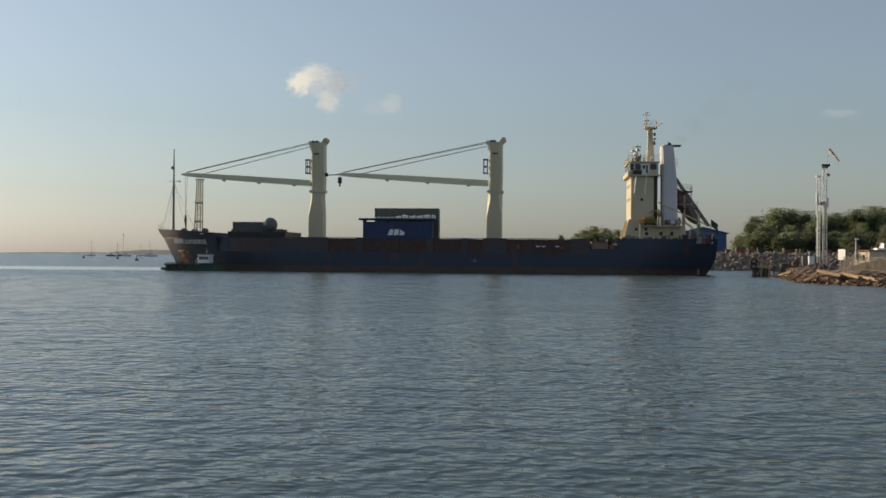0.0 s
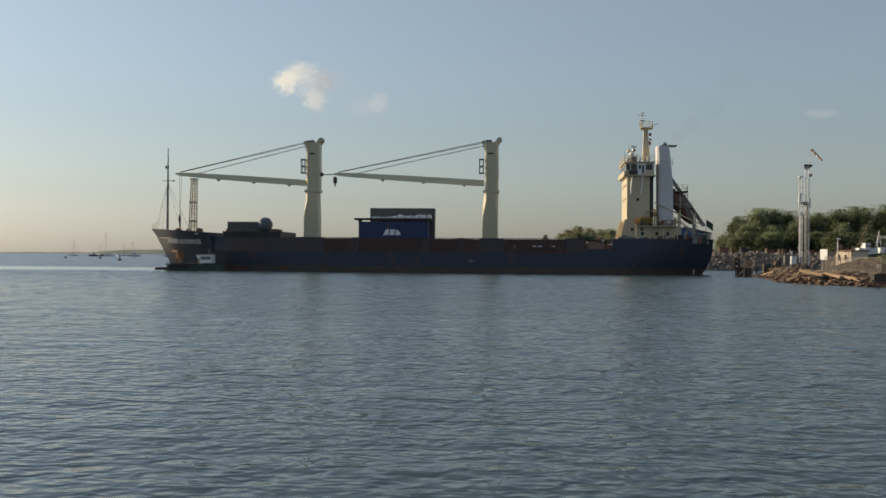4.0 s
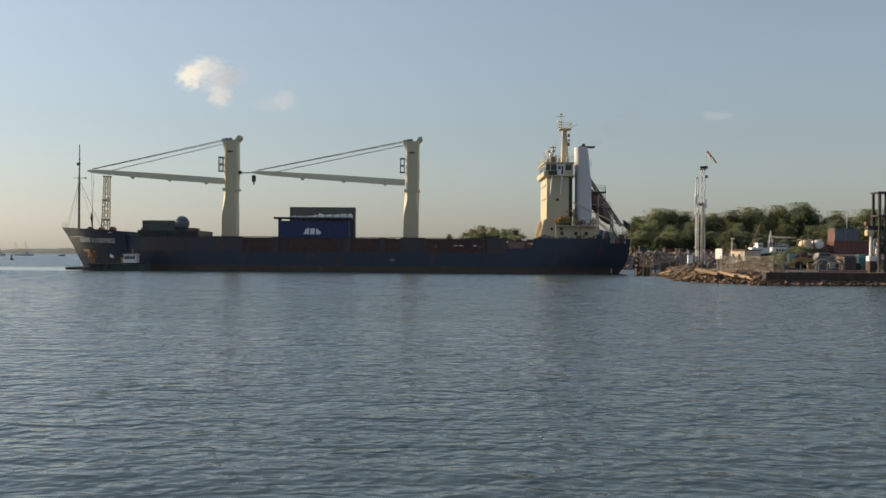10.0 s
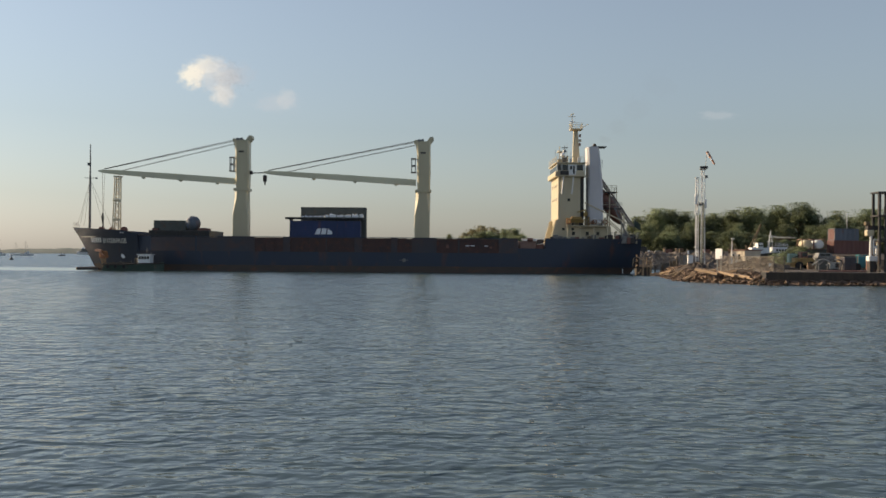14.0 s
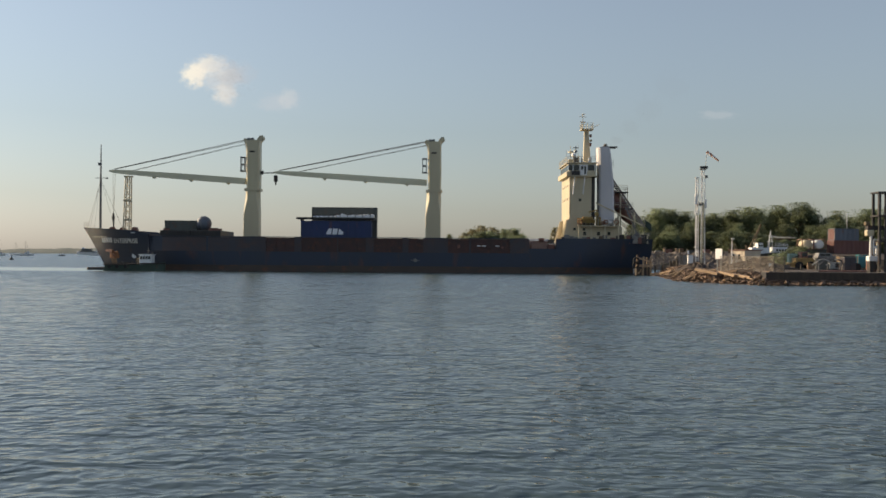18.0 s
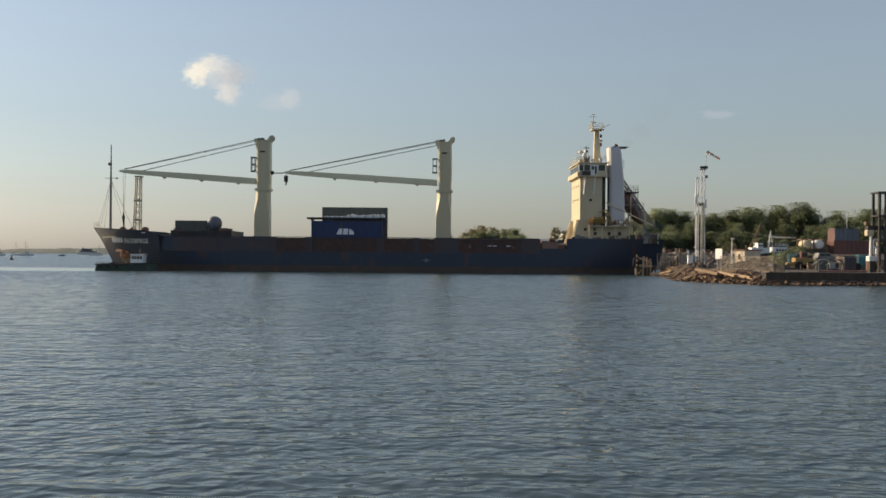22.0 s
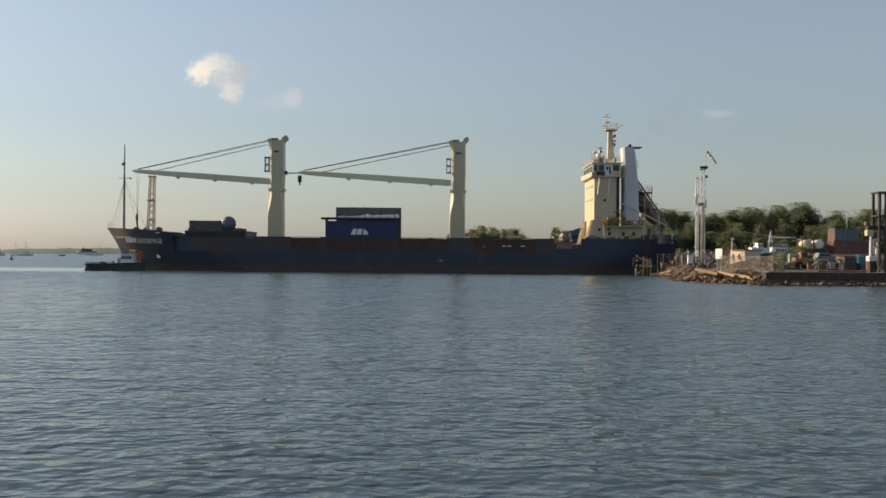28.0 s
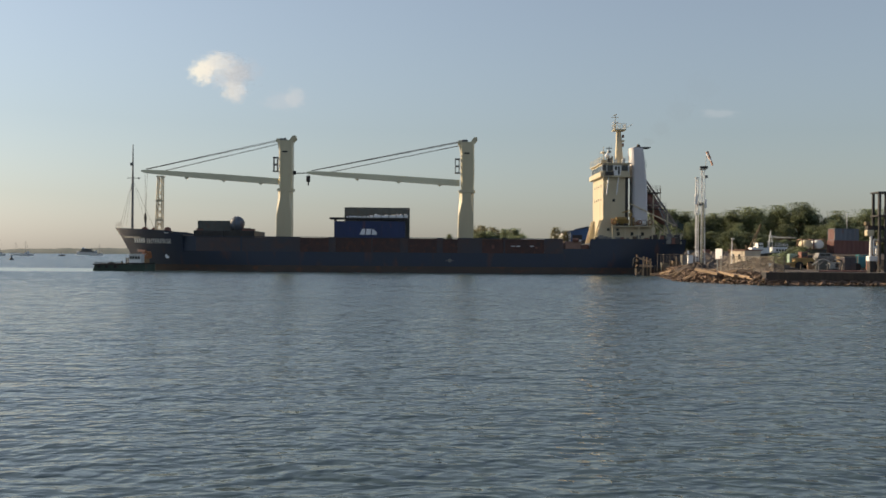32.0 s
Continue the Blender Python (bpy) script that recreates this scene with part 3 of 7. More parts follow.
    for n, (a, b) in enumerate(((14.9, 25.3), (32.4, 59.0), (63.8, 77.2))):
        bm = B()
        wide = 6.15 if n else 5.6
        box(bm, a, b, -wide, wide, 3.35, 5.45)
        for i in range(int((b - a) / 1.5)):
            for side in (-1, 1):
                box(bm, a + 0.6 + 1.5 * i, a + 0.72 + 1.5 * i, side * wide, side * (wide + 0.22), 3.35, 5.3)
        part("hatch_coaming", bm, M_RUSTRED, ship, "rust-red ribbed hatch coaming")
        k = 4 if n else 2
        for i in range(k):
            xa, xb = a + (b - a) * i / k, a + (b - a) * (i + 1) / k
            top = 5.8 if n else 6.9
            bm = box(B(), xa + 0.04, xb - 0.04, -wide - 0.2, wide + 0.2, 5.45, top, 0.05)
            for j in range(5):
                box(bm, xa + 0.3, xb - 0.3, -wide - 0.26, -wide - 0.2, 5.5 + j * (top - 5.6) / 5, 5.56 + j * (top - 5.6) / 5)
            part("hatch_cover", bm, M_RUSTRED if n else M_DARK, ship)
    # working gear seen in the bays
    rnd = random.Random(4)
    for x in (34.5, 36.2, 41, 43.4, 47.5, 53, 58.2, 65.6, 69.6, 70.8, 73.0):
        bm = box(B(), x, x + rnd.uniform(0.25, 0.6), -6.95, -6.75, 4.2, rnd.uniform(4.5, 4.9), 0.03)
        part("vent_box", bm, M_RUSTRED if rnd.random() < 0.85 else M_BROWN, ship)
    for x in (69.2, 70.1, 72.4, 75.2, 75.9):
        part("name_board", box(B(), x - 0.3, x + 0.35, -6.9, -6.78, 4.55, 4.7), M_WHITE, ship, "small pale deck label")
    part("winch_house", box(B(), 78.2, 80.9, -6.3, 3.0, 3.35, 5.5, 0.05), M_PINK, ship, "low faded-pink winch house in the waist")
    part("mooring_drum", rod(B(), (79.4, -6.6, 5.75), (80.3, -6.6, 5.75), 0.3, n=10), M_BROWN, ship, "brown winch drum")
    part("winch_light", box(B(), 80.5, 80.9, -6.5, -6.2, 5.5, 5.85, 0.04), M_WHITE, ship)
    part("winch_box", box(B(), 81.0, 82.2, -6.2, -2.0, 3.35, 5.0, 0.05), M_BROWN, ship)
    # white line, thruster mark, anchor pocket and draught marks
    bm = B()
    for i in range(6):
        xa, xb = 1.9 + i * 0.55, 1.9 + (i + 1) * 0.55
        beam(bm, (xa, -half_beam(xa, 6.2) - 0.03, 5.72), (xb, -half_beam(xb, 6.2) - 0.03, 5.72), 0.04, 0.08)
    part("bow_stripe", bm, M_GALV, ship, "thin pale stripe on the bow")
    # rust-orange anchor pocket with its stain running down to the water
    rnd = random.Random(17)
    edge = [rnd.uniform(0.7, 1.15) for _ in range(16)]
    rings = []
    for q, r in ((0.01, 1.0), (0.10, 0.85), (0.13, 0.35)):
        ring = []
        for i in range(16):
            a = i * math.tau / 16
            x, z = 6.0 + r * edge[i] * 1.15 * math.cos(a), 2.65 + r * edge[i] * 0.8 * math.sin(a)
            ring.append((x, -half_beam(x, z) - q, z))
        rings.append(ring)
    part("anchor_bolster", loft(B(), rings), M_ORANGE, ship, "orange rusted anchor bolster on the bow")
    rings = []
    for z, x0, x1 in ((2.3, 5.2, 6.5), (1.7, 5.3, 6.5), (1.0, 5.5, 6.5), (0.4, 5.6, 6.4), (-0.1, 5.65, 6.3)):
        rings.append([(x0, -half_beam(x0, z) - 0.02, z), (x1, -half_beam(x1, z) - 0.02, z), (x1, -half_beam(x1, z) + 0.02, z), (x0, -half_beam(x0, z) + 0.02, z)])
    part("rust_streak", loft(B(), rings), M_STREAK, ship, "pale tan rust streak below the anchor")
    bm = B()
    rod(bm, (5.2, -half_beam(5.2, 3.3) - 0.4, 3.35), (6.4, -half_beam(6.4, 2.6) - 0.5, 2.5), 0.11)
    beam(bm, (4.6, -half_beam(4.7, 3.4) - 0.3, 3.4), (5.9, -half_beam(5.9, 3.4) - 0.3, 3.35), 0.2, 0.4)
    part("anchor", bm, M_BROWN, ship, "rusty anchor in its pocket")
    bm = B()
    rod(bm, (10.2, -half_beam(10.2, 2.5) - 0.06, 2.5), (10.2, -half_beam(10.2, 2.5) + 0.05, 2.5), 0.42, n=14)
    part("thruster_mark", bm, M_WHITE, ship, "round white bow-thruster mark")
    bm = B()
    rod(bm, (58.5, -7.05, 2.1), (58.5, -6.9, 2.1), 0.32, n=12), beam(bm, (57.7, -7.03, 2.1), (59.2, -7.03, 2.1), 0.04, 0.1)
    part("load_line", bm, M_STEEL, ship, "pale load-line disc")
    part("draught_scale", box(B(), 96.1, 96.22, -half_beam(96.1, 0.8) - 0.06, -half_beam(96.1, 0.8), 0.1, 2.2), M_WHITE, ship, "white draught scale")
    # ship's name: an unreadable first word as bars, then the readable word, both following the flare
    for k in range(5):
        a = 3.95 + k * 0.46
        bm = B()
        loft(bm, [[(x, -half_beam(x, z) - g, z) for x, z in ((a, 4.78), (a + 0.34, 4.76), (a + 0.34, 5.56), (a, 5.58))] for g in (0.02, 0.06)])
        part("name_bar", bm, M_WHITE, ship, "white lettering bar on the bow")
    lettering("ENTERPRISE", 1.12, 6.5, 11.2, 4.65, ship, M_WHITE, "white ship's name on the bow")
    # foremast with yard, stays, and the jib rest
    bm = B()
    rod(bm, (2.95, 0, 6.2), (2.95, 0, 16), 0.24, 0.19, 8), rod(bm, (2.95, 0, 16), (2.95, 0, 22), 0.17, 0.08, 8)
    fm = part("foremast", bm, M_STEEL, ship, "slim grey foremast")
    bm = B()
    rod(bm, (2.0, 0, 16.1), (4.1, 0, 16.1), 0.05), rod(bm, (2.6, 0, 18.6), (3.1, 0, 18.6), 0.1), box(bm, 3.9, 4.2, -0.12, 0.12, 15.95, 16.2), box(bm, 2.5, 2.8, -0.15, 0.15, 18.3, 18.8)
    part("yard", bm, M_STEEL, fm)
    bm = B()
    for q in ((0.5, 0), (1.4, -1.2), (1.4, 1.2), (6.5, -2.5), (6.5, 2.5)):
        rod(bm, (2.95, 0, 15.8), (q[0], q[1], 6.6), 0.022, n=4)
    part("stay_wire", bm, M_ROPE, fm)
    bm = B()
    for xx in (7.1, 8.2):
        for yy in (-0.6, 0.6):
            rod(bm, (xx, yy, 6.2), (xx + (0.35 if xx < 7.6 else 0), yy * 0.9, 16.4), 0.11)
    for i in range(9):
        z = 6.4 + i * 1.1
        for yy in (-0.58, 0.58):
            rod(bm, (7.13 + 0.035 * i, yy, z), (8.2, yy, z + 1.0), 0.05, n=4), rod(bm, (8.2, yy, z), (7.15 + 0.035 * i, yy, z + 1.0), 0.05, n=4)
    for z in (8.6, 12.0):
        box(bm, 7.15, 8.25, -0.66, 0.66, z, z + 0.35)
    box(bm, 7.25, 8.45, -0.8, 0.8, 16.3, 16.5)
    part("jib_rest", bm, M_HOUSE, ship, "cream lattice post that holds the jib")
    build_crane(ship, 29.72, 4.4), build_crane(ship, 61.5, 33.4)
    bm = B()
    rod(bm, (5.1, 0, 17.0), (5.2, 0, 10), 0.03, n=4), rod(bm, (5.5, 0, 17.0), (5.3, 0, 10), 0.03, n=4)
    rod(bm, (5.22, 0, 10.0), (5.22, 0, 9.0), 0.12, 0.28, 8), rod(bm, (5.22, 0, 9.0), (5.3, 0, 7.4), 0.22, 0.1, 8)
    part("hook_block", bm, M_DARK, ship, "dark hook block hanging on two wires")
    bm = B()
    rod(bm, (33.7, 0, 17.0), (33.7, 0, 16.5), 0.05), box(bm, 33.35, 34.0, -0.25, 0.25, 15.7, 16.8, 0.08), rod(bm, (33.7, 0, 15.7), (33.65, 0, 15.1), 0.16, 0.1, 8)
    part("hook_block", bm, M_DARK, ship, "dark hook block under the jib tip")
    bm = B()
    rod(bm, (31.0, 0, 17.2), (33.6, 0, 17.25), 0.09), box(bm, 30.8, 31.5, -0.3, 0.3, 16.95, 17.6, 0.1)
    part("jib_stop", bm, M_DARK, ship)
    # forecastle gear
    for x, y in ((5.6, -1.6), (6.5, 1.4), (9.8, -2.6)):
        bm = rod(B(), (x, y - 0.5, 7.0), (x, y + 0.5, 7.0), 0.5, n=10)
        box(bm, x - 0.5, x + 0.5, y - 0.7, y + 0.7, 6.2, 6.6)
        part("windlass", bm, M_BROWN, ship, "rusty mooring windlass drum")
    part("bow_rail", rail(B(), [(0.2, -0.2), (1.6, -1.9)], 7.35, 0.9, 0.9), M_STEEL, ship)
    for x in (10.2, 10.6):
        part("fairlead", box(B(), x, x + 0.25, -half_beam(x, 7.2) - 0.04, -half_beam(x, 7.2) + 0.1, 6.35, 6.5), M_WHITE, ship)
    # accommodation house
    bm = B()
    box(bm, 85.3, 89.1, -5.5, 5.5, 5.2, 16.75, 0.08)
    house = part("deckhouse", bm, M_HOUSE, ship, "tall cream accommodation block")
    for y in (-5.45, -3.4, 3.4, 5.45):
        s = 0.16
        bm = loft(B(), [[(83.9, y - s, 5.2), (83.9, y + s, 5.2), (85.4, y + s, 5.2), (85.4, y - s, 5.2)], [(85.0, y - s, 9.3), (85.0, y + s, 9.3), (85.4, y + s, 9.3), (85.4, y - s, 9.3)]])
        part("buttress", bm, M_HOUSE, house)
    bm = box(B(), 85.1, 89.8, -5.9, 5.9, 16.75, 18.85, 0.06)
    bridge = part("bridge", bm, M_HOUSE, ship, "cream wheelhouse with dark windows")
    part("bridge_deck_edge", box(B(), 84.7, 90.1, -6.2, 6.2, 16.6, 16.78), M_HOUSE, house)
    part("bridge_roof", box(B(), 84.8, 90.0, -6.1, 6.1, 18.85, 19.03, 0.04), M_HOUSE, bridge)
    for x0, x1 in ((85.15, 85.75), (85.95, 86.9), (88.4, 89.5)):
        part("bridge_window", box(B(), x0, x1, -5.94, -5.86, 17.65, 18.6), M_GLASS, bridge, "dark wheelhouse window")
    for i in range(7):
        part("front_window", box(B(), 85.06, 85.14, -5.4 + i * 1.6, -4.1 + i * 1.6, 17.65, 18.6), M_GLASS, bridge, "dark wheelhouse window")
    door = part("wing_door", box(B(), 87.05, 88.2, -5.97, -5.88, 16.85, 18.6, 0.02), M_WHITE, bridge, "white sliding wheelhouse door")
    part("door_window", box(B(), 87.2, 87.6, -6.0, -5.95, 17.8, 18.4), M_GLASS, door)
    part("door_window", box(B(), 87.75, 88.05, -6.0, -5.95, 17.0, 18.4), M_GLASS, door)
    for x in (85.05, 85.85, 86.95, 88.3, 89.55):
        part("window_mullion", box(B(), x - 0.05, x + 0.05, -5.98, -5.88, 17.5, 18.7), M_WHITE, bridge)
    part("wing_apron", box(B(), 84.72, 85.2, -6.35, 6.35, 16.62, 17.45, 0.05), M_HOUSE, bridge, "cream dodger along the bridge front")
    for x, w, h in ((88.9, 0.5, 0.9), (87.5, 0.35, 0.7), (86.9, 0.25, 1.2)):
        part("roof_locker", box(B(), x - w / 2, x + w / 2, -5.2, -4.5, 19.03, 19.03 + h, 0.05), M_WHITE if h < 1 else M_STEEL, bridge)
    part("radome", bmesh_ball(0.42, (86.1, -4.9, 20.3)), M_WHITE, bridge, "white satellite dome", True)
    part("radome_stand", rod(B(), (86.1, -4.9, 19.0), (86.1, -4.9, 19.95), 0.12, n=8), M_STEEL, bridge)
    part("wing_screen", box(B(), 85.6, 87.0, -6.12, -6.0, 16.85, 17.55), M_DARK, bridge, "dark canvas wing screen")
    for z in (12.6, 14.9):
        for i in range(4):
            part("porthole", box(B(), 85.26, 85.32, -3.6 + i * 2.2, -3.2 + i * 2.2, z, z + 0.45), M_GLASS, house)
    for x in (85.9, 87.6):
        bm = B()
        rod(bm, (x + 0.25, -6.0, 16.6), (x, -5.6, 13.6), 0.12)
        part("wing_strut", bm, M_WHITE, house)
    for x, z in ((86.0, 7.4), (87.6, 7.4), (86.9, 12.4)):
        part("side_port", box(B(), x, x + 0.45, -5.56, -5.49, z, z + 0.45), M_GLASS, house)
    part("stair_trunk", box(B(), 89.1, 89.8, -4.6, 4.6, 5.2, 16.6), M_DARK, ship, "dark recessed stair trunk")
    rails = rail(B(), [(84.9, -5.9), (89.8, -5.9)], 19.03, 1.0, 1.0)
    rail(rails, [(84.9, 5.9), (84.9, -5.9)], 19.03, 1.0, 1.4)
    part("roof_rail", rails, M_HOUSE, bridge)
    bm = B()
    rod(bm, (85.3, -2, 19.0), (85.3, -2, 22.2), 0.09, 0.05), rod(bm, (85.3, -2, 21.0), (85.3, -2, 21.3), 0.55, 0.4, 10), box(bm, 84.9, 86.1, -2.6, -1.6, 19.03, 19.9, 0.1)
    part("radar_mast", bm, M_HOUSE, ship, "short radar mast on the wheelhouse roof")
    bm = rod(B(), (85.9, -4.2, 19.0), (85.9, -4.2, 22.0), 0.1, 0.06)
    rod(bm, (85.9, -4.2, 20.9), (85.9, -4.2, 21.3), 0.36, 0.26, 10), box(bm, 85.4, 86.4, -4.3, -4.1, 21.6, 21.74), box(bm, 85.6, 86.3, -4.6, -3.8, 19.03, 20.0, 0.06)
    part("satellite_mast", bm, M_STEEL, ship, "grey satellite mast on the wheelhouse roof")
    for x, h in ((86.4, 3.6), (84.4, 2.3), (87.0, 2.0), (89.4, 2.4)):
        part("whip_aerial", rod(B(), (x, -3.5, 19.0), (x, -3.5, 19.0 + h), 0.03, 0.015, 4), M_STEEL, ship)
    bm = B()
    sq = lambda cx, h, z: [(cx - h, -h, z), (cx + h, -h, z), (cx + h, h, z), (cx - h, h, z)]
    loft(bm, [sq(88.42, 0.66, 19.0), sq(88.3, 0.36, 25.2)])
    mm = part("main_mast", bm, M_HOUSE, ship, "cream main mast with signal platform")
    bm = box(B(), 87.3, 89.4, -1.3, 1.3, 25.2, 25.36)
    rail(bm, [(87.35, -1.25), (89.35, -1.25), (89.35, 1.25), (87.35, 1.25), (87.35, -1.25)], 25.36, 1.0, 0.8)
    part("mast_platform", bm, M_HOUSE, mm)
    bm = B()
    rod(bm, (87.7, 0, 25.3), (87.7, 0, 28.0), 0.1, 0.05), rod(bm, (87.0, 0, 27.6), (88.3, 0, 27.6), 0.05), rod(bm, (87.4, 0, 27.9), (88.0, 0, 28.1), 0.08)
    part("topmast", bm, M_HOUSE, mm)
    part("radar_scanner", box(B(), 87.2, 88.2, -0.15, 0.15, 26.6, 26.75), M_WHITE, mm, "white radar scanner bar")
    part("yard_arm", rod(B(), (89.3, 0, 25.6), (90.6, 0, 26.3), 0.05), M_HOUSE, mm)
    part("horn", rod(B(), (88.9, 0, 23.4), (89.3, 0, 23.4), 0.2, n=8), M_HOUSE, mm)
    part("signal_lamp", box(B(), 88.85, 89.2, -0.3, 0.3, 22.4, 23.0, 0.05), M_BROWN, mm, "brown signal lamp box")
    part("signal_lamp", box(B(), 88.9, 89.25, -0.3, 0.3, 24.0, 24.5, 0.05), M_BROWN, mm)
    # funnel
    bm = B()
    rc = lambda x0, x1, h, z: [(x0, -h, z), (x0 + 0.3, -h - 0.25, z), (x1 - 0.3, -h - 0.25, z), (x1, -h, z), (x1, 2.6 - h, z), (x1 - 0.3, 2.85 - h, z), (x0 + 0.3, 2.85 - h, z), (x0, 2.6 - h, z)]
    loft(bm, [rc(90.6, 93.25, 4.6, 5.2), rc(90.55, 93.05, 4.5, 15.5), rc(90.45, 92.6, 4.2, 20.5), rc(90.4, 92.4, 4.0, 21.85)])
    fn = part("funnel", bm, M_FUNNEL, ship, "tall slab-sided white funnel")
    part("funnel_cap", box(B(), 91.0, 93.8, -4.1, -1.5, 21.85, 22.0, 0.05), M_STEEL, fn)
    part("exhaust_pipe", rod(B(), (91.7, -2.6, 21.9), (92.0, -2.6, 22.5), 0.3, n=10), M_DARK, fn)
    part("funnel_light", rail(B(), [(92.6, -3), (93.2, -3)], 18.4, 1.3, 0.6), M_STEEL, fn)
    # boat deck and after gear
    part("boat_deck", box(B(), 86.6, 93.8, -6.6, 6.6, 8.1, 8.25), M_HOUSE, ship, "cream boat deck")
    part("after_house", box(B(), 88.9, 94.4, -5.3, 5.3, 5.2, 8.1, 0.05), M_HOUSE, ship)
    for x in (86.8, 89.0, 91.3, 93.6):
        part("stanchion", rod(B(), (x, -6.4, 5.2), (x, -6.4, 8.1), 0.09), M_HOUSE, ship)
    part("boat_deck_rail", rail(B(), [(86.7, -6.5), (93.7, -6.5)], 8.25, 1.0, 1.0), M_HOUSE, ship)
    for x in (87.7, 90.1, 91.9):
        part("side_port", box(B(), x, x + 0.5, -5.56 if x < 88.9 else -5.36, -5.49 if x < 88.9 else -5.29, 6.6, 7.2), M_GLASS, ship)
    rings = []
    for q, w, up in ((0, 0.55, 0), (0.1, 0.75, 0), (0.4, 0.85, 0), (0.75, 0.65, 0.12), (1.0, 0.06, 0.3)):
        x = 89.6 - 3.0 * q
        rings.append([(x, -6.1 - w * 0.5, 8.62), (x, -6.1 - w, 9.25 + up), (x, -6.1 + w, 9.25 + up), (x, -6.1 + w * 0.5, 8.62)])
    rb = part("rescue_boat", loft(B(), rings), M_YELLOW, ship, "ochre open rescue boat on its chocks")
    part("boat_canopy", box(B(), 87.4, 89.2, -6.7, -5.5, 9.25, 9.75, 0.15), M_YELLOW, rb, "ochre boat cover")
    part("boat_chock", box(B(), 87.6, 87.8, -6.6, -5.6, 8.25, 8.7), M_DARK, rb)
    part("boat_chock", box(B(), 88.8, 89.0, -6.6, -5.6, 8.25, 8.7), M_DARK, rb)
    bm = rod(B(), (89.9, -6.0, 8.2), (89.9, -6.2, 10.9), 0.15)
    beam(bm, (89.9, -6.2, 10.9), (88.5, -6.3, 10.5), 0.18, 0.22)
    box(bm, 89.6, 90.2, -6.4, -5.8, 9.8, 10.5, 0.05)
    part("davit", bm, M_YELLOW, ship, "ochre boat davit")
    for x in (91.0, 92.1):
        part("raft_canister", rod(B(), (x - 0.45, -6.1, 8.75), (x + 0.45, -6.1, 8.75), 0.32, n=10), M_WHITE if x > 92 else M_BROWN, ship, "life-raft canister")
    for x, w, d, h, m in ((91.5, 0.5, 0.5, 1.2, M_WHITE), (92.6, 0.6, 0.5, 0.9, M_STEEL), (93.3, 0.4, 0.4, 1.4, M_HOUSE), (90.5, 0.35, 0.4, 1.5, M_YELLOW)):
        part("deck_locker", box(B(), x - w / 2, x + w / 2, -5.7 - d / 2, -5.7 + d / 2, 8.25, 8.25 + h, 0.04), m, ship)
    for x in (87.0, 91.4, 93.2):
        bm = B()
        r = [[(x + (0.36 + 0.08 * math.cos(b)) * math.cos(a), -6.56 + 0.08 * math.sin(b), 8.85 + (0.36 + 0.08 * math.cos(b)) * math.sin(a)) for b in [j * math.tau / 6 for j in range(6)]] for a in [k * math.tau / 12 for k in range(13)]]
        part("lifebuoy", loft(bm, r), M_ORANGE, ship, "orange lifebuoy on the rail")
    for i in range(9):
        part("ladder_rung", rod(B(), (92.2, -4.75 + 0.02 * i, 9.0 + i * 0.9), (92.7, -4.75 + 0.02 * i, 9.0 + i * 0.9), 0.03, n=5), M_STEEL, fn)
    # free-fall lifeboat on its sloping ramp
    ramp = part("lifeboat_ramp", beam(B(), (92.9, -2.9, 16.7), (98.7, -2.9, 8.3), 0.22, 0.3), M_RAMP, ship, "grey-brown sloping rail of the free-fall lifeboat")
    part("ramp_rail", beam(B(), (92.9, -0.7, 16.7), (98.7, -0.7, 8.3), 0.22, 0.3), M_RAMP, ramp)
    for y in (-2.9, -0.7):
        for p, q, w in (((97.0, 5.2), (97.0, 10.6), 0.22), ((94.5, 5.2), (94.5, 13.6), 0.22), ((93.4, 12.0), (95.7, 12.0), 0.12), ((93.4, 14.2), (95.7, 14.2), 0.12), ((95.7, 11.8), (95.7, 15.0), 0.12), ((94.5, 9.2), (98.0, 6.2), 0.14)):
            part("ramp_strut", beam(B(), (p[0], y, p[1]), (q[0], y, q[1]), w, w), M_HOUSE, ramp)
    part("boat_boom", beam(B(), (89.9, -5.0, 12.2), (98.0, -4.6, 8.4), 0.14, 0.2), M_HOUSE, ship)
    bm = B()
    d = Vector((5.7, 0, -8.3)).normalized()
    up = Vector((8.3, 0, 5.7)).normalized()
    base = Vector((92.7, -1.8, 14.6))
    rings = []
    for q, h in ((0, 0.35), (0.08, 0.9), (0.3, 1.15), (0.55, 1.15), (0.8, 0.95), (0.95, 0.5), (1, 0.15)):
        c = base + d * 7.2 * q
        rings.append([c + up * h * math.cos(a) + Vector((0, 1, 0)) * h * math.sin(a) * 1.05 for a in [i * math.tau / 12 for i in range(12)]])
    part("lifeboat", loft(bm, rings), M_BROWN, ship, "brown-red enclosed lifeboat nose down", True)
    for i in range(7):
        q = (i + 0.5) / 7
        x, z = 92.9 + 5.8 * q, 16.7 - 8.4 * q
        part("ramp_rung", beam(B(), (x, -2.9, z), (x, -0.7, z), 0.1, 0.1), M_DARK, ramp)
    for i in range(6):
        part("stair_tread", box(B(), 95.2 + 0.42 * i, 95.65 + 0.42 * i, -4.4, -3.5, 11.2 - 0.95 * i, 11.28 - 0.95 * i), M_DARK, ramp)
    part("stair_stringer", beam(B(), (95.1, -4.42, 11.6), (97.8, -4.42, 5.5), 0.06, 0.28), M_STEEL, ramp)
    part("stair_rail", beam(B(), (95.1, -4.42, 12.6), (97.8, -4.42, 6.5), 0.05, 0.07), M_STEEL, ramp)
    part("gear_platform", box(B(), 93.2, 96.6, -3.4, -0.3, 11.2, 11.34), M_DARK, ramp)
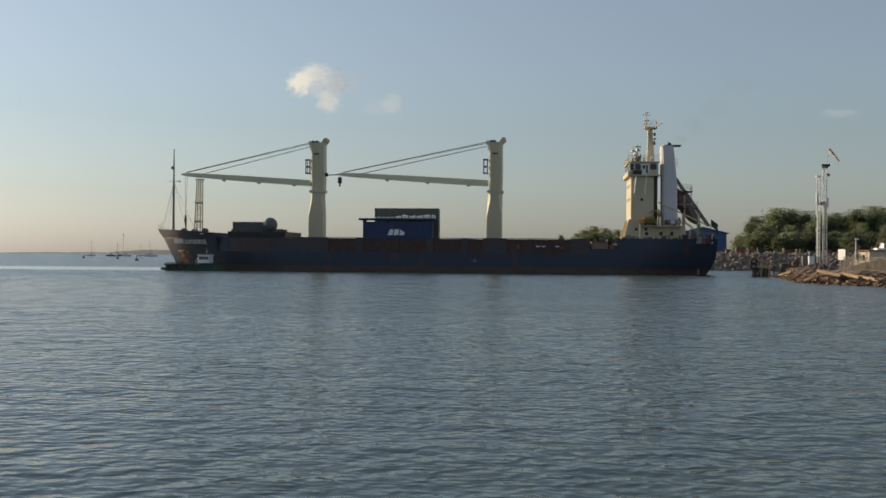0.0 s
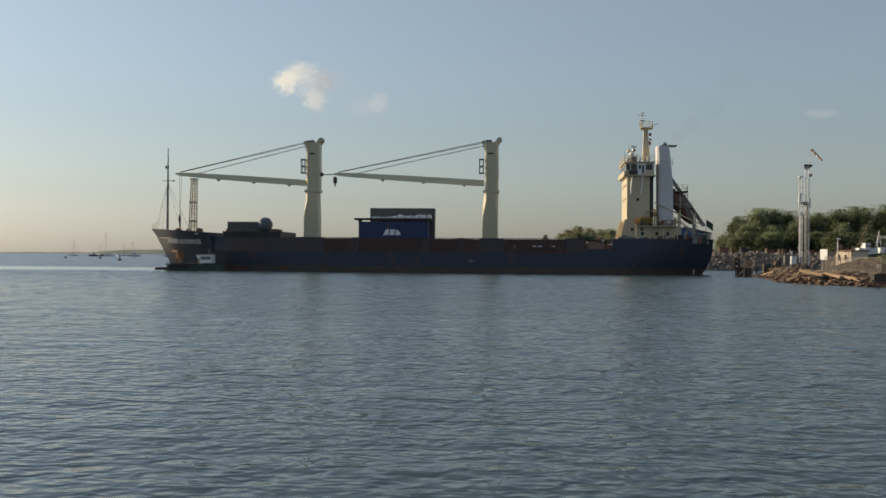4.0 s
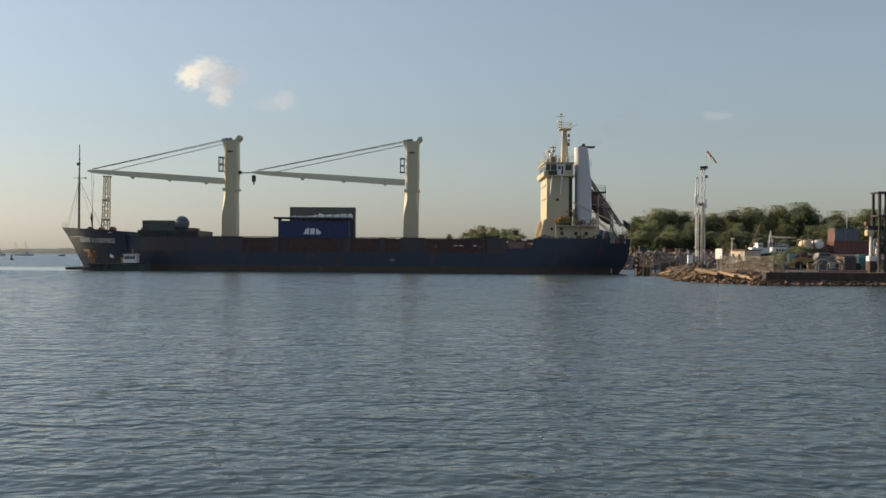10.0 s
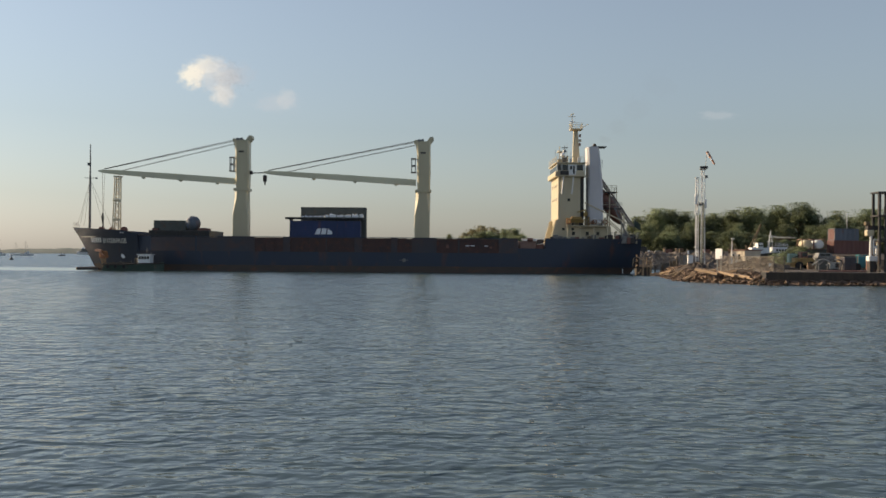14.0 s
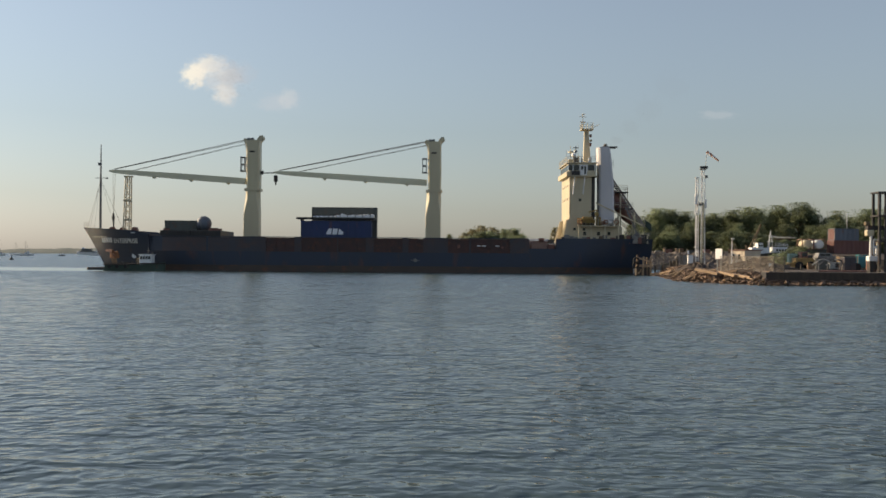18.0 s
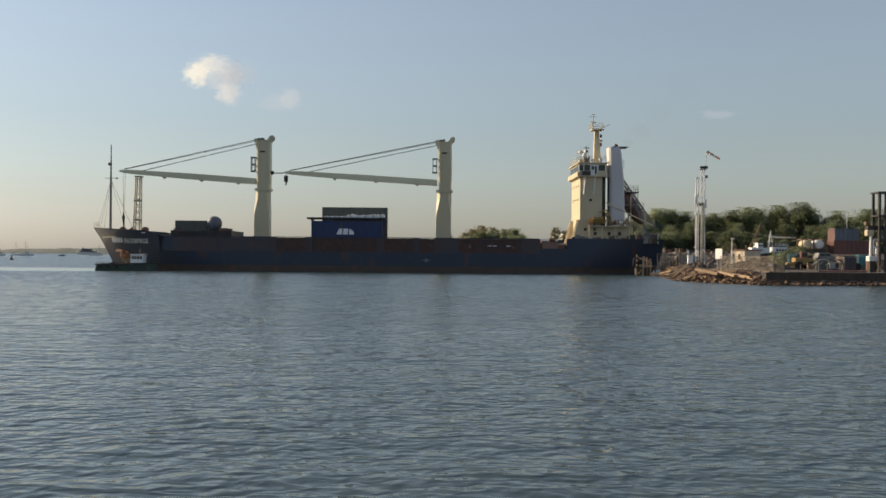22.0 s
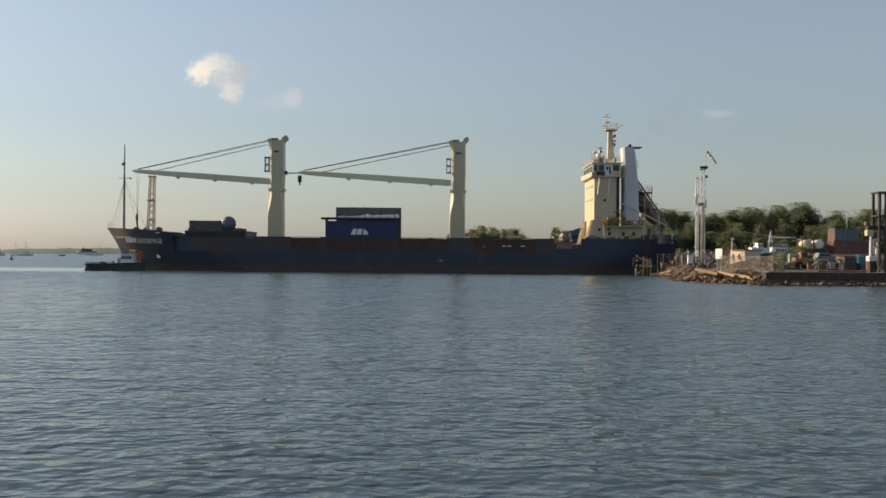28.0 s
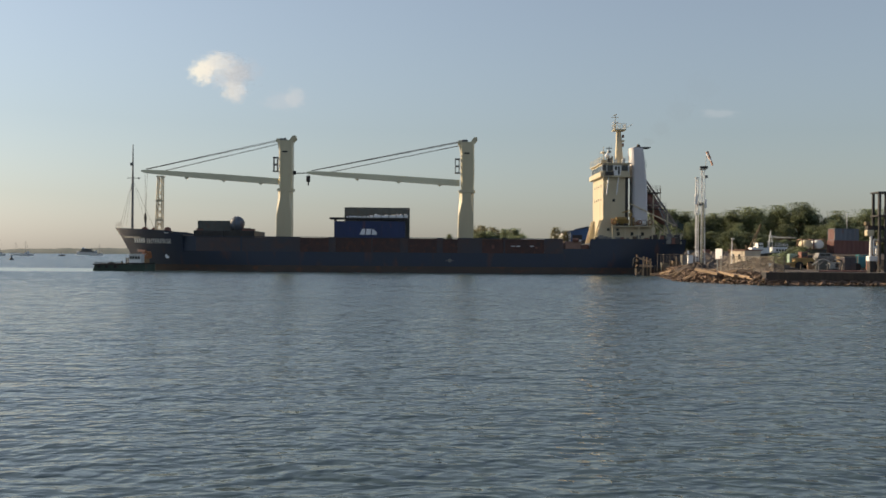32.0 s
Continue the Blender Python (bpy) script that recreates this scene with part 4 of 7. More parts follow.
    part("gear_platform", box(B(), 93.2, 95.8, -3.4, -0.3, 14.05, 14.18), M_DARK, ramp)
    part("platform_rail", rail(B(), [(93.2, -3.4), (96.6, -3.4)], 11.34, 1.0, 0.8), M_STEEL, ramp)
    part("platform_rail", rail(B(), [(93.2, -3.3), (95.7, -3.3)], 14.2, 1.1, 0.8), M_HOUSE, ramp)
    for ob in list(ship.children):
        if ob.name.split(".")[0] in ("deckhouse", "bridge", "funnel", "stair_trunk", "boat_deck", "after_house", "stanchion", "boat_deck_rail", "side_port", "rescue_boat", "davit", "raft_canister", "lifeboat_ramp", "lifeboat", "boat_boom", "deck_locker", "lifebuoy"):
            ob.location.x = -0.6
    # poop gear
    for x, y, h in ((95.0, -5.2, 1.4), (96.4, -4.6, 1.8), (97.7, -4.4, 1.5), (98.2, -3.8, 1.3), (93.6, -5.5, 1.5)):
        bm = B()
        box(bm, x - 0.4, x + 0.4, y - 0.4, y + 0.4, 5.2, 5.2 + h, 0.08), rod(bm, (x - 0.5, y, 5.9 + h / 3), (x + 0.5, y, 5.9 + h / 3), 0.35, n=10)
        part("mooring_winch", bm, M_DARK if x != 96.4 else M_STEEL, ship, "dark mooring winch on the stern")
    rnd = random.Random(77)
    for i in range(16):
        x, w, h = 83.4 + 0.95 * i + rnd.uniform(-0.3, 0.3), rnd.uniform(0.4, 0.9), rnd.uniform(1.0, 1.45)
        m = rnd.choice((M_DARK, M_STEEL, M_STEEL, M_BROWN, M_DULL))
        bm = box(B(), x - w / 2, x + w / 2, -6.15, -5.75, 5.2, 5.2 + h, 0.04)
        part("deck_gear", bm, m, ship, "deck gear standing on the poop")
    for x, y, h in ((94.4, -6.0, 1.9), (95.7, -5.9, 1.2), (97.1, -5.5, 1.0), (98.2, -5.1, 1.5)):
        bm = rod(B(), (x, y, 5.2), (x, y, 5.2 + h), 0.14, n=8)
        rod(bm, (x, y, 5.2 + h), (x + 0.25, y, 5.3 + h), 0.2, 0.24, 8)
        part("deck_vent", bm, M_STEEL if h < 1.4 else M_HOUSE, ship, "mushroom ventilator on the stern")
    part("stern_rail", rail(B(), [(94.2, -6.2), (98.8, -5.0), (99.05, 0), (98.8, 5.0)], 6.0, 1.1, 1.2), M_STEEL, ship)
    bm = rod(B(), (98.5, 0, 5.2), (98.8, 0, 9.6), 0.05)
    part("ensign_staff", bm, M_STEEL, ship)
    bm = B()
    vs = [[bm.verts.new((98.82 + 0.22 * i, 0.12 * math.sin(i * 1.3 + j * 0.5), 9.5 - 0.3 * j - 0.16 * i)) for i in range(6)] for j in range(5)]
    for a, b in zip(vs, vs[1:]):
        for i in range(5):
            bm.faces.new((a[i], a[i + 1], b[i + 1], b[i]))
    part("ensign", bm, M_GREEN, ship, "dark green ensign hanging at the stern", True)
    return ship


def container(name, label, size, material, at, turn=0, group="", logo=False, ends=None):
    """ISO container: corrugated sides in a frame with corner posts, doors at one end."""
    L, W, H = size
    t = thing(name, label, "container", at, turn, group)
    bm = B()
    k = int(L / 0.28)
    for side in (-1, 1):
        pts = []
        for i in range(k + 1):
            x = -L / 2 + 0.12 + (L - 0.24) * i / k
            d = 0.0 if i % 4 in (0, 1) else 0.028
            pts.append((x, side * (W / 2 - 0.02 - d)))
        lo = [bm.verts.new((x, y, 0.14)) for x, y in pts]
        hi = [bm.verts.new((x, y, H - 0.12)) for x, y in pts]
        for i in range(k):
            f = (lo[i], lo[i + 1], hi[i + 1], hi[i])
            bm.faces.new(f if side < 0 else f[::-1])
    part("side_panel", bm, material, t, "corrugated steel sides")
    part("roof_panel", box(B(), -L / 2 + 0.05, L / 2 - 0.05, -W / 2 + 0.05, W / 2 - 0.05, H - 0.1, H - 0.03), material, t)
    part("floor_panel", box(B(), -L / 2 + 0.05, L / 2 - 0.05, -W / 2 + 0.05, W / 2 - 0.05, 0.05, 0.14), M_DARK, t)
    bm = B()
    for x in (-L / 2 + 0.07, L / 2 - 0.07):
        for y in (-W / 2 + 0.07, W / 2 - 0.07):
            box(bm, x - 0.07, x + 0.07, y - 0.07, y + 0.07, 0, H)
        for z in (0.07, H - 0.07):
            box(bm, x - 0.06, x + 0.06, -W / 2 + 0.14, W / 2 - 0.14, z - 0.07, z + 0.07)
    for y in (-W / 2 + 0.06, W / 2 - 0.06):
        for z in (0.08, H - 0.07):
            box(bm, -L / 2 + 0.14, L / 2 - 0.14, y - 0.05, y + 0.05, z - 0.07, z + 0.07)
    part("frame", bm, material, t)
    em = ends or material
    for y0, y1 in ((-W / 2 + 0.14, -0.01), (0.01, W / 2 - 0.14)):
        dr = part("door", box(B(), -L / 2 + 0.02, -L / 2 + 0.07, y0, y1, 0.15, H - 0.15), em, t)
        bm = B()
        for q in (0.3, 0.7):
            rod(bm, (-L / 2 - 0.01, y0 + (y1 - y0) * q, 0.1), (-L / 2 - 0.01, y0 + (y1 - y0) * q, H - 0.1), 0.02, n=5)
        part("locking_bar", bm, M_STEEL, dr)
    part("end_wall", box(B(), L / 2 - 0.07, L / 2 - 0.02, -W / 2 + 0.14, W / 2 - 0.14, 0.15, H - 0.15), em, t)
    if logo:
        # company mark as plain slanted blocks
        f = -W / 2
        for form in (((-1.75, 0.58), (-0.86, 0.58), (-0.70, 1.60), (-1.30, 1.60)), ((-0.68, 0.58), (0.16, 0.58), (0.30, 1.60), (-0.52, 1.60)), ((0.36, 0.58), (1.2, 0.58), (1.26, 1.05), (0.50, 1.60))):
            bm = loft(B(), [[(x, f - 0.03, z) for x, z in form], [(x, f, z) for x, z in form]])
            part("mark_block", bm, M_MARK, t, "white block of a company mark")
    return t


def build_cargo():
    """Deck cargo, placed in the ship's own metres; returns (thing, its place)."""
    out = []

    def put(t, x, y, z):
        t["ship_place"] = (x, y, z)
        out.append((t, Vector((x, y, z))))
        return t
    put(container("deck_container", "navy-blue steel container with white company mark on deck", (12.19, 2.44, 2.9), M_BLUEBOX, (0, 0, 0), logo=True), 44.72, -2.5, 5.85)
    put(container("deck_container", "grey steel container standing behind a blue one", (11.4, 2.44, 2.9), M_GREYBOX, (0, 0, 0)), 45.82, 0.8, 8.1 - 2.2)
    put(container("deck_container", "upper grey steel container stacked on deck", (11.4, 2.44, 2.45), M_GREYBOX, (0, 0, 0)), 45.82, 0.8, 8.82)
    fr = put(thing("flat_rack", "dark flat rack lying on a blue container", "flat rack"), 44.72, -2.5, 8.76)
    part("platform", box(B(), -6.9, 6.6, -1.25, 1.25, 0.3, 0.62, 0.04), M_DARK, fr)
    for x in (-6.0, -2.0, 2.0, 5.8):
        part("skid", box(B(), x - 0.15, x + 0.15, -1.2, 1.2, 0, 0.3), M_DARK, fr)
    for x0, x1, tall, seed, word in ((45.0, 51.5, 0.62, 8, "white sheeted load lashed on a flat rack"), (41.0, 44.8, 0.3, 9, "low white sheeted bundle on a flat rack")):
        half = (x1 - x0) / 2
        cv = put(thing("sheeted_load", word, "cargo"), (x0 + x1) / 2 - 0.28, -2.5, 9.39)
        rnd = random.Random(seed)
        rings = []
        for i in range(23):
            x = -half + 2 * half * i / 22
            h = tall * (0.62 + 0.5 * rnd.random())
            rings.append([(x, -1.05, 0), (x, -1.08 + 0.1 * rnd.random(), h * 0.45), (x, -0.95, h * 0.85), (x, -0.5, h), (x, 0.5, h * 1.05), (x, 1.0, h * 0.8), (x, 1.05, 0)])
        part("tarpaulin", loft(B(), rings), M_WHITE, cv)
        bm = B()
        for i in range(5):
            x = -half + 2 * half * (i + 0.5) / 5
            box(bm, x - 0.05, x + 0.05, -1.1, 1.1, 0.0, tall * 0.95)
        part("lashing", bm, M_DARK, cv)
    bx = put(container("deck_container", "dark grey open-top container on the fore hatch", (5.6, 2.44, 1.72), M_GREYBOX, (0, 0, 0)), 18.0, -2.5, 6.91)
    dr = put(thing("cable_drum", "large round blue drum standing on the fore hatch", "drum"), 21.9, -3.3, 6.91)
    bm = B()
    bmesh.ops.create_uvsphere(bm, u_segments=20, v_segments=12, radius=1.3, matrix=Matrix.Translation((0, 0, 1.22)))
    part("float", bm, M_BLUEGREY, dr, "grey-blue float", True)
    part("cradle", box(B(), -0.8, 0.8, -0.8, 0.8, 0, 0.32, 0.05), M_DARK, dr)
    bm = B()
    bmesh.ops.create_cone(bm, cap_ends=True, segments=20, radius1=1.3, radius2=1.3, depth=0.14, matrix=Matrix.Translation((-0.3, 0, 1.22)) @ pose(0, 0, 0, 0, 90, 0))
    part("band", bm, M_STEEL, dr)
    for x, w, h in ((15.6, 1.0, 0.3), (23.6, 1.4, 0.4), (24.6, 0.8, 0.3)):
        cr = put(thing("deck_crate", "low dark crate lashed on the fore hatch", "crate", group="crates on the hatch"), x, -3.8, 6.91)
        part("crate_body", box(B(), -w / 2, w / 2, -0.5, 0.5, 0, h, 0.03), M_BROWN, cr)
        part("crate_lid", box(B(), -w / 2 - 0.04, w / 2 + 0.04, -0.54, 0.54, h, h + 0.06), M_DARK, cr)
    return out


def build_tug():
    """Small harbour workboat: square stern at x 0, bow at x 11."""
    tug = thing("tug_boat", "small dark-green tug boat with a white cabin", "tug boat")

    def ring(x, hw, z0, z1):
        return [(x, -hw * 0.6, z0), (x, -hw * 0.95, z0 + 0.5), (x, -hw, z1), (x, hw, z1), (x, hw * 0.95, z0 + 0.5), (x, hw * 0.6, z0)]
    part("hull", loft(B(), [[(0.35 if z > 1 else -0.05, y, z) for _, y, z in ring(0, 1.6, -0.5, 1.2)], ring(0.7, 1.7, -0.7, 1.2), ring(4, 1.85, -0.8, 1.15), ring(7, 1.8, -0.8, 1.2), ring(9.5, 1.3, -0.7, 1.4), ring(10.6, 0.6, -0.5, 1.6), ring(11.0, 0.15, 0.0, 1.65)]), M_GREEN, tug, "dark green steel hull")
    for side in (-1, 1):
        bm = B()
        pts = [(0.0, 1.62), (0.4, 1.74), (4, 1.89), (7, 1.84), (9.5, 1.34), (10.6, 0.66), (11.0, 0.15)]
        for (a, b), (c, d) in zip(pts, pts[1:]):
            rod(bm, (a, side * b, 1.15 if a < 7 else 1.35), (c, side * d, 1.15 if c < 7 else 1.38), 0.12)
        part("rubbing_strake", bm, M_RUBBER, tug, "black rubber rubbing strake")
    part("gunwale", rail(B(), [(0.2, -1.5), (5.5, -1.7)], 1.2, 0.35, 1.2, 0.03), M_DARK, tug)
    cab = part("cabin", box(B(), 6.45, 8.75, -1.15, 1.15, 1.15, 2.95, 0.1), M_WHITE, tug, "white wheelhouse")
    for i in range(4):
        part("cabin_window", box(B(), 6.65 + i * 0.5, 7.03 + i * 0.5, -1.19, -1.13, 2.15, 2.7), M_GLASS, cab, "dark cabin window")
    part("cabin_roof", box(B(), 6.3, 8.9, -1.3, 1.3, 2.95, 3.07, 0.03), M_WHITE, cab)
    bm = rod(B(), (7.8, 0, 3.05), (7.8, 0, 4.3), 0.05, 0.03)
    rod(bm, (7.5, 0, 3.8), (8.1, 0, 3.8), 0.03)
    part("mast", bm, M_STEEL, tug)
    part("exhaust", rod(B(), (5.5, 0.6, 1.1), (5.5, 0.6, 2.4), 0.13, n=8), M_DARK, tug)
    for x in (1.2, 2.6, 4.2):
        bm = B()
        bmesh.ops.create_cone(bm, cap_ends=True, segments=10, radius1=0.3, radius2=0.3, depth=0.2, matrix=Matrix.Translation((x, -1.95, 0.75)) @ pose(0, 0, 0, 90, 0, 0))
        part("tyre_fender", bm, M_RUBBER, tug, "black tyre fender")
    bm = box(B(), 2.4, 3.4, -0.5, 0.5, 1.1, 1.5, 0.04)
    rod(bm, (2.9, -0.4, 1.5), (2.9, 0.4, 1.5), 0.2, n=8)
    part("towing_winch", bm, M_DARK, tug)
    part("funnel", rod(B(), (6.2, -0.3, 1.1), (6.15, -0.3, 2.4), 0.2, 0.18, 10), M_DARK, tug, "short dark funnel")
    part("tow_hook", box(B(), 4.7, 5.0, -0.2, 0.2, 1.15, 1.75, 0.04), M_DARK, tug)
    part("search_light", rod(B(), (8.6, -0.5, 3.2), (8.85, -0.5, 3.2), 0.14, n=8), M_STEEL, tug)
    tug.scale = (0.9, 0.9, 0.9)
    return tug


# ---- clouds: soft glowing sheets, sun and shade painted in, far out over the bay ----
def cloud_mat(name, seed, dense, tone_a, tone_b):
    m = bpy.data.materials.new(name)
    m.use_nodes = True
    n, l = m.node_tree.nodes, m.node_tree.links
    n.remove(n["Principled BSDF"])
    out = n["Material Output"]
    co, nz, soft, tint = n.new("ShaderNodeTexCoord"), n.new("ShaderNodeTexNoise"), n.new("ShaderNodeMapRange"), n.new("ShaderNodeMix")
    warp = n.new("ShaderNodeVectorMath")
    warp.operation = "MULTIPLY_ADD"
    nz.noise_dimensions = "4D"
    nz.inputs["W"].default_value, nz.inputs["Scale"].default_value, nz.inputs["Detail"].default_value, nz.inputs["Roughness"].default_value = seed, 2.1, 6, 0.6
    l.new(co.outputs["Object"], nz.inputs["Vector"])
    sub = n.new("ShaderNodeVectorMath")
    sub.operation = "SUBTRACT"
    l.new(nz.outputs["Color"], sub.inputs[0])
    sub.inputs[1].default_value = (0.5, 0.5, 0.5)
    l.new(sub.outputs[0], warp.inputs[0])
    warp.inputs[1].default_value = (0.9, 0.0, 0.9)
    l.new(co.outputs["Object"], warp.inputs[2])
    ln = n.new("ShaderNodeVectorMath")
    ln.operation = "LENGTH"
    l.new(warp.outputs[0], ln.inputs[0])
    soft.interpolation_type = "SMOOTHERSTEP"
    for key, val in zip(("From Min", "From Max", "To Min", "To Max"), (0.2, 1.0, dense, 0.0)):
        soft.inputs[key].default_value = val
    # frayed edges and thin places inside
    fray, thin, total = n.new("ShaderNodeTexNoise"), n.new("ShaderNodeMapRange"), n.new("ShaderNodeMath")
    fray.noise_dimensions = "4D"
    fray.inputs["W"].default_value, fray.inputs["Scale"].default_value, fray.inputs["Detail"].default_value, fray.inputs["Roughness"].default_value, fray.inputs["Distortion"].default_value = seed + 3, 2.6, 6, 0.55, 0.4
    l.new(co.outputs["Object"], fray.inputs["Vector"])
    for key, val in zip(("From Min", "From Max", "To Min", "To Max"), (0.35, 0.65, -0.13, 0.13)):
        thin.inputs[key].default_value = val
    l.new(fray.outputs[0], thin.inputs[0]), l.new(ln.outputs["Value"], total.inputs[0]), l.new(thin.outputs[0], total.inputs[1])
    l.new(total.outputs[0], soft.inputs[0])
    sep = n.new("ShaderNodeSeparateXYZ")
    l.new(warp.outputs[0], sep.inputs[0])
    tm = n.new("ShaderNodeMapRange")
    tm.inputs["From Min"].default_value, tm.inputs["From Max"].default_value = -0.7, 0.8
    l.new(sep.outputs[0], tm.inputs[0])
    tint.data_type = "RGBA"
    l.new(tm.outputs[0], tint.inputs[0])
    tint.inputs[6].default_value, tint.inputs[7].default_value = (*tone_a, 1), (*tone_b, 1)
    # emission: the sheet glows in its set tones, no lamp lights it
    em, tr, ms = n.new("ShaderNodeEmission"), n.new("ShaderNodeBsdfTransparent"), n.new("ShaderNodeMixShader")
    l.new(tint.outputs[2], em.inputs[0])
    l.new(soft.outputs[0], ms.inputs[0]), l.new(tr.outputs[0], ms.inputs[1]), l.new(em.outputs[0], ms.inputs[2]), l.new(ms.outputs[0], out.inputs[0])
    return m


CLOUDS = (  # x, z, half width, half height, how dense, seed
    (-968, 684, 72, 62, 0.9, 1.3), (-905, 716, 104, 56, 0.9, 4.1), (-830, 684, 76, 66, 0.88, 7.7), (-850, 612, 66, 66, 0.75, 2.2), (-885, 668, 74, 62, 0.45, 11.2), (-790, 690, 84, 70, 0.4, 14.6),
    (-645, 588, 120, 52, 0.34, 5.5), (-612, 602, 54, 54, 0.3, 8.4), (1062, 554, 100, 24, 0.2, 9.1))


CLOUD_TONES = (  # sunlit side, shaded side
    ((0.78, 0.70, 0.53), (0.69, 0.61, 0.49)), ((0.74, 0.67, 0.53), (0.43, 0.43, 0.42)), ((0.47, 0.45, 0.41), (0.36, 0.37, 0.37)),
    ((0.67, 0.60, 0.49), (0.47, 0.46, 0.43)), ((0.61, 0.56, 0.48), (0.43, 0.43, 0.42)), ((0.43, 0.43, 0.42), (0.37, 0.39, 0.40)), ((0.47, 0.46, 0.44), (0.41, 0.42, 0.42)), ((0.63, 0.58, 0.48), (0.52, 0.49, 0.45)), ((0.54, 0.51, 0.47), (0.47, 0.47, 0.45)))
SMOKE = ((93.6, 23.4, 1.6, 1.0, 0.09), (96.0, 25.6, 2.4, 2.2, 0.06), (99.4, 29.0, 3.4, 3.2, 0.05), (103.5, 33.0, 4.4, 3.8, 0.035))


def build_smoke():
    """Thin brown exhaust haze trailing from the funnel."""
    made = []
    for i, (x, z, w, h, dense) in enumerate(SMOKE):
        me = bpy.data.meshes.new("exhaust_haze")
        me.from_pydata([(-1.25, 0, -1.25), (1.25, 0, -1.25), (1.25, 0, 1.25), (-1.25, 0, 1.25)], [], [(0, 1, 2, 3)])
        me.materials.append(cloud_mat("exhaust_haze", 20 + i, dense, (0.16, 0.14, 0.12), (0.2, 0.18, 0.16)))
        ob = new("exhaust_haze", me)
        ob.scale = (w, 1, h)
        ob.visible_shadow = False
        made.append((tagged(ob, "thin brown exhaust haze over the funnel", "smoke", "exhaust haze", "structure"), Vector((x, 0.3 * i, z))))
    return made


def build_clouds():
    made = []
    for i, (x, z, w, h, dense, seed) in enumerate(CLOUDS):
        me = bpy.data.meshes.new("cloud")
        me.from_pydata([(-1.25, 0, -1.25), (1.25, 0, -1.25), (1.25, 0, 1.25), (-1.25, 0, 1.25)], [], [(0, 1, 2, 3)])
        me.materials.append(cloud_mat("painted_cloud", seed, dense, *CLOUD_TONES[i]))
        ob = new("cloud", me)
        ob.scale = (w, 1, h)
        ob.location = (x, 4000 + 6 * i, z)
        ob.visible_shadow = False
        tagged(ob, "small cream evening cloud with grey shaded side" if i < 6 else "faint thin wisp of cloud", "cloud", "evening clouds", "structure")
        made.append(ob)
    return made


# ---- moored boats across the bay ----
def boat_hull(L, W, H, flat=0.0):
    rings = []
    for q, w, up in ((0, 0.7, 0), (0.15, 0.9, 0), (0.45, 1, 0), (0.75, 0.75, 0.1), (0.93, 0.28, 0.3), (1, 0.04, 0.4)):
        x, hw = -L / 2 + L * q, W / 2 * w
        rings.append([(x, -hw * 0.6, -0.4), (x, -hw, H * (1 + up)), (x, hw, H * (1 + up)), (x, hw * 0.6, -0.4)])
    return loft(B(), rings)


def sailboat(at, L, mast, material, label, turn):
    t = thing("sailboat", label, "sailboat", at, turn, "moored boats")
    part("hull", boat_hull(L, L * 0.3, L * 0.1), material, t)
    part("cabin", box(B(), -L * 0.15, L * 0.2, -L * 0.09, L * 0.09, L * 0.1, L * 0.17, 0.1), M_WHITE, t)
    part("mast", rod(B(), (L * 0.08, 0, L * 0.1), (L * 0.08, 0, mast), 0.17, 0.1), M_STEEL, t)
    part("boom", rod(B(), (L * 0.08, 0, L * 0.24), (-L * 0.35, 0, L * 0.23), 0.16), M_STEEL, t)
    bm = B()
    rod(bm, (L * 0.08, 0, mast), (L * 0.5, 0, L * 0.14), 0.03, n=4), rod(bm, (L * 0.08, 0, mast), (-L * 0.5, 0, L * 0.1), 0.03, n=4)
    part("rigging", bm, M_ROPE, t)
    return t


def motorboat(at, L, material, label, turn, name="motor_boat"):
    t = thing(name, label, "boat", at, turn, "moored boats")
    part("hull", boat_hull(L, L * 0.3, L * 0.13), material, t)
    part("cabin", box(B(), -L * 0.2, L * 0.15, -L * 0.1, L * 0.1, L * 0.13, L * 0.27, 0.1), M_WHITE, t)
    part("wheelhouse", box(B(), -L * 0.02, L * 0.14, -L * 0.08, L * 0.08, L * 0.27, L * 0.38, 0.1), M_WHITE, t)
    part("mast", rod(B(), (0, 0, L * 0.35), (0, 0, L * 0.8), 0.12, 0.06), M_STEEL, t)
    part("cabin_window", box(B(), -L * 0.18, L * 0.13, -L * 0.103, -L * 0.1, L * 0.2, L * 0.24), M_GLASS, t)
    return t


def buoy(at):
    t = thing("mooring_buoy", "dark conical mooring buoy on the water", "buoy", at, 0, "mooring buoys")
    part("float", rod(B(), (0, 0, -0.3), (0, 0, 0.6), 0.9, 0.8, 12), M_DARK, t)
    part("top_mark", rod(B(), (0, 0, 0.6), (0, 0, 1.9), 0.35, 0.06, 8), M_DARK, t)
    return t


def ferry(at, L, turn):
    t = thing("ferry", "white-hulled ferry with dark upper decks, moored", "ferry", at, turn, "moored boats")
    part("hull", boat_hull(L, L * 0.25, L * 0.13), M_WHITE, t)
    part("lower_deckhouse", box(B(), -L * 0.42, L * 0.3, -L * 0.1, L * 0.1, L * 0.13, L * 0.22), M_STEEL, t)
    part("upper_deckhouse", box(B(), -L * 0.3, L * 0.22, -L * 0.09, L * 0.09, L * 0.22, L * 0.31), M_GREYBOX, t)
    part("wheelhouse", box(B(), L * 0.08, L * 0.2, -L * 0.06, L * 0.06, L * 0.31, L * 0.38), M_WHITE, t)
    for i in range(7):
        part("window", box(B(), -L * 0.38 + i * L * 0.09, -L * 0.33 + i * L * 0.09, -L * 0.104, -L * 0.1, L * 0.16, L * 0.19), M_GLASS, t)
    return t


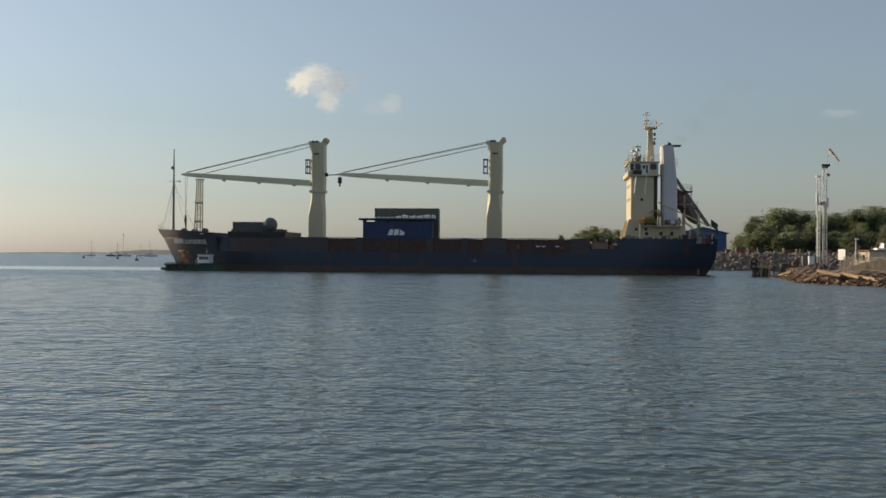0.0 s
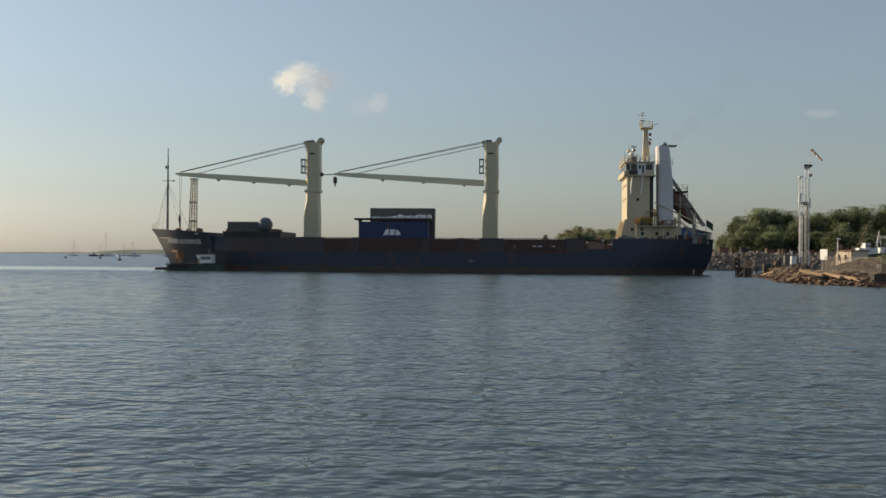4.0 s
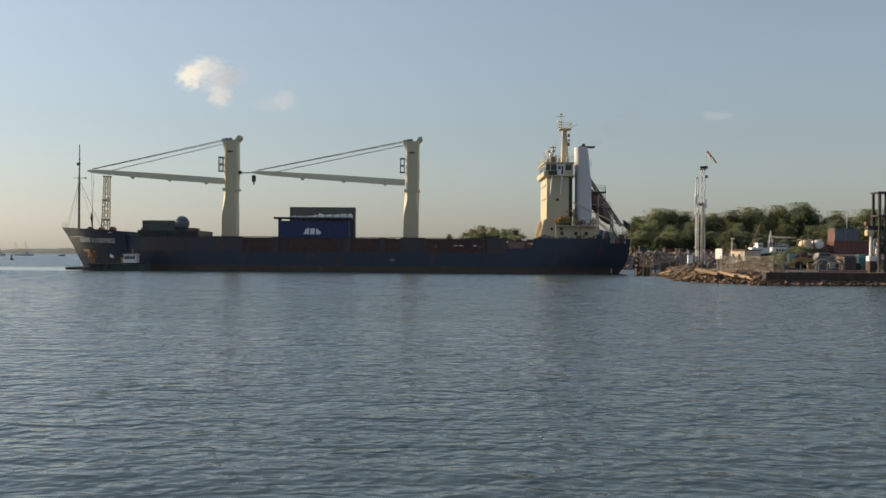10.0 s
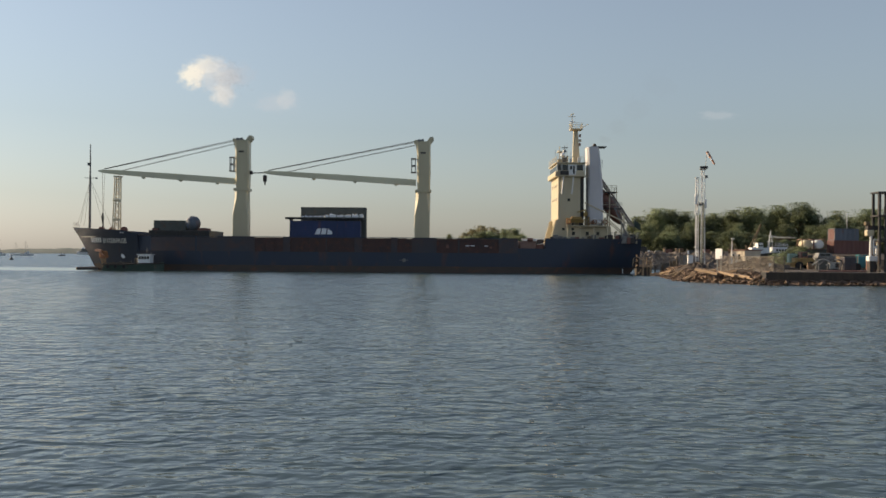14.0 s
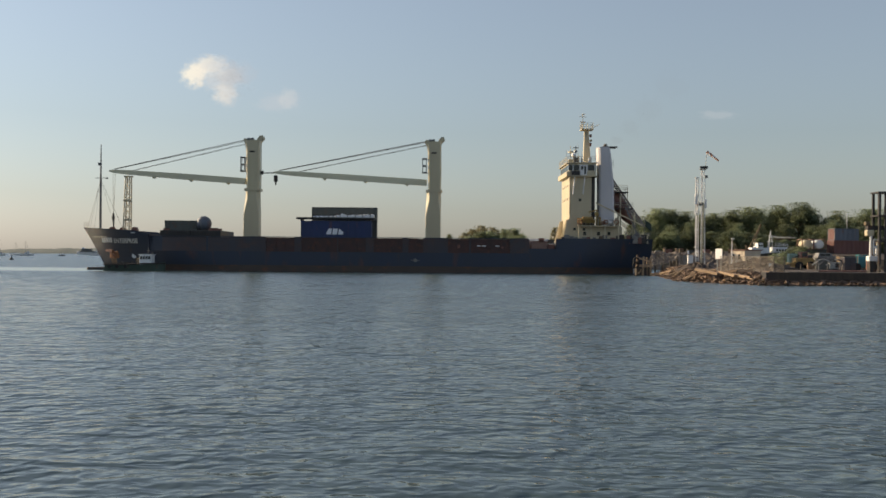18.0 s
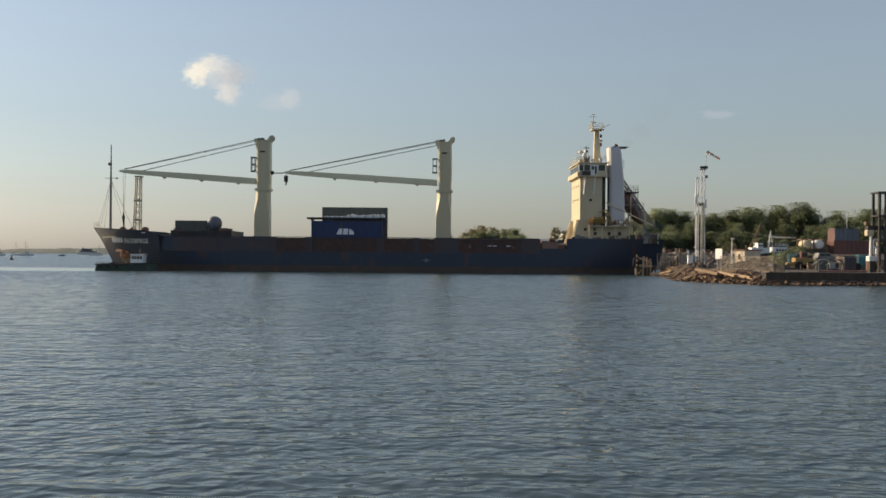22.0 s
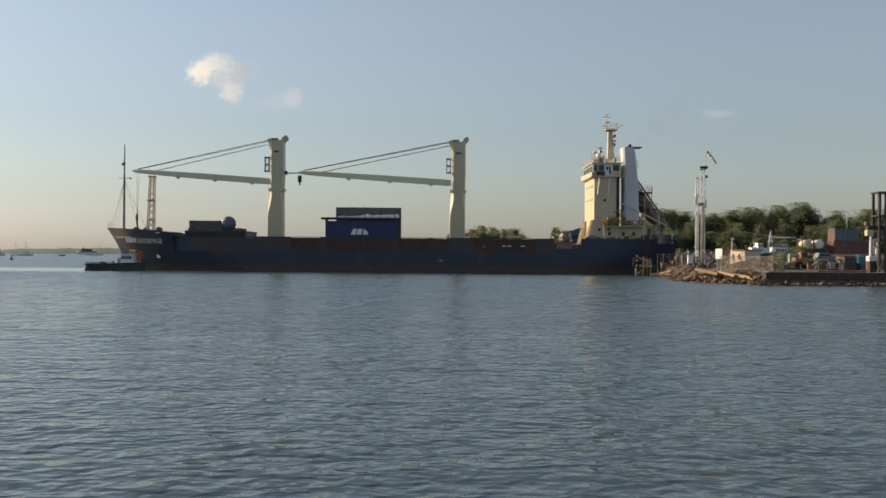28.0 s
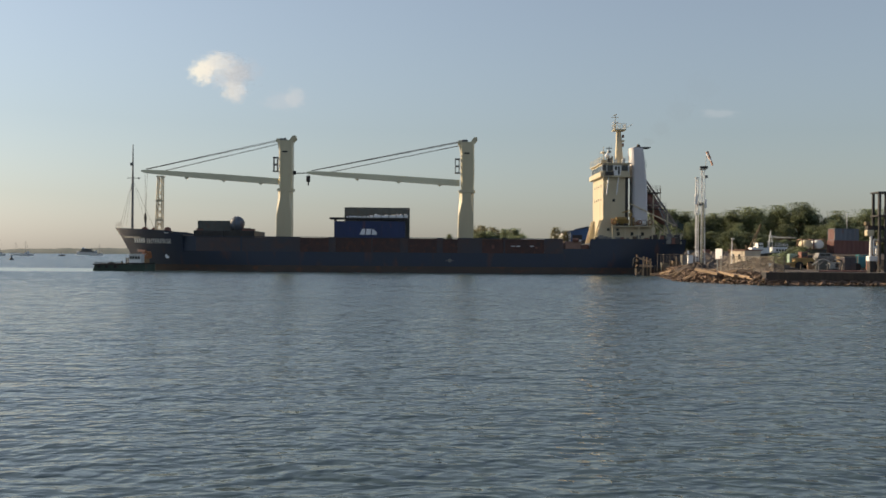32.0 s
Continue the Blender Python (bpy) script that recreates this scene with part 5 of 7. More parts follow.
def build_boats():
    sailboat((-405, 880, 0), 8, 14, M_WHITE, "small white sailboat with bare mast", 20)
    sailboat((-383, 900, 0), 11, 21, M_DARK, "dark-hulled sailing yacht with a tall bare mast", 200)
    sailboat((-372, 930, 0), 8, 13, M_WHITE, "white sailboat with bare mast", 15)
    sailboat((-393, 960, 0), 9, 12, M_WHITE, "white sailboat with bare mast", 30)
    sailboat((-391, 905, 0), 9, 12, M_WHITE, "white sailboat with bare mast", 160)
    motorboat((-338, 850, 0), 10.5, M_WHITE, "white motor boat with a raised cabin", 10)
    motorboat((-364, 860, 0), 8, M_WHITE, "white motor boat with low cabin", 190)
    motorboat((-371, 845, 0), 9, M_DARK, "dark low fishing boat with pale cabin", 178, "fishing_boat")
    motorboat((-328, 900, 0), 6, M_DARK, "small dark open boat", 0)
    ferry((-512, 1500, 0), 27, 180)
    motorboat((-366, 1100, 0), 14, M_WHITE, "white motor boat with a mast", 12)
    sailboat((-372, 1130, 0), 9, 12, M_WHITE, "white sailboat with bare mast", 25)
    buoy((-163, 395, 0)), buoy((-262, 560, 0)), buoy((-225, 520, 0))


# ---- waterfront ----
def build_quay():
    bm = box(B(), 35.6, 75, 114.6, 116.4, 0.2, 1.3, 0.03)
    q = struct("quay_deck", bm, M_CONCRETE, "dark concrete quay edge above rubble", "quay")
    part("coping", box(B(), 35.6, 75, 114.25, 115.5, 1.39, 1.46, 0.02), M_ROCKGREY, q, "pale worn coping")
    part("fender_beam", box(B(), 35.5, 75, 114.2, 114.58, 0.45, 1.38, 0.03), M_WOODDARK, q, "dark timber edge beam")
    for i in range(14):
        part("pile", rod(B(), (36 + i * 2.9, 115.2, -2), (36 + i * 2.9, 115.2, 0.5), 0.22, n=8), M_DARK, q)
    # added dark plate, keeps the quay's sunlit end from showing pale
    part("end_cover", box(B(), 35.3, 35.58, 114.2, 116.2, 0.1, 1.38, 0.03), M_DARK, q, "dark plate added over the quay's end")
    part("back_wall", box(B(), 35.6, 75, 116.0, 116.35, -1.5, 0.2), M_CONCRETE, q)
    return q


def rock_mesh(seed, size=0.5):
    rnd = random.Random(seed)
    bm = B()
    bmesh.ops.create_icosphere(bm, subdivisions=1, radius=size)
    sx, sy, sz = rnd.uniform(0.8, 1.5), rnd.uniform(0.7, 1.2), rnd.uniform(0.4, 0.75)
    for v in bm.verts:
        k = rnd.uniform(0.75, 1.15)
        v.co = Vector((v.co.x * sx * k, v.co.y * sy * k, v.co.z * sz * k))
    return mesh("rock", bm, M_ROCK)


def build_rubble():
    """Rubble bank round the pier head, with stranded timbers."""
    rnd = random.Random(21)
    bank = thing("rubble_bank", "brown rubble stone bank at the pier head", "rubble", kind="structure")
    forms = [rock_mesh(s) for s in range(7)]
    line = [(36.8, 171), (33.6, 168), (32.0, 150), (29.2, 131), (30.2, 123), (33.2, 117.6), (35.2, 114.4)]
    for i in range(300):
        k = rnd.random() ** 0.75 * (len(line) - 1)
        a, b = line[int(k)], line[min(len(line) - 1, int(k) + 1)]
        f = k - int(k)
        up = rnd.random()
        x = a[0] + (b[0] - a[0]) * f + up * 3.2
        y = a[1] + (b[1] - a[1]) * f + (up * 2.2 if k > 3 else 0) + rnd.uniform(-1, 1)
        z = max(-0.1, land_height(x, y)) + rnd.uniform(-0.1, 0.08)
        s = rnd.uniform(0.2, 0.5)
        piece("rock", forms[rnd.randrange(7)], bank, pose(x, y, z, rnd.uniform(-30, 30), rnd.uniform(-30, 30), rnd.uniform(0, 360)) @ Matrix.Diagonal((s, s, s, 1)))
    for i in range(170):
        x = 34.2 + 22 * rnd.random()
        s = rnd.uniform(0.22, 0.5) if rnd.random() < 0.88 else rnd.uniform(0.55, 0.85)
        piece("rock", forms[rnd.randrange(7)], bank, pose(x, rnd.uniform(112.4, 114.2), rnd.uniform(-0.2, 0.25), rnd.uniform(-40, 40), rnd.uniform(-30, 30), rnd.uniform(0, 360)) @ Matrix.Diagonal((s, s, s, 1)))

    for i in range(22):
        s = rnd.uniform(0.35, 0.75)
        piece("rock", forms[rnd.randrange(7)], bank, pose(rnd.uniform(33.6, 35.2), rnd.uniform(113.8, 117.5), rnd.uniform(0.0, 0.95), rnd.uniform(-30, 30), rnd.uniform(-30, 30), rnd.uniform(0, 360)) @ Matrix.Diagonal((s, s, s, 1)))
    # fine broken stone between the larger ones
    verts, faces = [], []
    tri = ((0, 1, 2), (0, 2, 3), (0, 3, 1), (1, 3, 2))
    for i in range(4200):
        k = rnd.random() ** 0.75 * (len(line) - 1.001)
        a, b = line[int(k)], line[int(k) + 1]
        f, up = k - int(k), rnd.random()
        x, y = a[0] + (b[0] - a[0]) * f + up * 4.5 - 0.2, a[1] + (b[1] - a[1]) * f + (up * 2.5 if k > 3 else 0) + rnd.uniform(-1, 1)
        z, s, n0 = max(-0.1, land_height(x, y)), rnd.uniform(0.1, 0.34), len(verts)
        for j in range(4):
            verts.append((x + rnd.uniform(-s, s) * 1.4, y + rnd.uniform(-s, s) * 1.4, z + rnd.uniform(-0.1, s * 1.3)))
        faces += [tuple(n0 + q for q in t) for t in tri]
    for i in range(1500):
        x, y, s, n0 = 34.5 + 24 * rnd.random(), rnd.uniform(112.9, 114.2), rnd.uniform(0.12, 0.36), len(verts)
        z = 0.42 * (y - 112.9) / 1.3 - 0.05
        for j in range(4):
            verts.append((x + rnd.uniform(-s, s) * 1.5, y + rnd.uniform(-s, s), z + rnd.uniform(-0.12, s)))
        faces += [tuple(n0 + q for q in t) for t in tri]
    me = bpy.data.meshes.new("broken_stone")
    me.from_pydata(verts, [], faces)
    me.materials.append(M_ROCK)
    tagged(new("broken_stone", me), "fine broken brown stone on the bank", "rubble", kind="stuff")

    def log(p, q, w, h):
        t = thing("timber_beam", "pale weathered timber beam lying on rubble", "timber", p, group="stranded timbers")
        d = Vector(q) - Vector(p)
        bm = beam(B(), (0, 0, 0), d, w, h)
        bmesh.ops.bevel(bm, geom=bm.edges[:], offset=0.04, segments=1, affect="EDGES")
        part("beam", bm, M_TIMBER, t)
    log((30.05, 124, 1.55), (31.95, 121, 1.05), 0.5, 0.34), log((32.3, 122, 1.28), (33.35, 119, 0.88), 0.45, 0.3), log((33.3, 120, 1.02), (35.1, 116.6, 0.6), 0.5, 0.3)
    for x, y, z, dx, dz in ((28.9, 131, 0.5, 1.1, 0.9), (29.6, 128, 0.35, 1.2, 0.8), (28.7, 134, 0.6, 1.3, 0.5), (30.6, 130, 0.9, 1.4, 0.55), (29.3, 126.5, 0.3, 1.0, 0.55)):
        log((x, y, z), (x + dx, y - 0.6, z + dz), 0.26, 0.24)
    log((33.4, 150, 0.8), (35.0, 148, 1.5), 0.3, 0.3), log((33.2, 160, 0.4), (34.6, 158, 0.9), 0.3, 0.3), log((32.4, 146, 0.5), (34.0, 144, 1.2), 0.28, 0.28), log((32.6, 164, 0.25), (34.0, 163.4, 0.4), 0.35, 0.3)
    for i in range(40):
        k = rnd.random() * 4.6
        a, b = line[int(k)], line[int(k) + 1]
        f = k - int(k)
        up = rnd.random()
        x, y = a[0] + (b[0] - a[0]) * f + 0.6 + up * 3, a[1] + (b[1] - a[1]) * f
        z = max(0.1, land_height(x, y)) + 0.25
        an = rnd.uniform(-0.7, 0.7)
        L = rnd.uniform(1.2, 3.2)
        log((x, y, z), (x + L * math.cos(an), y + L * math.sin(an), z + rnd.uniform(-0.3, 0.5)), rnd.uniform(0.16, 0.32), rnd.uniform(0.16, 0.3))


def build_revetment():
    """Armour-stone slope of the far dock wall: too many stones to count."""
    rnd = random.Random(5)
    forms = []
    for f in range(6):
        bm = B()
        bmesh.ops.create_icosphere(bm, subdivisions=1, radius=1.0)
        forms.append(([v.co * rnd.uniform(0.75, 1.2) for v in bm.verts], [[v.index for v in p.verts] for p in bm.faces]))
        bm.free()
    verts, faces = [], []
    for i in range(2400):
        x, up = rnd.uniform(32, 72), rnd.random()
        s = rnd.uniform(0.2, 0.5) if rnd.random() < 0.9 else rnd.uniform(0.5, 0.8)
        m = pose(x, 247.2 + up * 5.5, -0.2 + up * 4.1, rnd.uniform(0, 360), rnd.uniform(0, 360), rnd.uniform(0, 360)) @ Matrix.Diagonal((1.4 * s, 0.95 * s, 0.75 * s, 1))
        vs, fs = forms[i % 6]
        k = len(verts)
        verts += [m @ v for v in vs]
        faces += [[k + q for q in f] for f in fs]
    me = bpy.data.meshes.new("armour_stone")
    me.from_pydata(verts, [], faces)
    me.materials.append(M_ROCKGREY)
    tagged(new("armour_stone", me), "grey-brown armour stone slope of the dock wall", "rock", kind="stuff")


def build_dolphin():
    t = thing("timber_dolphin", "broken timber mooring dolphin with hung tyres at the pier head", "mooring dolphin", (32.3, 168.5, 0))
    for x, y, h, lean in ((-1.1, -0.5, 3.3, 0.0), (-0.3, -0.8, 3.0, 0.2), (0.5, -0.6, 2.9, 0.0), (1.1, -0.6, 2.7, -0.1), (-0.8, 0.8, 3.0, 0), (0.8, 0.9, 2.8, 0)):
        part("timber_leg", rod(B(), (x, y, -2), (x + lean, y, h), 0.2, 0.17, 8), M_TIMBER, t)
    part("waling", beam(B(), (-1.3, -0.95, 1.6), (1.3, -0.95, 1.5), 0.25, 0.3), M_TIMBER, t)
    part("waling", beam(B(), (-1.2, -0.95, 2.9), (1.2, -0.95, 2.1), 0.2, 0.25), M_TIMBER, t)
    part("brace", beam(B(), (-1.0, -1.0, 0.3), (1.0, -1.0, 2.4), 0.18, 0.22), M_TIMBER, t)
    part("dark_crib", box(B(), -1.25, 0.9, -0.7, 1.0, -1.5, 1.45, 0.08), M_DARK, t, "dark weed-covered crib")
    for x, z in ((-1.35, 2.4), (-1.4, 1.7)):
        bm = B()
        rings = [[(x + (0.42 + 0.14 * math.cos(b)) * math.cos(a), -1.05 + 0.14 * math.sin(b), z + (0.42 + 0.14 * math.cos(b)) * math.sin(a)) for b in [j * math.tau / 6 for j in range(6)]] for a in [i * math.tau / 14 for i in range(15)]]
        part("tyre", loft(bm, rings, False), M_RUBBER, t, "worn tyre fender", True)
    for i, (x, y, h) in enumerate(((33.9, 167.0, 3.4), (34.9, 166.2, 2.9), (36.0, 165.5, 3.0), (37.3, 166.5, 3.1))):
        b = thing("mooring_post", "weathered timber mooring post on the pier head", "post", (x, y, land_height(x, y) - 0.3), group="posts on the pier head")
        part("post_shaft", rod(B(), (0, 0, 0), (0, 0, h - 1.5), 0.13, 0.11, 8), M_WOODDARK, b)
        part("post_cap", box(B(), -0.17, 0.17, -0.17, 0.17, h - 1.5, h - 1.4, 0.03), M_CONCRETE, b)


def build_windsock_mast():
    base = land_height(39.6, 160)
    t = thing("light_tower", "pale lattice light tower with a windsock and floodlights", "light tower", (39.6, 160, base))
    h = 16.4 - base
    bm = B()
    for x, y in ((-0.22, -0.25), (0.42, -0.25), (0.1, 0.35)):
        rod(bm, (x, y, 0), (0.1 + (x - 0.1) * 0.8, y * 0.8, h), 0.062, n=6)
    for i in range(26):
        z = i * h / 26
        for a, b in (((-0.22, -0.25), (0.42, -0.25)), ((0.42, -0.25), (0.1, 0.35)), ((0.1, 0.35), (-0.22, -0.25))):
            rod(bm, (*a, z), (*b, z + h / 26), 0.022, n=4)
    tower = part("lattice_mast", bm, M_WHITE, t, "pale galvanised lattice mast")
    part("yellow_pole", rod(B(), (-0.2, -0.45, 0), (0.12, -0.4, 9.8), 0.16, 0.13, 8), M_HOUSE, t, "cream pole lashed to the mast")
    part("pole_sleeve", rod(B(), (0.45, -0.4, 9.0), (0.45, -0.4, 10.4), 0.16, n=8), M_WHITE, t)
    bm = B()
    for x, y in ((-1.0, -0.2), (-0.6, -0.2), (-0.8, 0.15)):
        rod(bm, (x, y, 0.3), (x, y, 13.7), 0.07, n=6)
    for i in range(23):
        z = 0.3 + i * 0.58
        rod(bm, (-1.0, -0.2, z), (-0.6, -0.2, z + 0.58), 0.02, n=4), rod(bm, (-0.6, -0.2, z), (-0.8, 0.15, z + 0.58), 0.02, n=4)
    for z in (3.0, 5.6, 8.2, 11.0, 13.6):
        box(bm, -1.1, -0.5, -0.3, 0.25, z, z + 0.14)
    part("second_mast", bm, M_WHITE, t, "slim white second mast")
    part("tie_frame", box(B(), -0.8, 0.2, -0.1, 0.1, 9.4, 9.9), M_STEEL, t)
    part("marker_box", box(B(), -1.16, -0.78, -0.45, -0.2, 9.6, 10.9, 0.03), M_WHITE, t, "white marker panel")
    part("head_platform", box(B(), -0.35, 0.55, -0.4, 0.5, h, h + 0.12), M_STEEL, t)
    for x in (-0.25, 0.15, 0.55):
        bm = box(B(), x - 0.18, x + 0.18, -0.6, -0.25, h + 0.15, h + 0.5, 0.04)
        part("floodlight", bm, M_DARK, t, "dark floodlight housing")
    part("lower_floodlight", box(B(), 0.3, 0.75, -0.5, -0.25, h - 1.3, h - 0.9, 0.03), M_STEEL, t)
    pole = part("sock_pole", rod(B(), (0.45, 0, h), (0.7, 0, 19.2 - base), 0.05, 0.035), M_STEEL, t)
    bm = B()
    rings = []
    for i in range(7):
        q = i / 6
        r = 0.24 - 0.10 * q
        rings.append([(2.3 * q, r * math.cos(a), r * math.sin(a) - 0.1 * q * q) for a in [j * math.tau / 10 for j in range(10)]])
    sock = part("windsock", loft(bm, rings), M_WINDSOCK, t, "orange and white windsock", True)
    sock.location = (0.7, 0, 19.15 - base)
    for q in (0.16, 0.5):
        bm = rod(B(), (2.3 * q, 0, -0.02), (2.3 * q + 0.38, 0, -0.05), 0.255 - 0.10 * q, 0.245 - 0.10 * (q + 0.15), 10)
        part("white_band", bm, M_WHITE, sock, "white windsock band", True)
    return sock


def build_sign_fence():
    z = 1.15
    s = thing("notice_board", "large blank white notice board on two posts", "notice board", (36.95, 140, z), -52)
    part("board", box(B(), -0.56, 0.56, -0.04, 0.04, 1.62, 3.0, 0.02), M_WHITE, s)
    for x in (-0.28, 0.28):
        part("post", rod(B(), (x, 0.07, -0.2), (x, 0.07, 2.9), 0.06), M_GALV, s)
    b = thing("white_cabinet", "white electrical cabinet beside the tower", "cabinet", (37.85, 160, land_height(37.85, 160)))
    part("plinth", box(B(), -0.45, 0.45, -0.35, 0.35, -0.1, 0.6), M_CONCRETE, b)
    part("cabinet_body", box(B(), -0.4, 0.4, -0.3, 0.3, 0.6, 1.85, 0.03), M_WHITE, b)
    part("cabinet_top", box(B(), -0.44, 0.44, -0.34, 0.34, 1.85, 1.91), M_STEEL, b)
    f = thing("mesh_fence", "grey wire-mesh fence along the pier edge", "fence")
    pts = [(37.0, 141), (37.3, 131), (37.3, 123), (37.4, 118.2), (38.6, 118.2)]
    seg = []
    for (ax, ay), (bx, by) in zip(pts, pts[1:]):
        k = max(1, round(math.hypot(bx - ax, by - ay) / 2.4))
        seg += [(ax + (bx - ax) * i / k, ay + (by - ay) * i / k) for i in range(k)]
    seg.append(pts[-1])
    zz = [land_height(x, y) for x, y in seg]
    for (x, y), z0 in zip(seg, zz):
        part("fence_post", rod(B(), (x, y, z0 - 0.3), (x, y, 3.15), 0.05), M_WIRE, f)
    for (a, za), (b, zb) in zip(zip(seg, zz), zip(seg[1:], zz[1:])):
        bm = B()
        rod(bm, (*a, 3.1), (*b, 3.1), 0.03, n=5), rod(bm, (*a, za + 0.1), (*b, zb + 0.1), 0.025, n=5)
        for i in range(20):
            q = i / 20
            x, y = a[0] + (b[0] - a[0]) * q, a[1] + (b[1] - a[1]) * q
            rod(bm, (x, y, za), (x, y, 3.1), 0.008, n=3)
        for i in range(10):
            zf = za + 0.2 + i * 0.18
            rod(bm, (*a, zf), (*b, zf), 0.007, n=3)
        part("mesh_panel", bm, M_WIRE, f)
    part("fence_plate", box(B(), 37.25, 37.6, 119.3, 119.36, 2.0, 2.35), M_WHITE, f, "small white plate on the fence")
    f = thing("mesh_fence", "grey wire-mesh fence across the pier head", "fence")
    run = [(34.6 + 0.9 * i, 168.6 - 0.5 * i) for i in range(7)]
    for x, y in run:
        part("fence_post", rod(B(), (x, y, land_height(x, y) - 0.2), (x, y, 3.5), 0.05), M_WIRE, f)
    for a, b in zip(run, run[1:]):
        bm = rod(B(), (*a, 3.4), (*b, 3.4), 0.03, n=5)
        rod(bm, (*a, 1.5), (*b, 1.5), 0.025, n=5)
        for i in range(1, 8):
            x, y = a[0] + (b[0] - a[0]) * i / 8, a[1] + (b[1] - a[1]) * i / 8
            rod(bm, (x, y, 1.5), (x, y, 3.4), 0.006, n=3)
        for i in range(1, 6):
            rod(bm, (*a, 1.5 + 0.32 * i), (*b, 1.5 + 0.32 * i), 0.006, n=3)
        part("mesh_panel", bm, M_WIRE, f)
    for x, y, w, h, m, word in ((36.1, 170.0, 0.6, 2.1, M_GREYBOX, "grey"), (37.6, 169.6, 0.45, 1.7, M_DULL, "dull ochre"), (39.0, 168.9, 0.5, 2.3, M_STEEL, "weathered steel"), (40.6, 168.4, 0.4, 1.9, M_DARK, "dark")):
        t = thing("equipment_crate", word + " equipment crate behind the pier fence", "crate", (x, y, land_height(x, y) - 0.04), 6, "crates on the pier")
        part("crate_body", box(B(), -w, w, -0.5, 0.5, 0.1, h, 0.04), m, t)
        part("crate_lid", box(B(), -w - 0.04, w + 0.04, -0.54, 0.54, h, h + 0.06), M_DARK, t)
        for sx in (-w * 0.7, w * 0.7):
            part("skid", box(B(), sx - 0.08, sx + 0.08, -0.5, 0.5, 0, 0.1), M_TIMBER, t)
    g = thing("quay_rail", "low grey pipe rail on the quay edge", "railing", (0, 0, 0))
    for i in range(8):
        x = 39.5 + i * 4.4
        part("rail_post", rod(B(), (x, 115.4, 1.25), (x + (0.25 if i % 2 else 0), 115.4, 2.3), 0.035), M_WIRE, g)


def build_lamp_post(x, y, h):
    z = land_height(x, y)
    t = thing("lamp_post", "slim white lamp post", "lamp post", (x, y, z))
    part("pole", rod(B(), (0, 0, 0), (0, 0, h), 0.09, 0.06, 8), M_WHITE, t)
    part("lamp_head", box(B(), -0.15, 0.4, -0.15, 0.15, h, h + 0.18, 0.03), M_WHITE, t)


def build_site_office():
    z = land_height(49, 166) - 0.05
    t = thing("site_office", "low cream building with a flat rusty roof", "building", (47.6, 166, z), -58)
    h = 4.1 - z
    part("wall", box(B(), -1.8, 1.9, -1.6, 3.0, 0, h), M_CREAMWALL, t)
    part("roof", box(B(), -2.1, 2.2, -1.9, 3.3, h, h + 0.16, 0.03), M_BROWN, t)
    for x in (-1.2, 0.3):
        w = part("window", box(B(), x, x + 0.5, -1.64, -1.6, h * 0.55, h * 0.8), M_GLASS, t)
        part("sill", box(B(), x - 0.05, x + 0.55, -1.7, -1.6, h * 0.55 - 0.08, h * 0.55), M_CONCRETE, w)
    part("roof_rail", rail(B(), [(-1.9, -1.7), (-0.2, -1.7)], h + 0.16, 0.8, 0.6), M_WIRE, t)
    t.scale = (0.8, 0.8, 1)


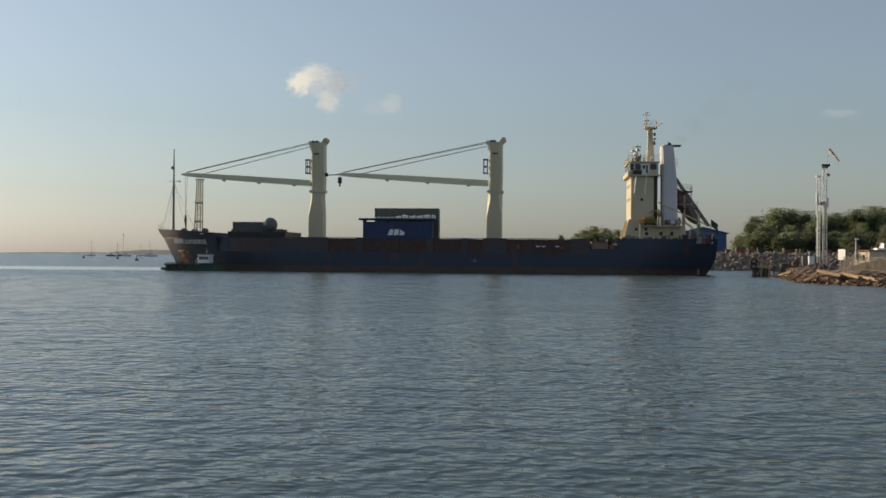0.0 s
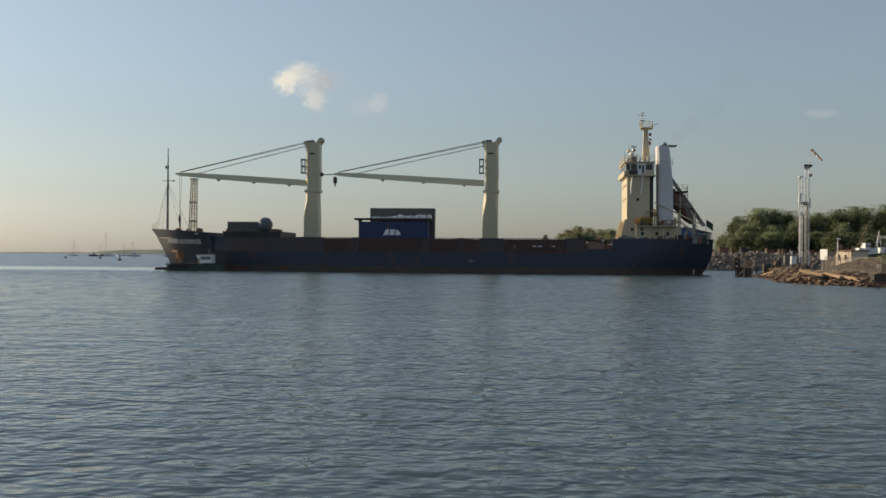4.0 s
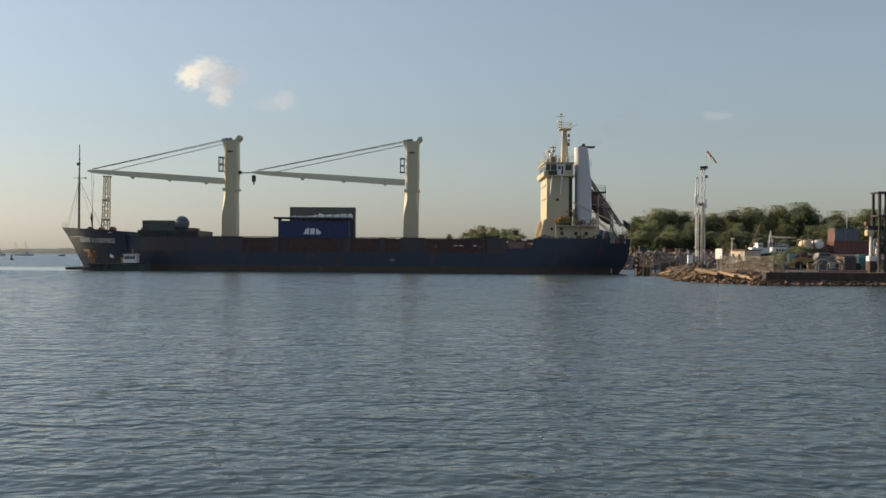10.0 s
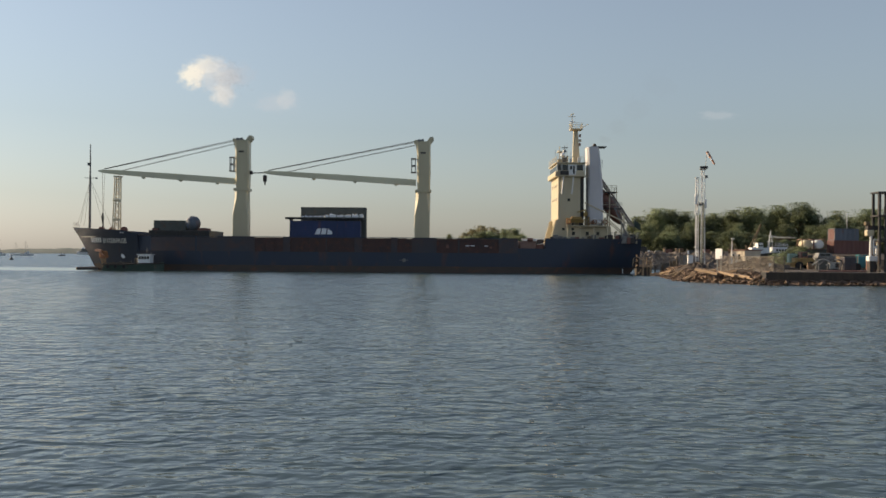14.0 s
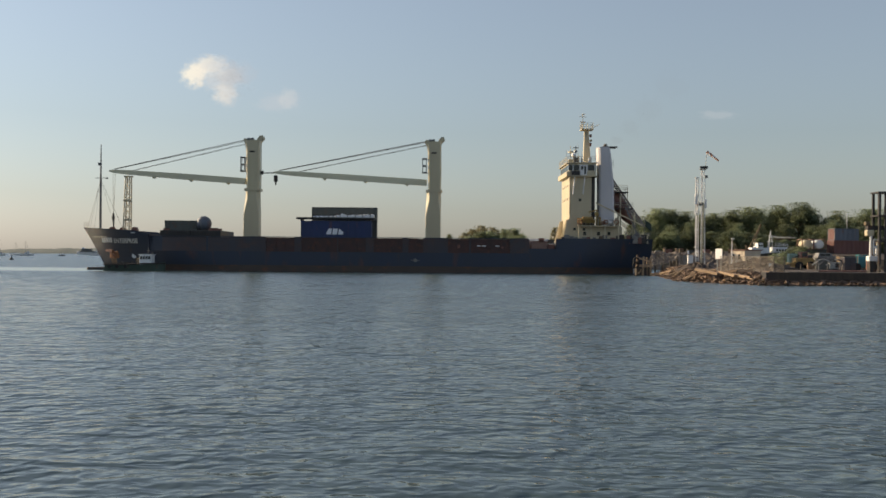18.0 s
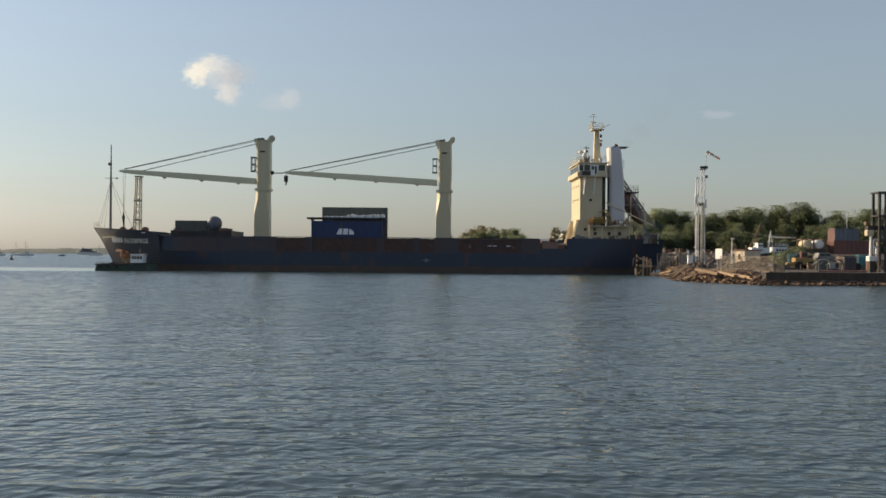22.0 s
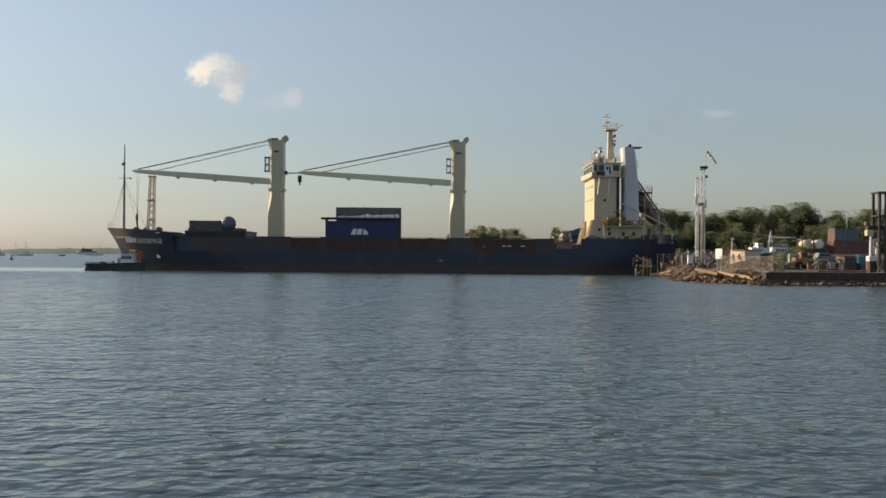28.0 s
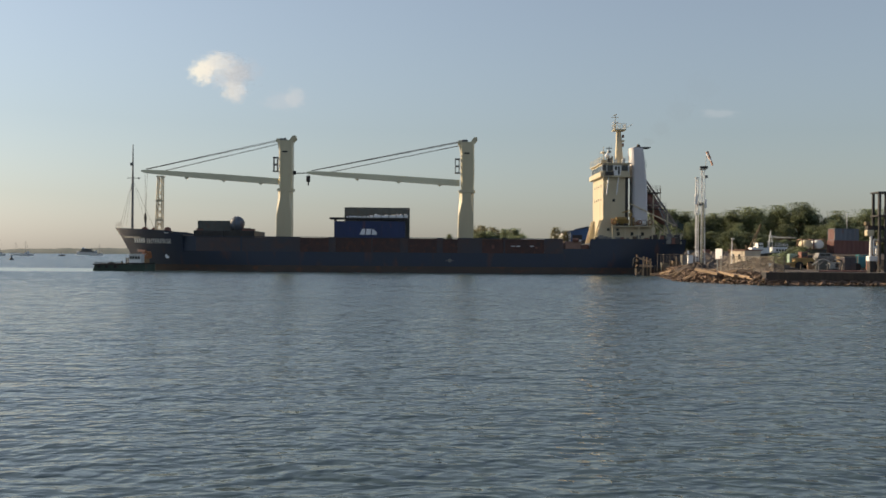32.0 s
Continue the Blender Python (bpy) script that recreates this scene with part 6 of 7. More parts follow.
def build_workboat():
    t = thing("work_boat", "white work boat with a mast, moored in the dock", "boat", (65.2, 214, 0), 5)
    part("hull", boat_hull(13, 4, 3.8), M_DARK, t)
    part("deckhouse", box(B(), 2.3, 4.9, -1.5, 1.5, 2.4, 4.3, 0.1), M_WHITE, t)
    wh = part("wheelhouse", box(B(), -1.25, -0.1, -1.2, 1.2, 2.4, 5.15, 0.12), M_WHITE, t)
    for x in (-1.1, -0.6):
        part("wheelhouse_window", box(B(), x, x + 0.35, -1.24, -1.18, 4.4, 4.75), M_GLASS, wh)
    part("wheelhouse_roof", box(B(), -1.4, 0.05, -1.35, 1.35, 5.15, 5.25, 0.03), M_STEEL, wh)
    part("fore_cabin", box(B(), -2.5, -1.3, -1.1, 1.1, 2.4, 4.2, 0.15), M_WHITE, t)
    part("engine_casing", box(B(), -0.1, 1.25, -1.1, 1.1, 2.4, 4.15, 0.1), M_WHITE, t)
    for x in (2.5, 3.1, 3.7, 4.3):
        part("cabin_port", box(B(), x, x + 0.35, -1.54, -1.48, 3.45, 3.85), M_GLASS, t)
    part("deck_rail", rail(B(), [(2.3, -1.45), (4.9, -1.45)], 4.3, 0.8, 0.8), M_WHITE, t)
    part("stern_rail", rail(B(), [(4.9, -1.5), (6.0, -1.3)], 2.6, 1.5, 0.6), M_STEEL, t)
    bm = rod(B(), (1.9, 0, 7.7), (0.9, -0.5, 3.2), 0.05, 0.07)
    rod(bm, (1.9, 0, 7.7), (2.3, -0.5, 3.0), 0.05, 0.07), rod(bm, (1.9, 0, 7.7), (1.9, 0.9, 3.0), 0.05, 0.07)
    mast = part("tripod_mast", bm, M_WHITE, t)
    for z, w in ((5.4, 0.6), (6.6, 0.5)):
        part("crosstree", rod(B(), (1.8 - w, 0, z), (1.9 + w, 0, z), 0.05, n=5), M_WHITE, mast)
    bm = B()
    beam(bm, (-2.9, 0.6, 3.0), (0.1, 0.6, 8.9), 0.16, 0.18), beam(bm, (-2.0, 0.6, 3.0), (0.1, 0.6, 8.9), 0.12, 0.12), rod(bm, (-2.9, 0.6, 2.4), (-2.9, 0.6, 4.5), 0.2)
    part("derrick", bm, M_DULL, t, "dull brown derrick boom")
    for ob in t.children:
        if ob.name.split(".")[0] != "hull":
            ob.location.z = 0.9


def build_yard():
    gz = land_height(88, 229)
    a = container("shipping_container", "red-brown steel container at the bottom of a stack", (6.06, 2.44, 2.9), M_REDBOX, (87.5, 229, gz), 14, "container stack")
    container("shipping_container", "red-brown steel container beside the stack", (6.06, 2.44, 2.9), M_REDBOX, (93.6, 232.5, gz), 14, "container stack")
    container("shipping_container", "blue-grey steel container on top of a stack", (6.06, 2.44, 2.59), M_BLUEGREY, (87.7, 229, gz + 2.9), 14, "container stack", ends=M_REDBOX)
    container("shipping_container", "dull grey steel container under two tanks", (6.06, 2.44, 0.85), M_GREYBOX, (80.2, 228, land_height(80, 228)), -6, "container stack")
    for x in (79.0, 81.5):
        z = land_height(80, 228) + 0.85
        t = thing("tank_container", "cream cylindrical tank in a steel frame", "tank", (x, 228, z), -9, "tank containers")
        bm = B()
        rings = [[(r * math.cos(b), y, 1.05 + r * math.sin(b)) for b in [j * math.tau / 18 for j in range(18)]] for y, r in ((-2.9, 0.3), (-2.84, 0.75), (-2.7, 0.98), (2.7, 0.98), (2.84, 0.75), (2.9, 0.3))]
        part("tank_shell", loft(bm, rings), M_WHITE if x > 80 else M_HOUSE, t, "", True)
        bm = B()
        for xx in (-1.15, 1.15):
            for y in (-3.0, 3.0):
                box(bm, xx - 0.1, xx + 0.1, y - 0.06, y + 0.06, 0, 2.2)
            for zz in (0.06, 2.14):
                box(bm, xx - 0.05, xx + 0.05, -3, 3, zz - 0.05, zz + 0.05)
        for y in (-3.0, 3.0):
            for zz in (0.06, 2.14):
                box(bm, -1.15, 1.15, y - 0.05, y + 0.05, zz - 0.05, zz + 0.05)
        part("tank_frame", bm, M_PINK, t, "faded red tank frame")
    # vehicles and plant on the pier
    z = land_height(75.2, 205)
    c = thing("parked_car", "grey off-road car parked on the pier", "car", (75.2, 205, z), 8)
    bm = B()
    rings = []
    for x, top, w in ((-2.3, 0.9, 0.85), (-2.2, 1.05, 0.9), (-1.9, 1.75, 0.78), (0.3, 1.78, 0.78), (1.0, 1.12, 0.88), (2.1, 1.0, 0.86), (2.3, 0.75, 0.8)):
        rings.append([(x, -0.9, 0.4), (x, -0.92, 0.95 if top > 0.95 else top * 0.9), (x, -w, top), (x, w, top), (x, 0.92, 0.95 if top > 0.95 else top * 0.9), (x, 0.9, 0.4)])
    part("body", loft(bm, rings), M_STEEL, c)
    for x0, x1 in ((-1.7, -0.7), (-0.6, 0.3)):
        part("side_window", box(B(), x0, x1, -0.93, -0.8, 1.1, 1.6), M_GLASS, c)
    for x in (-1.45, 1.45):
        for y in (-0.85, 0.85):
            w = part("wheel", rod(B(), (x, y - 0.12, 0.38), (x, y + 0.12, 0.38), 0.38, n=14), M_RUBBER, c)
            part("rim", rod(B(), (x, y - 0.13, 0.38), (x, y + 0.13, 0.38), 0.2, n=10), M_STEEL, w)
    z = land_height(57, 166)
    s = thing("loader", "ochre wheel loader with a bucket", "loader", (57.2, 166, z), 4)
    part("body", box(B(), -1.6, 1.4, -0.8, 0.8, 0.6, 1.75, 0.12), M_YELLOW, s)
    part("cab", box(B(), -0.6, 0.5, -0.7, 0.7, 1.75, 2.7, 0.08), M_BROWN, s)
    part("engine_cover", box(B(), 0.5, 1.3, -0.6, 0.6, 1.75, 2.15, 0.08), M_DARK, s)
    part("boom", beam(B(), (-1.5, 0.3, 1.7), (1.2, 0.3, 2.9), 0.16, 0.22), M_DARK, s)
    part("cab_window", box(B(), -0.45, 0.35, -0.74, -0.7, 1.95, 2.55), M_GLASS, s)
    part("bucket", box(B(), -2.5, -1.7, -1.1, 1.1, 0.2, 1.0, 0.15), M_YELLOW, s)
    part("lift_arm", beam(B(), (-2.0, -0.6, 0.9), (0.2, -0.6, 1.6), 0.15, 0.3), M_YELLOW, s)
    for x in (-1.0, 0.9):
        for y in (-0.85, 0.85):
            part("wheel", rod(B(), (x, y - 0.2, 0.6), (x, y + 0.2, 0.6), 0.6, n=14), M_RUBBER, s)
    z = land_height(56, 168)
    g = thing("green_tank", "pale green upright storage tank", "tank", (56.1, 168, z))
    part("tank_body", box(B(), -0.65, 0.65, -0.65, 0.65, 0.15, 2.3, 0.15), M_PALEGREEN, g)
    part("skid", box(B(), -0.7, 0.7, -0.7, 0.7, 0, 0.15), M_DARK, g)
    z = land_height(59, 160)
    gb = thing("generator_set", "pale grey generator box on a steel skid", "generator", (59.1, 160, z), 2)
    part("canopy", box(B(), -1.5, 1.5, -0.7, 0.7, 0.15, 1.2, 0.06), M_GALV, gb)
    part("skid", box(B(), -1.6, 1.6, -0.75, 0.75, 0, 0.15), M_DARK, gb)
    part("radiator_grille", box(B(), 0.7, 1.35, -0.73, -0.7, 0.35, 1.0), M_DARK, gb)
    for x in (-1.2, -0.4):
        part("access_door", box(B(), x, x + 0.7, -0.725, -0.7, 0.3, 1.05), M_GALV, gb)
    part("exhaust", rod(B(), (-1.0, 0.2, 1.2), (-1.0, 0.2, 1.7), 0.07, n=8), M_STEEL, gb)
    z = land_height(63.8, 156)
    bx = thing("tool_locker", "rust-brown steel tool locker on the quay", "locker", (63.9, 156, z), 8)
    part("locker_body", box(B(), -0.55, 0.55, -0.5, 0.5, 0.08, 1.6, 0.04), M_BROWN, bx)
    part("locker_door", box(B(), -0.5, -0.02, -0.54, -0.5, 0.2, 1.5), M_BROWN, bx)
    part("locker_door", box(B(), 0.02, 0.5, -0.54, -0.5, 0.2, 1.5), M_BROWN, bx)
    part("foot", box(B(), -0.5, 0.5, -0.45, 0.45, 0, 0.08), M_DARK, bx)
    z = land_height(63, 158)
    tr = thing("forklift", "teal forklift truck with grey mast and black wheels", "forklift", (63.4, 158, z), 3)
    part("chassis", box(B(), -0.9, 1.6, -0.7, 0.7, 0.45, 1.05, 0.1), M_TEAL, tr)
    bm = B()
    for x in (-0.7, 0.6):
        for y in (-0.6, 0.6):
            beam(bm, (x, y, 1.0), (x * 0.9, y, 2.35), 0.1, 0.1)
    box(bm, -0.8, 0.75, -0.7, 0.7, 2.3, 2.42, 0.03)
    part("roll_cage", bm, M_TEAL, tr)
    part("seat", box(B(), -0.2, 0.35, -0.3, 0.3, 1.05, 1.6, 0.05), M_DARK, tr)
    part("side_shield", box(B(), -0.95, 0.4, -0.75, -0.7, 0.7, 2.2), M_TEAL, tr)
    for x in (-1.2, 1.3):
        for y in (-0.75, 0.75):
            part("wheel", rod(B(), (x, y - 0.2, 0.6), (x, y + 0.2, 0.6), 0.62, n=14), M_RUBBER, tr)
    bm = B()
    for y in (-0.4, 0.4):
        beam(bm, (1.9, y, 0.3), (1.9, y, 3.6), 0.14, 0.14)
    beam(bm, (1.9, -0.4, 3.5), (1.9, 0.4, 3.5), 0.1, 0.1), beam(bm, (1.9, -0.4, 1.7), (1.9, 0.4, 1.7), 0.1, 0.1)
    part("mast", bm, M_WHITE, tr, "pale hydraulic mast")
    part("exhaust", rod(B(), (2.3, 0, 0.8), (2.3, 0, 4.6), 0.16, n=8), M_HOUSE, tr)
    z = land_height(60.5, 160)
    k = thing("rusty_skip", "dull ochre open steel skip", "skip", (61.6, 160, z), -5)
    part("bin", loft(B(), [[(-0.9, -0.8, 0.05), (0.9, -0.8, 0.05), (0.9, 0.8, 0.05), (-0.9, 0.8, 0.05)], [(-1.15, -0.95, 2.1), (1.15, -0.95, 2.1), (1.15, 0.95, 2.1), (-1.15, 0.95, 2.1)]]), M_DULL, k)
    part("rim", box(B(), -1.2, 1.2, -1.0, 1.0, 2.1, 2.2), M_DARK, k)
    k2 = thing("cable_reel", "wooden cable reel beside the forklift", "cable reel", (66.2, 158.5, z), 0)
    part("drum", rod(B(), (0, -0.45, 0.85), (0, 0.45, 0.85), 0.5, n=14), M_BROWN, k2)
    for y in (-0.5, 0.5):
        part("flange", rod(B(), (0, y - 0.05, 0.85), (0, y + 0.05, 0.85), 0.85, n=18), M_TIMBER, k2)


def build_clutter():
    """Stores lying about the pier: pallets, drums, pipes and spoil."""
    rnd = random.Random(31)
    for i in range(9):
        x, y = rnd.uniform(46, 74), rnd.uniform(152, 205)
        if x / y > 0.42 or x / y < 0.29:
            continue
        t = thing("pallet_stack", "stack of weathered wooden pallets on the pier", "pallets", (x, y, land_height(x, y) - 0.02), rnd.uniform(-30, 30), "stores on the pier")
        for k in range(rnd.randrange(4, 9)):
            part("pallet", box(B(), -0.6, 0.6, -0.5, 0.5, k * 0.16, k * 0.16 + 0.12), M_TIMBER, t)
    for i in range(16):
        x, y = rnd.uniform(46, 74), rnd.uniform(152, 205)
        if x / y > 0.42 or x / y < 0.285 or 0.315 < x / y < 0.345:
            continue
        m, word = rnd.choice(((M_DARK, "dark"), (M_BROWN, "rusty brown"), (M_GREYBOX, "grey")))
        t = thing("oil_drum", word + " steel drum standing on the pier", "drum", (x, y, land_height(x, y) - 0.02), 0, "drums on the pier")
        part("drum_body", rod(B(), (0, 0, 0), (0, 0, 0.9), 0.3, n=12), m, t)
        part("drum_lid", rod(B(), (0, 0, 0.9), (0, 0, 0.93), 0.27, n=12), M_STEEL, t)
    for i in range(14):
        x, y = rnd.uniform(46, 76), rnd.uniform(155, 215)
        if x / y > 0.42 or x / y < 0.285 or 0.315 < x / y < 0.345:
            continue
        m, word = rnd.choice(((M_DULL, "dull ochre"), (M_TIMBER, "timber"), (M_DARK, "dark"), (M_GREYBOX, "grey"), (M_PALEGREEN, "pale green")))
        w, d, h = rnd.uniform(0.5, 1.3), rnd.uniform(0.4, 0.9), rnd.uniform(0.6, 1.7)
        t = thing("equipment_crate", word + " equipment crate standing on the pier", "crate", (x, y, land_height(x, y) - 0.02), rnd.uniform(-25, 25), "crates on the pier")
        part("crate_body", box(B(), -w, w, -d, d, 0.1, h, 0.04), m, t)
        part("crate_lid", box(B(), -w - 0.04, w + 0.04, -d - 0.04, d + 0.04, h, h + 0.06), M_DARK, t)
        for sx in (-w * 0.7, w * 0.7):
            part("skid", box(B(), sx - 0.08, sx + 0.08, -d, d, 0, 0.1), M_TIMBER, t)
    for x, y, r, h, long, word in ((36.2, 149, 3.4, 1.25, 1.0, "heap of dark brown soil on the pier"), (41.5, 152, 2.4, 0.5, 1.0, "low heap of dark brown soil on the pier"), (43.8, 146, 2.2, 1.45, 2.7, "long bank of dark soil behind the pier fence")):
        bm = B()
        rings = []
        for q in (1.0, 0.9, 0.78, 0.66, 0.54, 0.4, 0.28, 0.15, 0.04):
            rings.append([(long * r * q * math.cos(a) * rnd.uniform(0.88, 1.12), r * q * math.sin(a) * rnd.uniform(0.88, 1.12), h * (1 - q) ** 0.8 * rnd.uniform(0.75, 1.2) - 0.1) for a in [k * math.tau / 30 for k in range(30)]])
        t = thing("spoil_heap", word, "soil heap", (x, y, land_height(x, y)))
        part("heap", loft(bm, rings), M_GROUND, t)
    for i in range(5):
        t = thing("steel_pipe", "rusty steel pipe lying on the pier", "pipe", (46 + i * 0.5, 128 + i * 0.25, 1.42 + land_height(46, 128) - 1.25), 0, "pipes on the pier")
        part("pipe_wall", rod(B(), (0, 0, 0), (4.5, 0.6, 0), 0.17, n=10), M_BROWN, t)
        part("pipe_flange", rod(B(), (-0.06, 0, 0), (0.0, 0, 0), 0.25, n=10), M_DARK, t)


def build_hose_rack():
    """Pale hoses hung in arcs over a trestle, and a brown store box beside it."""
    z = land_height(55.4, 150)
    t = thing("hose_rack", "pale grey loading hoses hung over a steel trestle", "hose rack", (55.4, 150, z), 4)
    for x in (-1.7, 0.0, 1.7):
        for y in (-0.5, 0.5):
            part("trestle_leg", beam(B(), (x, y, 0), (x, y * 0.3, 1.5), 0.1, 0.1), M_STEEL, t)
    part("trestle_beam", beam(B(), (-1.9, 0, 1.52), (1.9, 0, 1.52), 0.16, 0.16), M_STEEL, t)
    for i, (x0, x1, top) in enumerate(((-2.6, 0.6, 1.62), (-1.6, 1.7, 1.75), (-0.4, 2.6, 1.6))):
        bm = B()
        pts = [(x0 + (x1 - x0) * q, -0.25 + 0.16 * i, 0.75 + (top - 0.75) * math.sin(math.pi * q) ** 1.3) for q in [k / 9 for k in range(10)]]
        for p, q in zip(pts, pts[1:]):
            rod(bm, p, q, 0.075, n=8)
        part("hose", bm, M_STEEL if i % 2 else M_GALV, t, "grey loading hose")
    part("hose_tray", box(B(), -2.1, 2.1, -0.6, 0.6, 0, 0.12), M_DARK, t)
    b = thing("store_box", "dull purple-brown steel store box on the quay", "store box", (58.1, 150, land_height(58.1, 150)), 3)
    part("box_body", box(B(), -0.85, 0.85, -0.8, 0.8, 0.1, 1.9, 0.04), M_NAVYRUST, b)
    part("box_lid", box(B(), -0.9, 0.9, -0.85, 0.85, 1.9, 1.98), M_STEEL, b)
    for x in (-0.6, 0.6):
        part("skid", box(B(), x - 0.1, x + 0.1, -0.8, 0.8, 0, 0.1), M_DARK, b)
    for x in (-0.42, 0.42):
        part("box_door", box(B(), x - 0.38, x + 0.38, -0.84, -0.8, 0.25, 1.8), M_NAVYRUST, b)


def build_gantry():
    """Dark steel loading gantry at the quay, partly out of view."""
    z = 1.28
    t = thing("loading_gantry", "dark rusty steel loading gantry on the quay", "gantry", (52.6, 121, z))
    for x in (-2.45, -1.75, 1.2, 2.2):
        for y in (-0.9, 0.9):
            part("column", beam(B(), (x, y, -0.2), (x, y, 9.3), 0.26, 0.26), M_DARK, t)
    for zz in (3.6, 6.55, 9.25):
        part("platform", box(B(), -2.7, 2.6, -1.2, 1.2, zz, zz + 0.16), M_DARK, t)
    for y in (-0.95, 0.95):
        part("brace", beam(B(), (-1.75, y, 3.7), (2.2, y, 6.5), 0.14, 0.14), M_DARK, t)
        part("brace", beam(B(), (2.2, y, 6.7), (-0.9, y, 9.2), 0.12, 0.12), M_DARK, t)
    part("crossbeam", box(B(), -3.6, 2.4, -0.4, 0.4, 5.0, 5.5), M_DARK, t)
    part("guard_rail", rail(B(), [(-2.05, -1.15), (2.5, -1.15)], 6.7, 1.0, 0.9), M_DARK, t)
    part("arm_joint", box(B(), -3.75, -2.85, -0.5, 0.3, 4.3, 5.0, 0.12), M_HOUSE, t, "cream swivel joint of the loading arm")
    part("arm_joint", box(B(), -3.85, -3.3, -0.45, 0.25, 5.5, 5.95, 0.1), M_DULL, t)
    part("hose_arm", rod(B(), (-3.25, -0.3, 2.0), (-3.2, -0.3, 4.4), 0.14, 0.14, 10), M_WHITE, t, "white loading arm riser")
    for z0 in (2.2, 3.1):
        bm = B()
        for p, q in (((-2.95, z0), (-2.95, z0 + 0.8)), ((-2.45, z0), (-2.45, z0 + 0.8)), ((-2.95, z0 + 0.8), (-2.45, z0 + 0.8)), ((-2.95, z0), (-2.45, z0))):
            rod(bm, (p[0], -0.45, p[1]), (q[0], -0.45, q[1]), 0.08, n=6)
        part("pipe_loop", bm, M_WHITE, t, "white pipe loop")
    part("valve_box", box(B(), -3.5, -2.4, -0.6, 0.4, 1.4, 2.0, 0.08), M_WHITE, t)
    part("arm_base", box(B(), -3.4, -2.6, -0.5, 0.4, 0.0, 1.4, 0.05), M_DARK, t)


def shed_wall(bm, x0, x1, y, z0, z1):
    k = max(2, int((x1 - x0) / 0.9))
    for i in range(k):
        xa, xb = x0 + (x1 - x0) * i / k, x0 + (x1 - x0) * (i + 1) / k
        box(bm, xa, xb - 0.12, y - 0.1, y + 0.1, z0, z1), box(bm, xb - 0.12, xb, y - 0.02, y + 0.1, z0, z1)
    return bm


def build_sheds():
    z = 4.4
    t = thing("dock_warehouse", "large blue-clad warehouse with a shallow grey roof", "warehouse", (0, 0, 0))
    part("front_wall", shed_wall(B(), 46.5, 60.4, 380, z, 11.6), M_SHED, t, "blue sheeted wall")
    part("corner_wall", shed_wall(B(), 43.8, 46.4, 380, z, 11.6), M_WHITE, t, "pale sheeted corner")
    part("side_wall", box(B(), 60.4, 60.7, 380, 420, z, 11.6), M_ROOF, t)
    part("side_wall", box(B(), 43.6, 43.8, 380, 420, z, 11.6), M_WHITE, t)
    part("back_wall", box(B(), 43.8, 60.4, 419.7, 420, z, 11.6), M_SHED, t)
    part("gable", loft(B(), [[(43.8, 379.9, 11.6), (60.7, 379.9, 11.6), (52.2, 379.9, 13.6)], [(43.8, 380.2, 11.6), (60.7, 380.2, 11.6), (52.2, 380.2, 13.6)]]), M_SHED, t)
    for xa, xb in ((43.0, 52.2), (52.2, 61.6)):
        za, zb = (11.5, 13.75) if xa < 50 else (13.75, 11.5)
        part("roof_slope", loft(B(), [[(xa, 379, za), (xb, 379, zb), (xb, 379, zb + 0.18), (xa, 379, za + 0.18)], [(xa, 421, za), (xb, 421, zb), (xb, 421, zb + 0.18), (xa, 421, za + 0.18)]]), M_ROOF, t, "grey sheet roof")
    part("doorway", box(B(), 47.0, 50.5, 379.8, 379.88, z, 10.8), M_DARK, t, "dark open doorway")
    s = thing("low_shed", "long low grey shed on the dock", "shed", (0, 0, 0))
    part("wall", shed_wall(B(), 29.6, 43.0, 384, z, 8.4), M_GREYBOX, s)
    part("roof", loft(B(), [[(29.2, 383, 8.4), (43.2, 383, 8.4), (43.2, 383, 8.6), (29.2, 383, 8.6)], [(29.2, 392, 9.3), (43.2, 392, 9.3), (43.2, 392, 9.5), (29.2, 392, 9.5)]]), M_ROOF, s)
    part("end_wall", box(B(), 29.4, 29.6, 384, 392, z, 8.4), M_GREYBOX, s)
    h = thing("long_house", "long low house with a pale roof among trees", "house", (0, 0, 0))
    gz = 4.0
    part("wall", box(B(), 84.5, 93.0, 280, 286, gz, 8.3), M_BROWN, h)
    part("roof", loft(B(), [[(84, 279.3, 8.3), (84, 283, 8.95), (84, 286.7, 8.3)], [(94.5, 279.3, 8.3), (94.5, 283, 8.95), (94.5, 286.7, 8.3)]]), M_GALV, h, "pale sheet roof")
    for i in range(4):
        part("window", box(B(), 85.5 + i * 2, 86.5 + i * 2, 279.9, 280.0, 5.6, 7.0), M_GLASS, h)
    # plant and posts standing on the dock wall
    rnd = random.Random(3)
    for x, w, h2, m, word in ((38.5, 0.9, 1.0, M_STEEL, "grey"), (41.2, 0.5, 1.3, M_DULL, "dull ochre"), (44.1, 1.05, 1.75, M_BROWN, "rust-brown"), (48.9, 0.85, 1.7, M_DARK, "dark"), (52.6, 0.6, 1.0, M_STEEL, "grey"), (55.2, 0.9, 1.3, M_BROWN, "rust-brown"), (58.4, 0.5, 1.5, M_DULL, "dull ochre"), (61.0, 1.2, 1.1, M_GREYBOX, "dull grey"), (64.5, 0.7, 1.4, M_BROWN, "rust-brown")):
        c = thing("dock_crate", word + " machine crate on the dock wall", "crate", (x, 256, land_height(x, 256) - 0.05), rnd.uniform(-8, 8), group="crates on the dock wall")
        part("crate_body", box(B(), -w, w, -0.6, 0.6, 0.1, h2, 0.04), m, c)
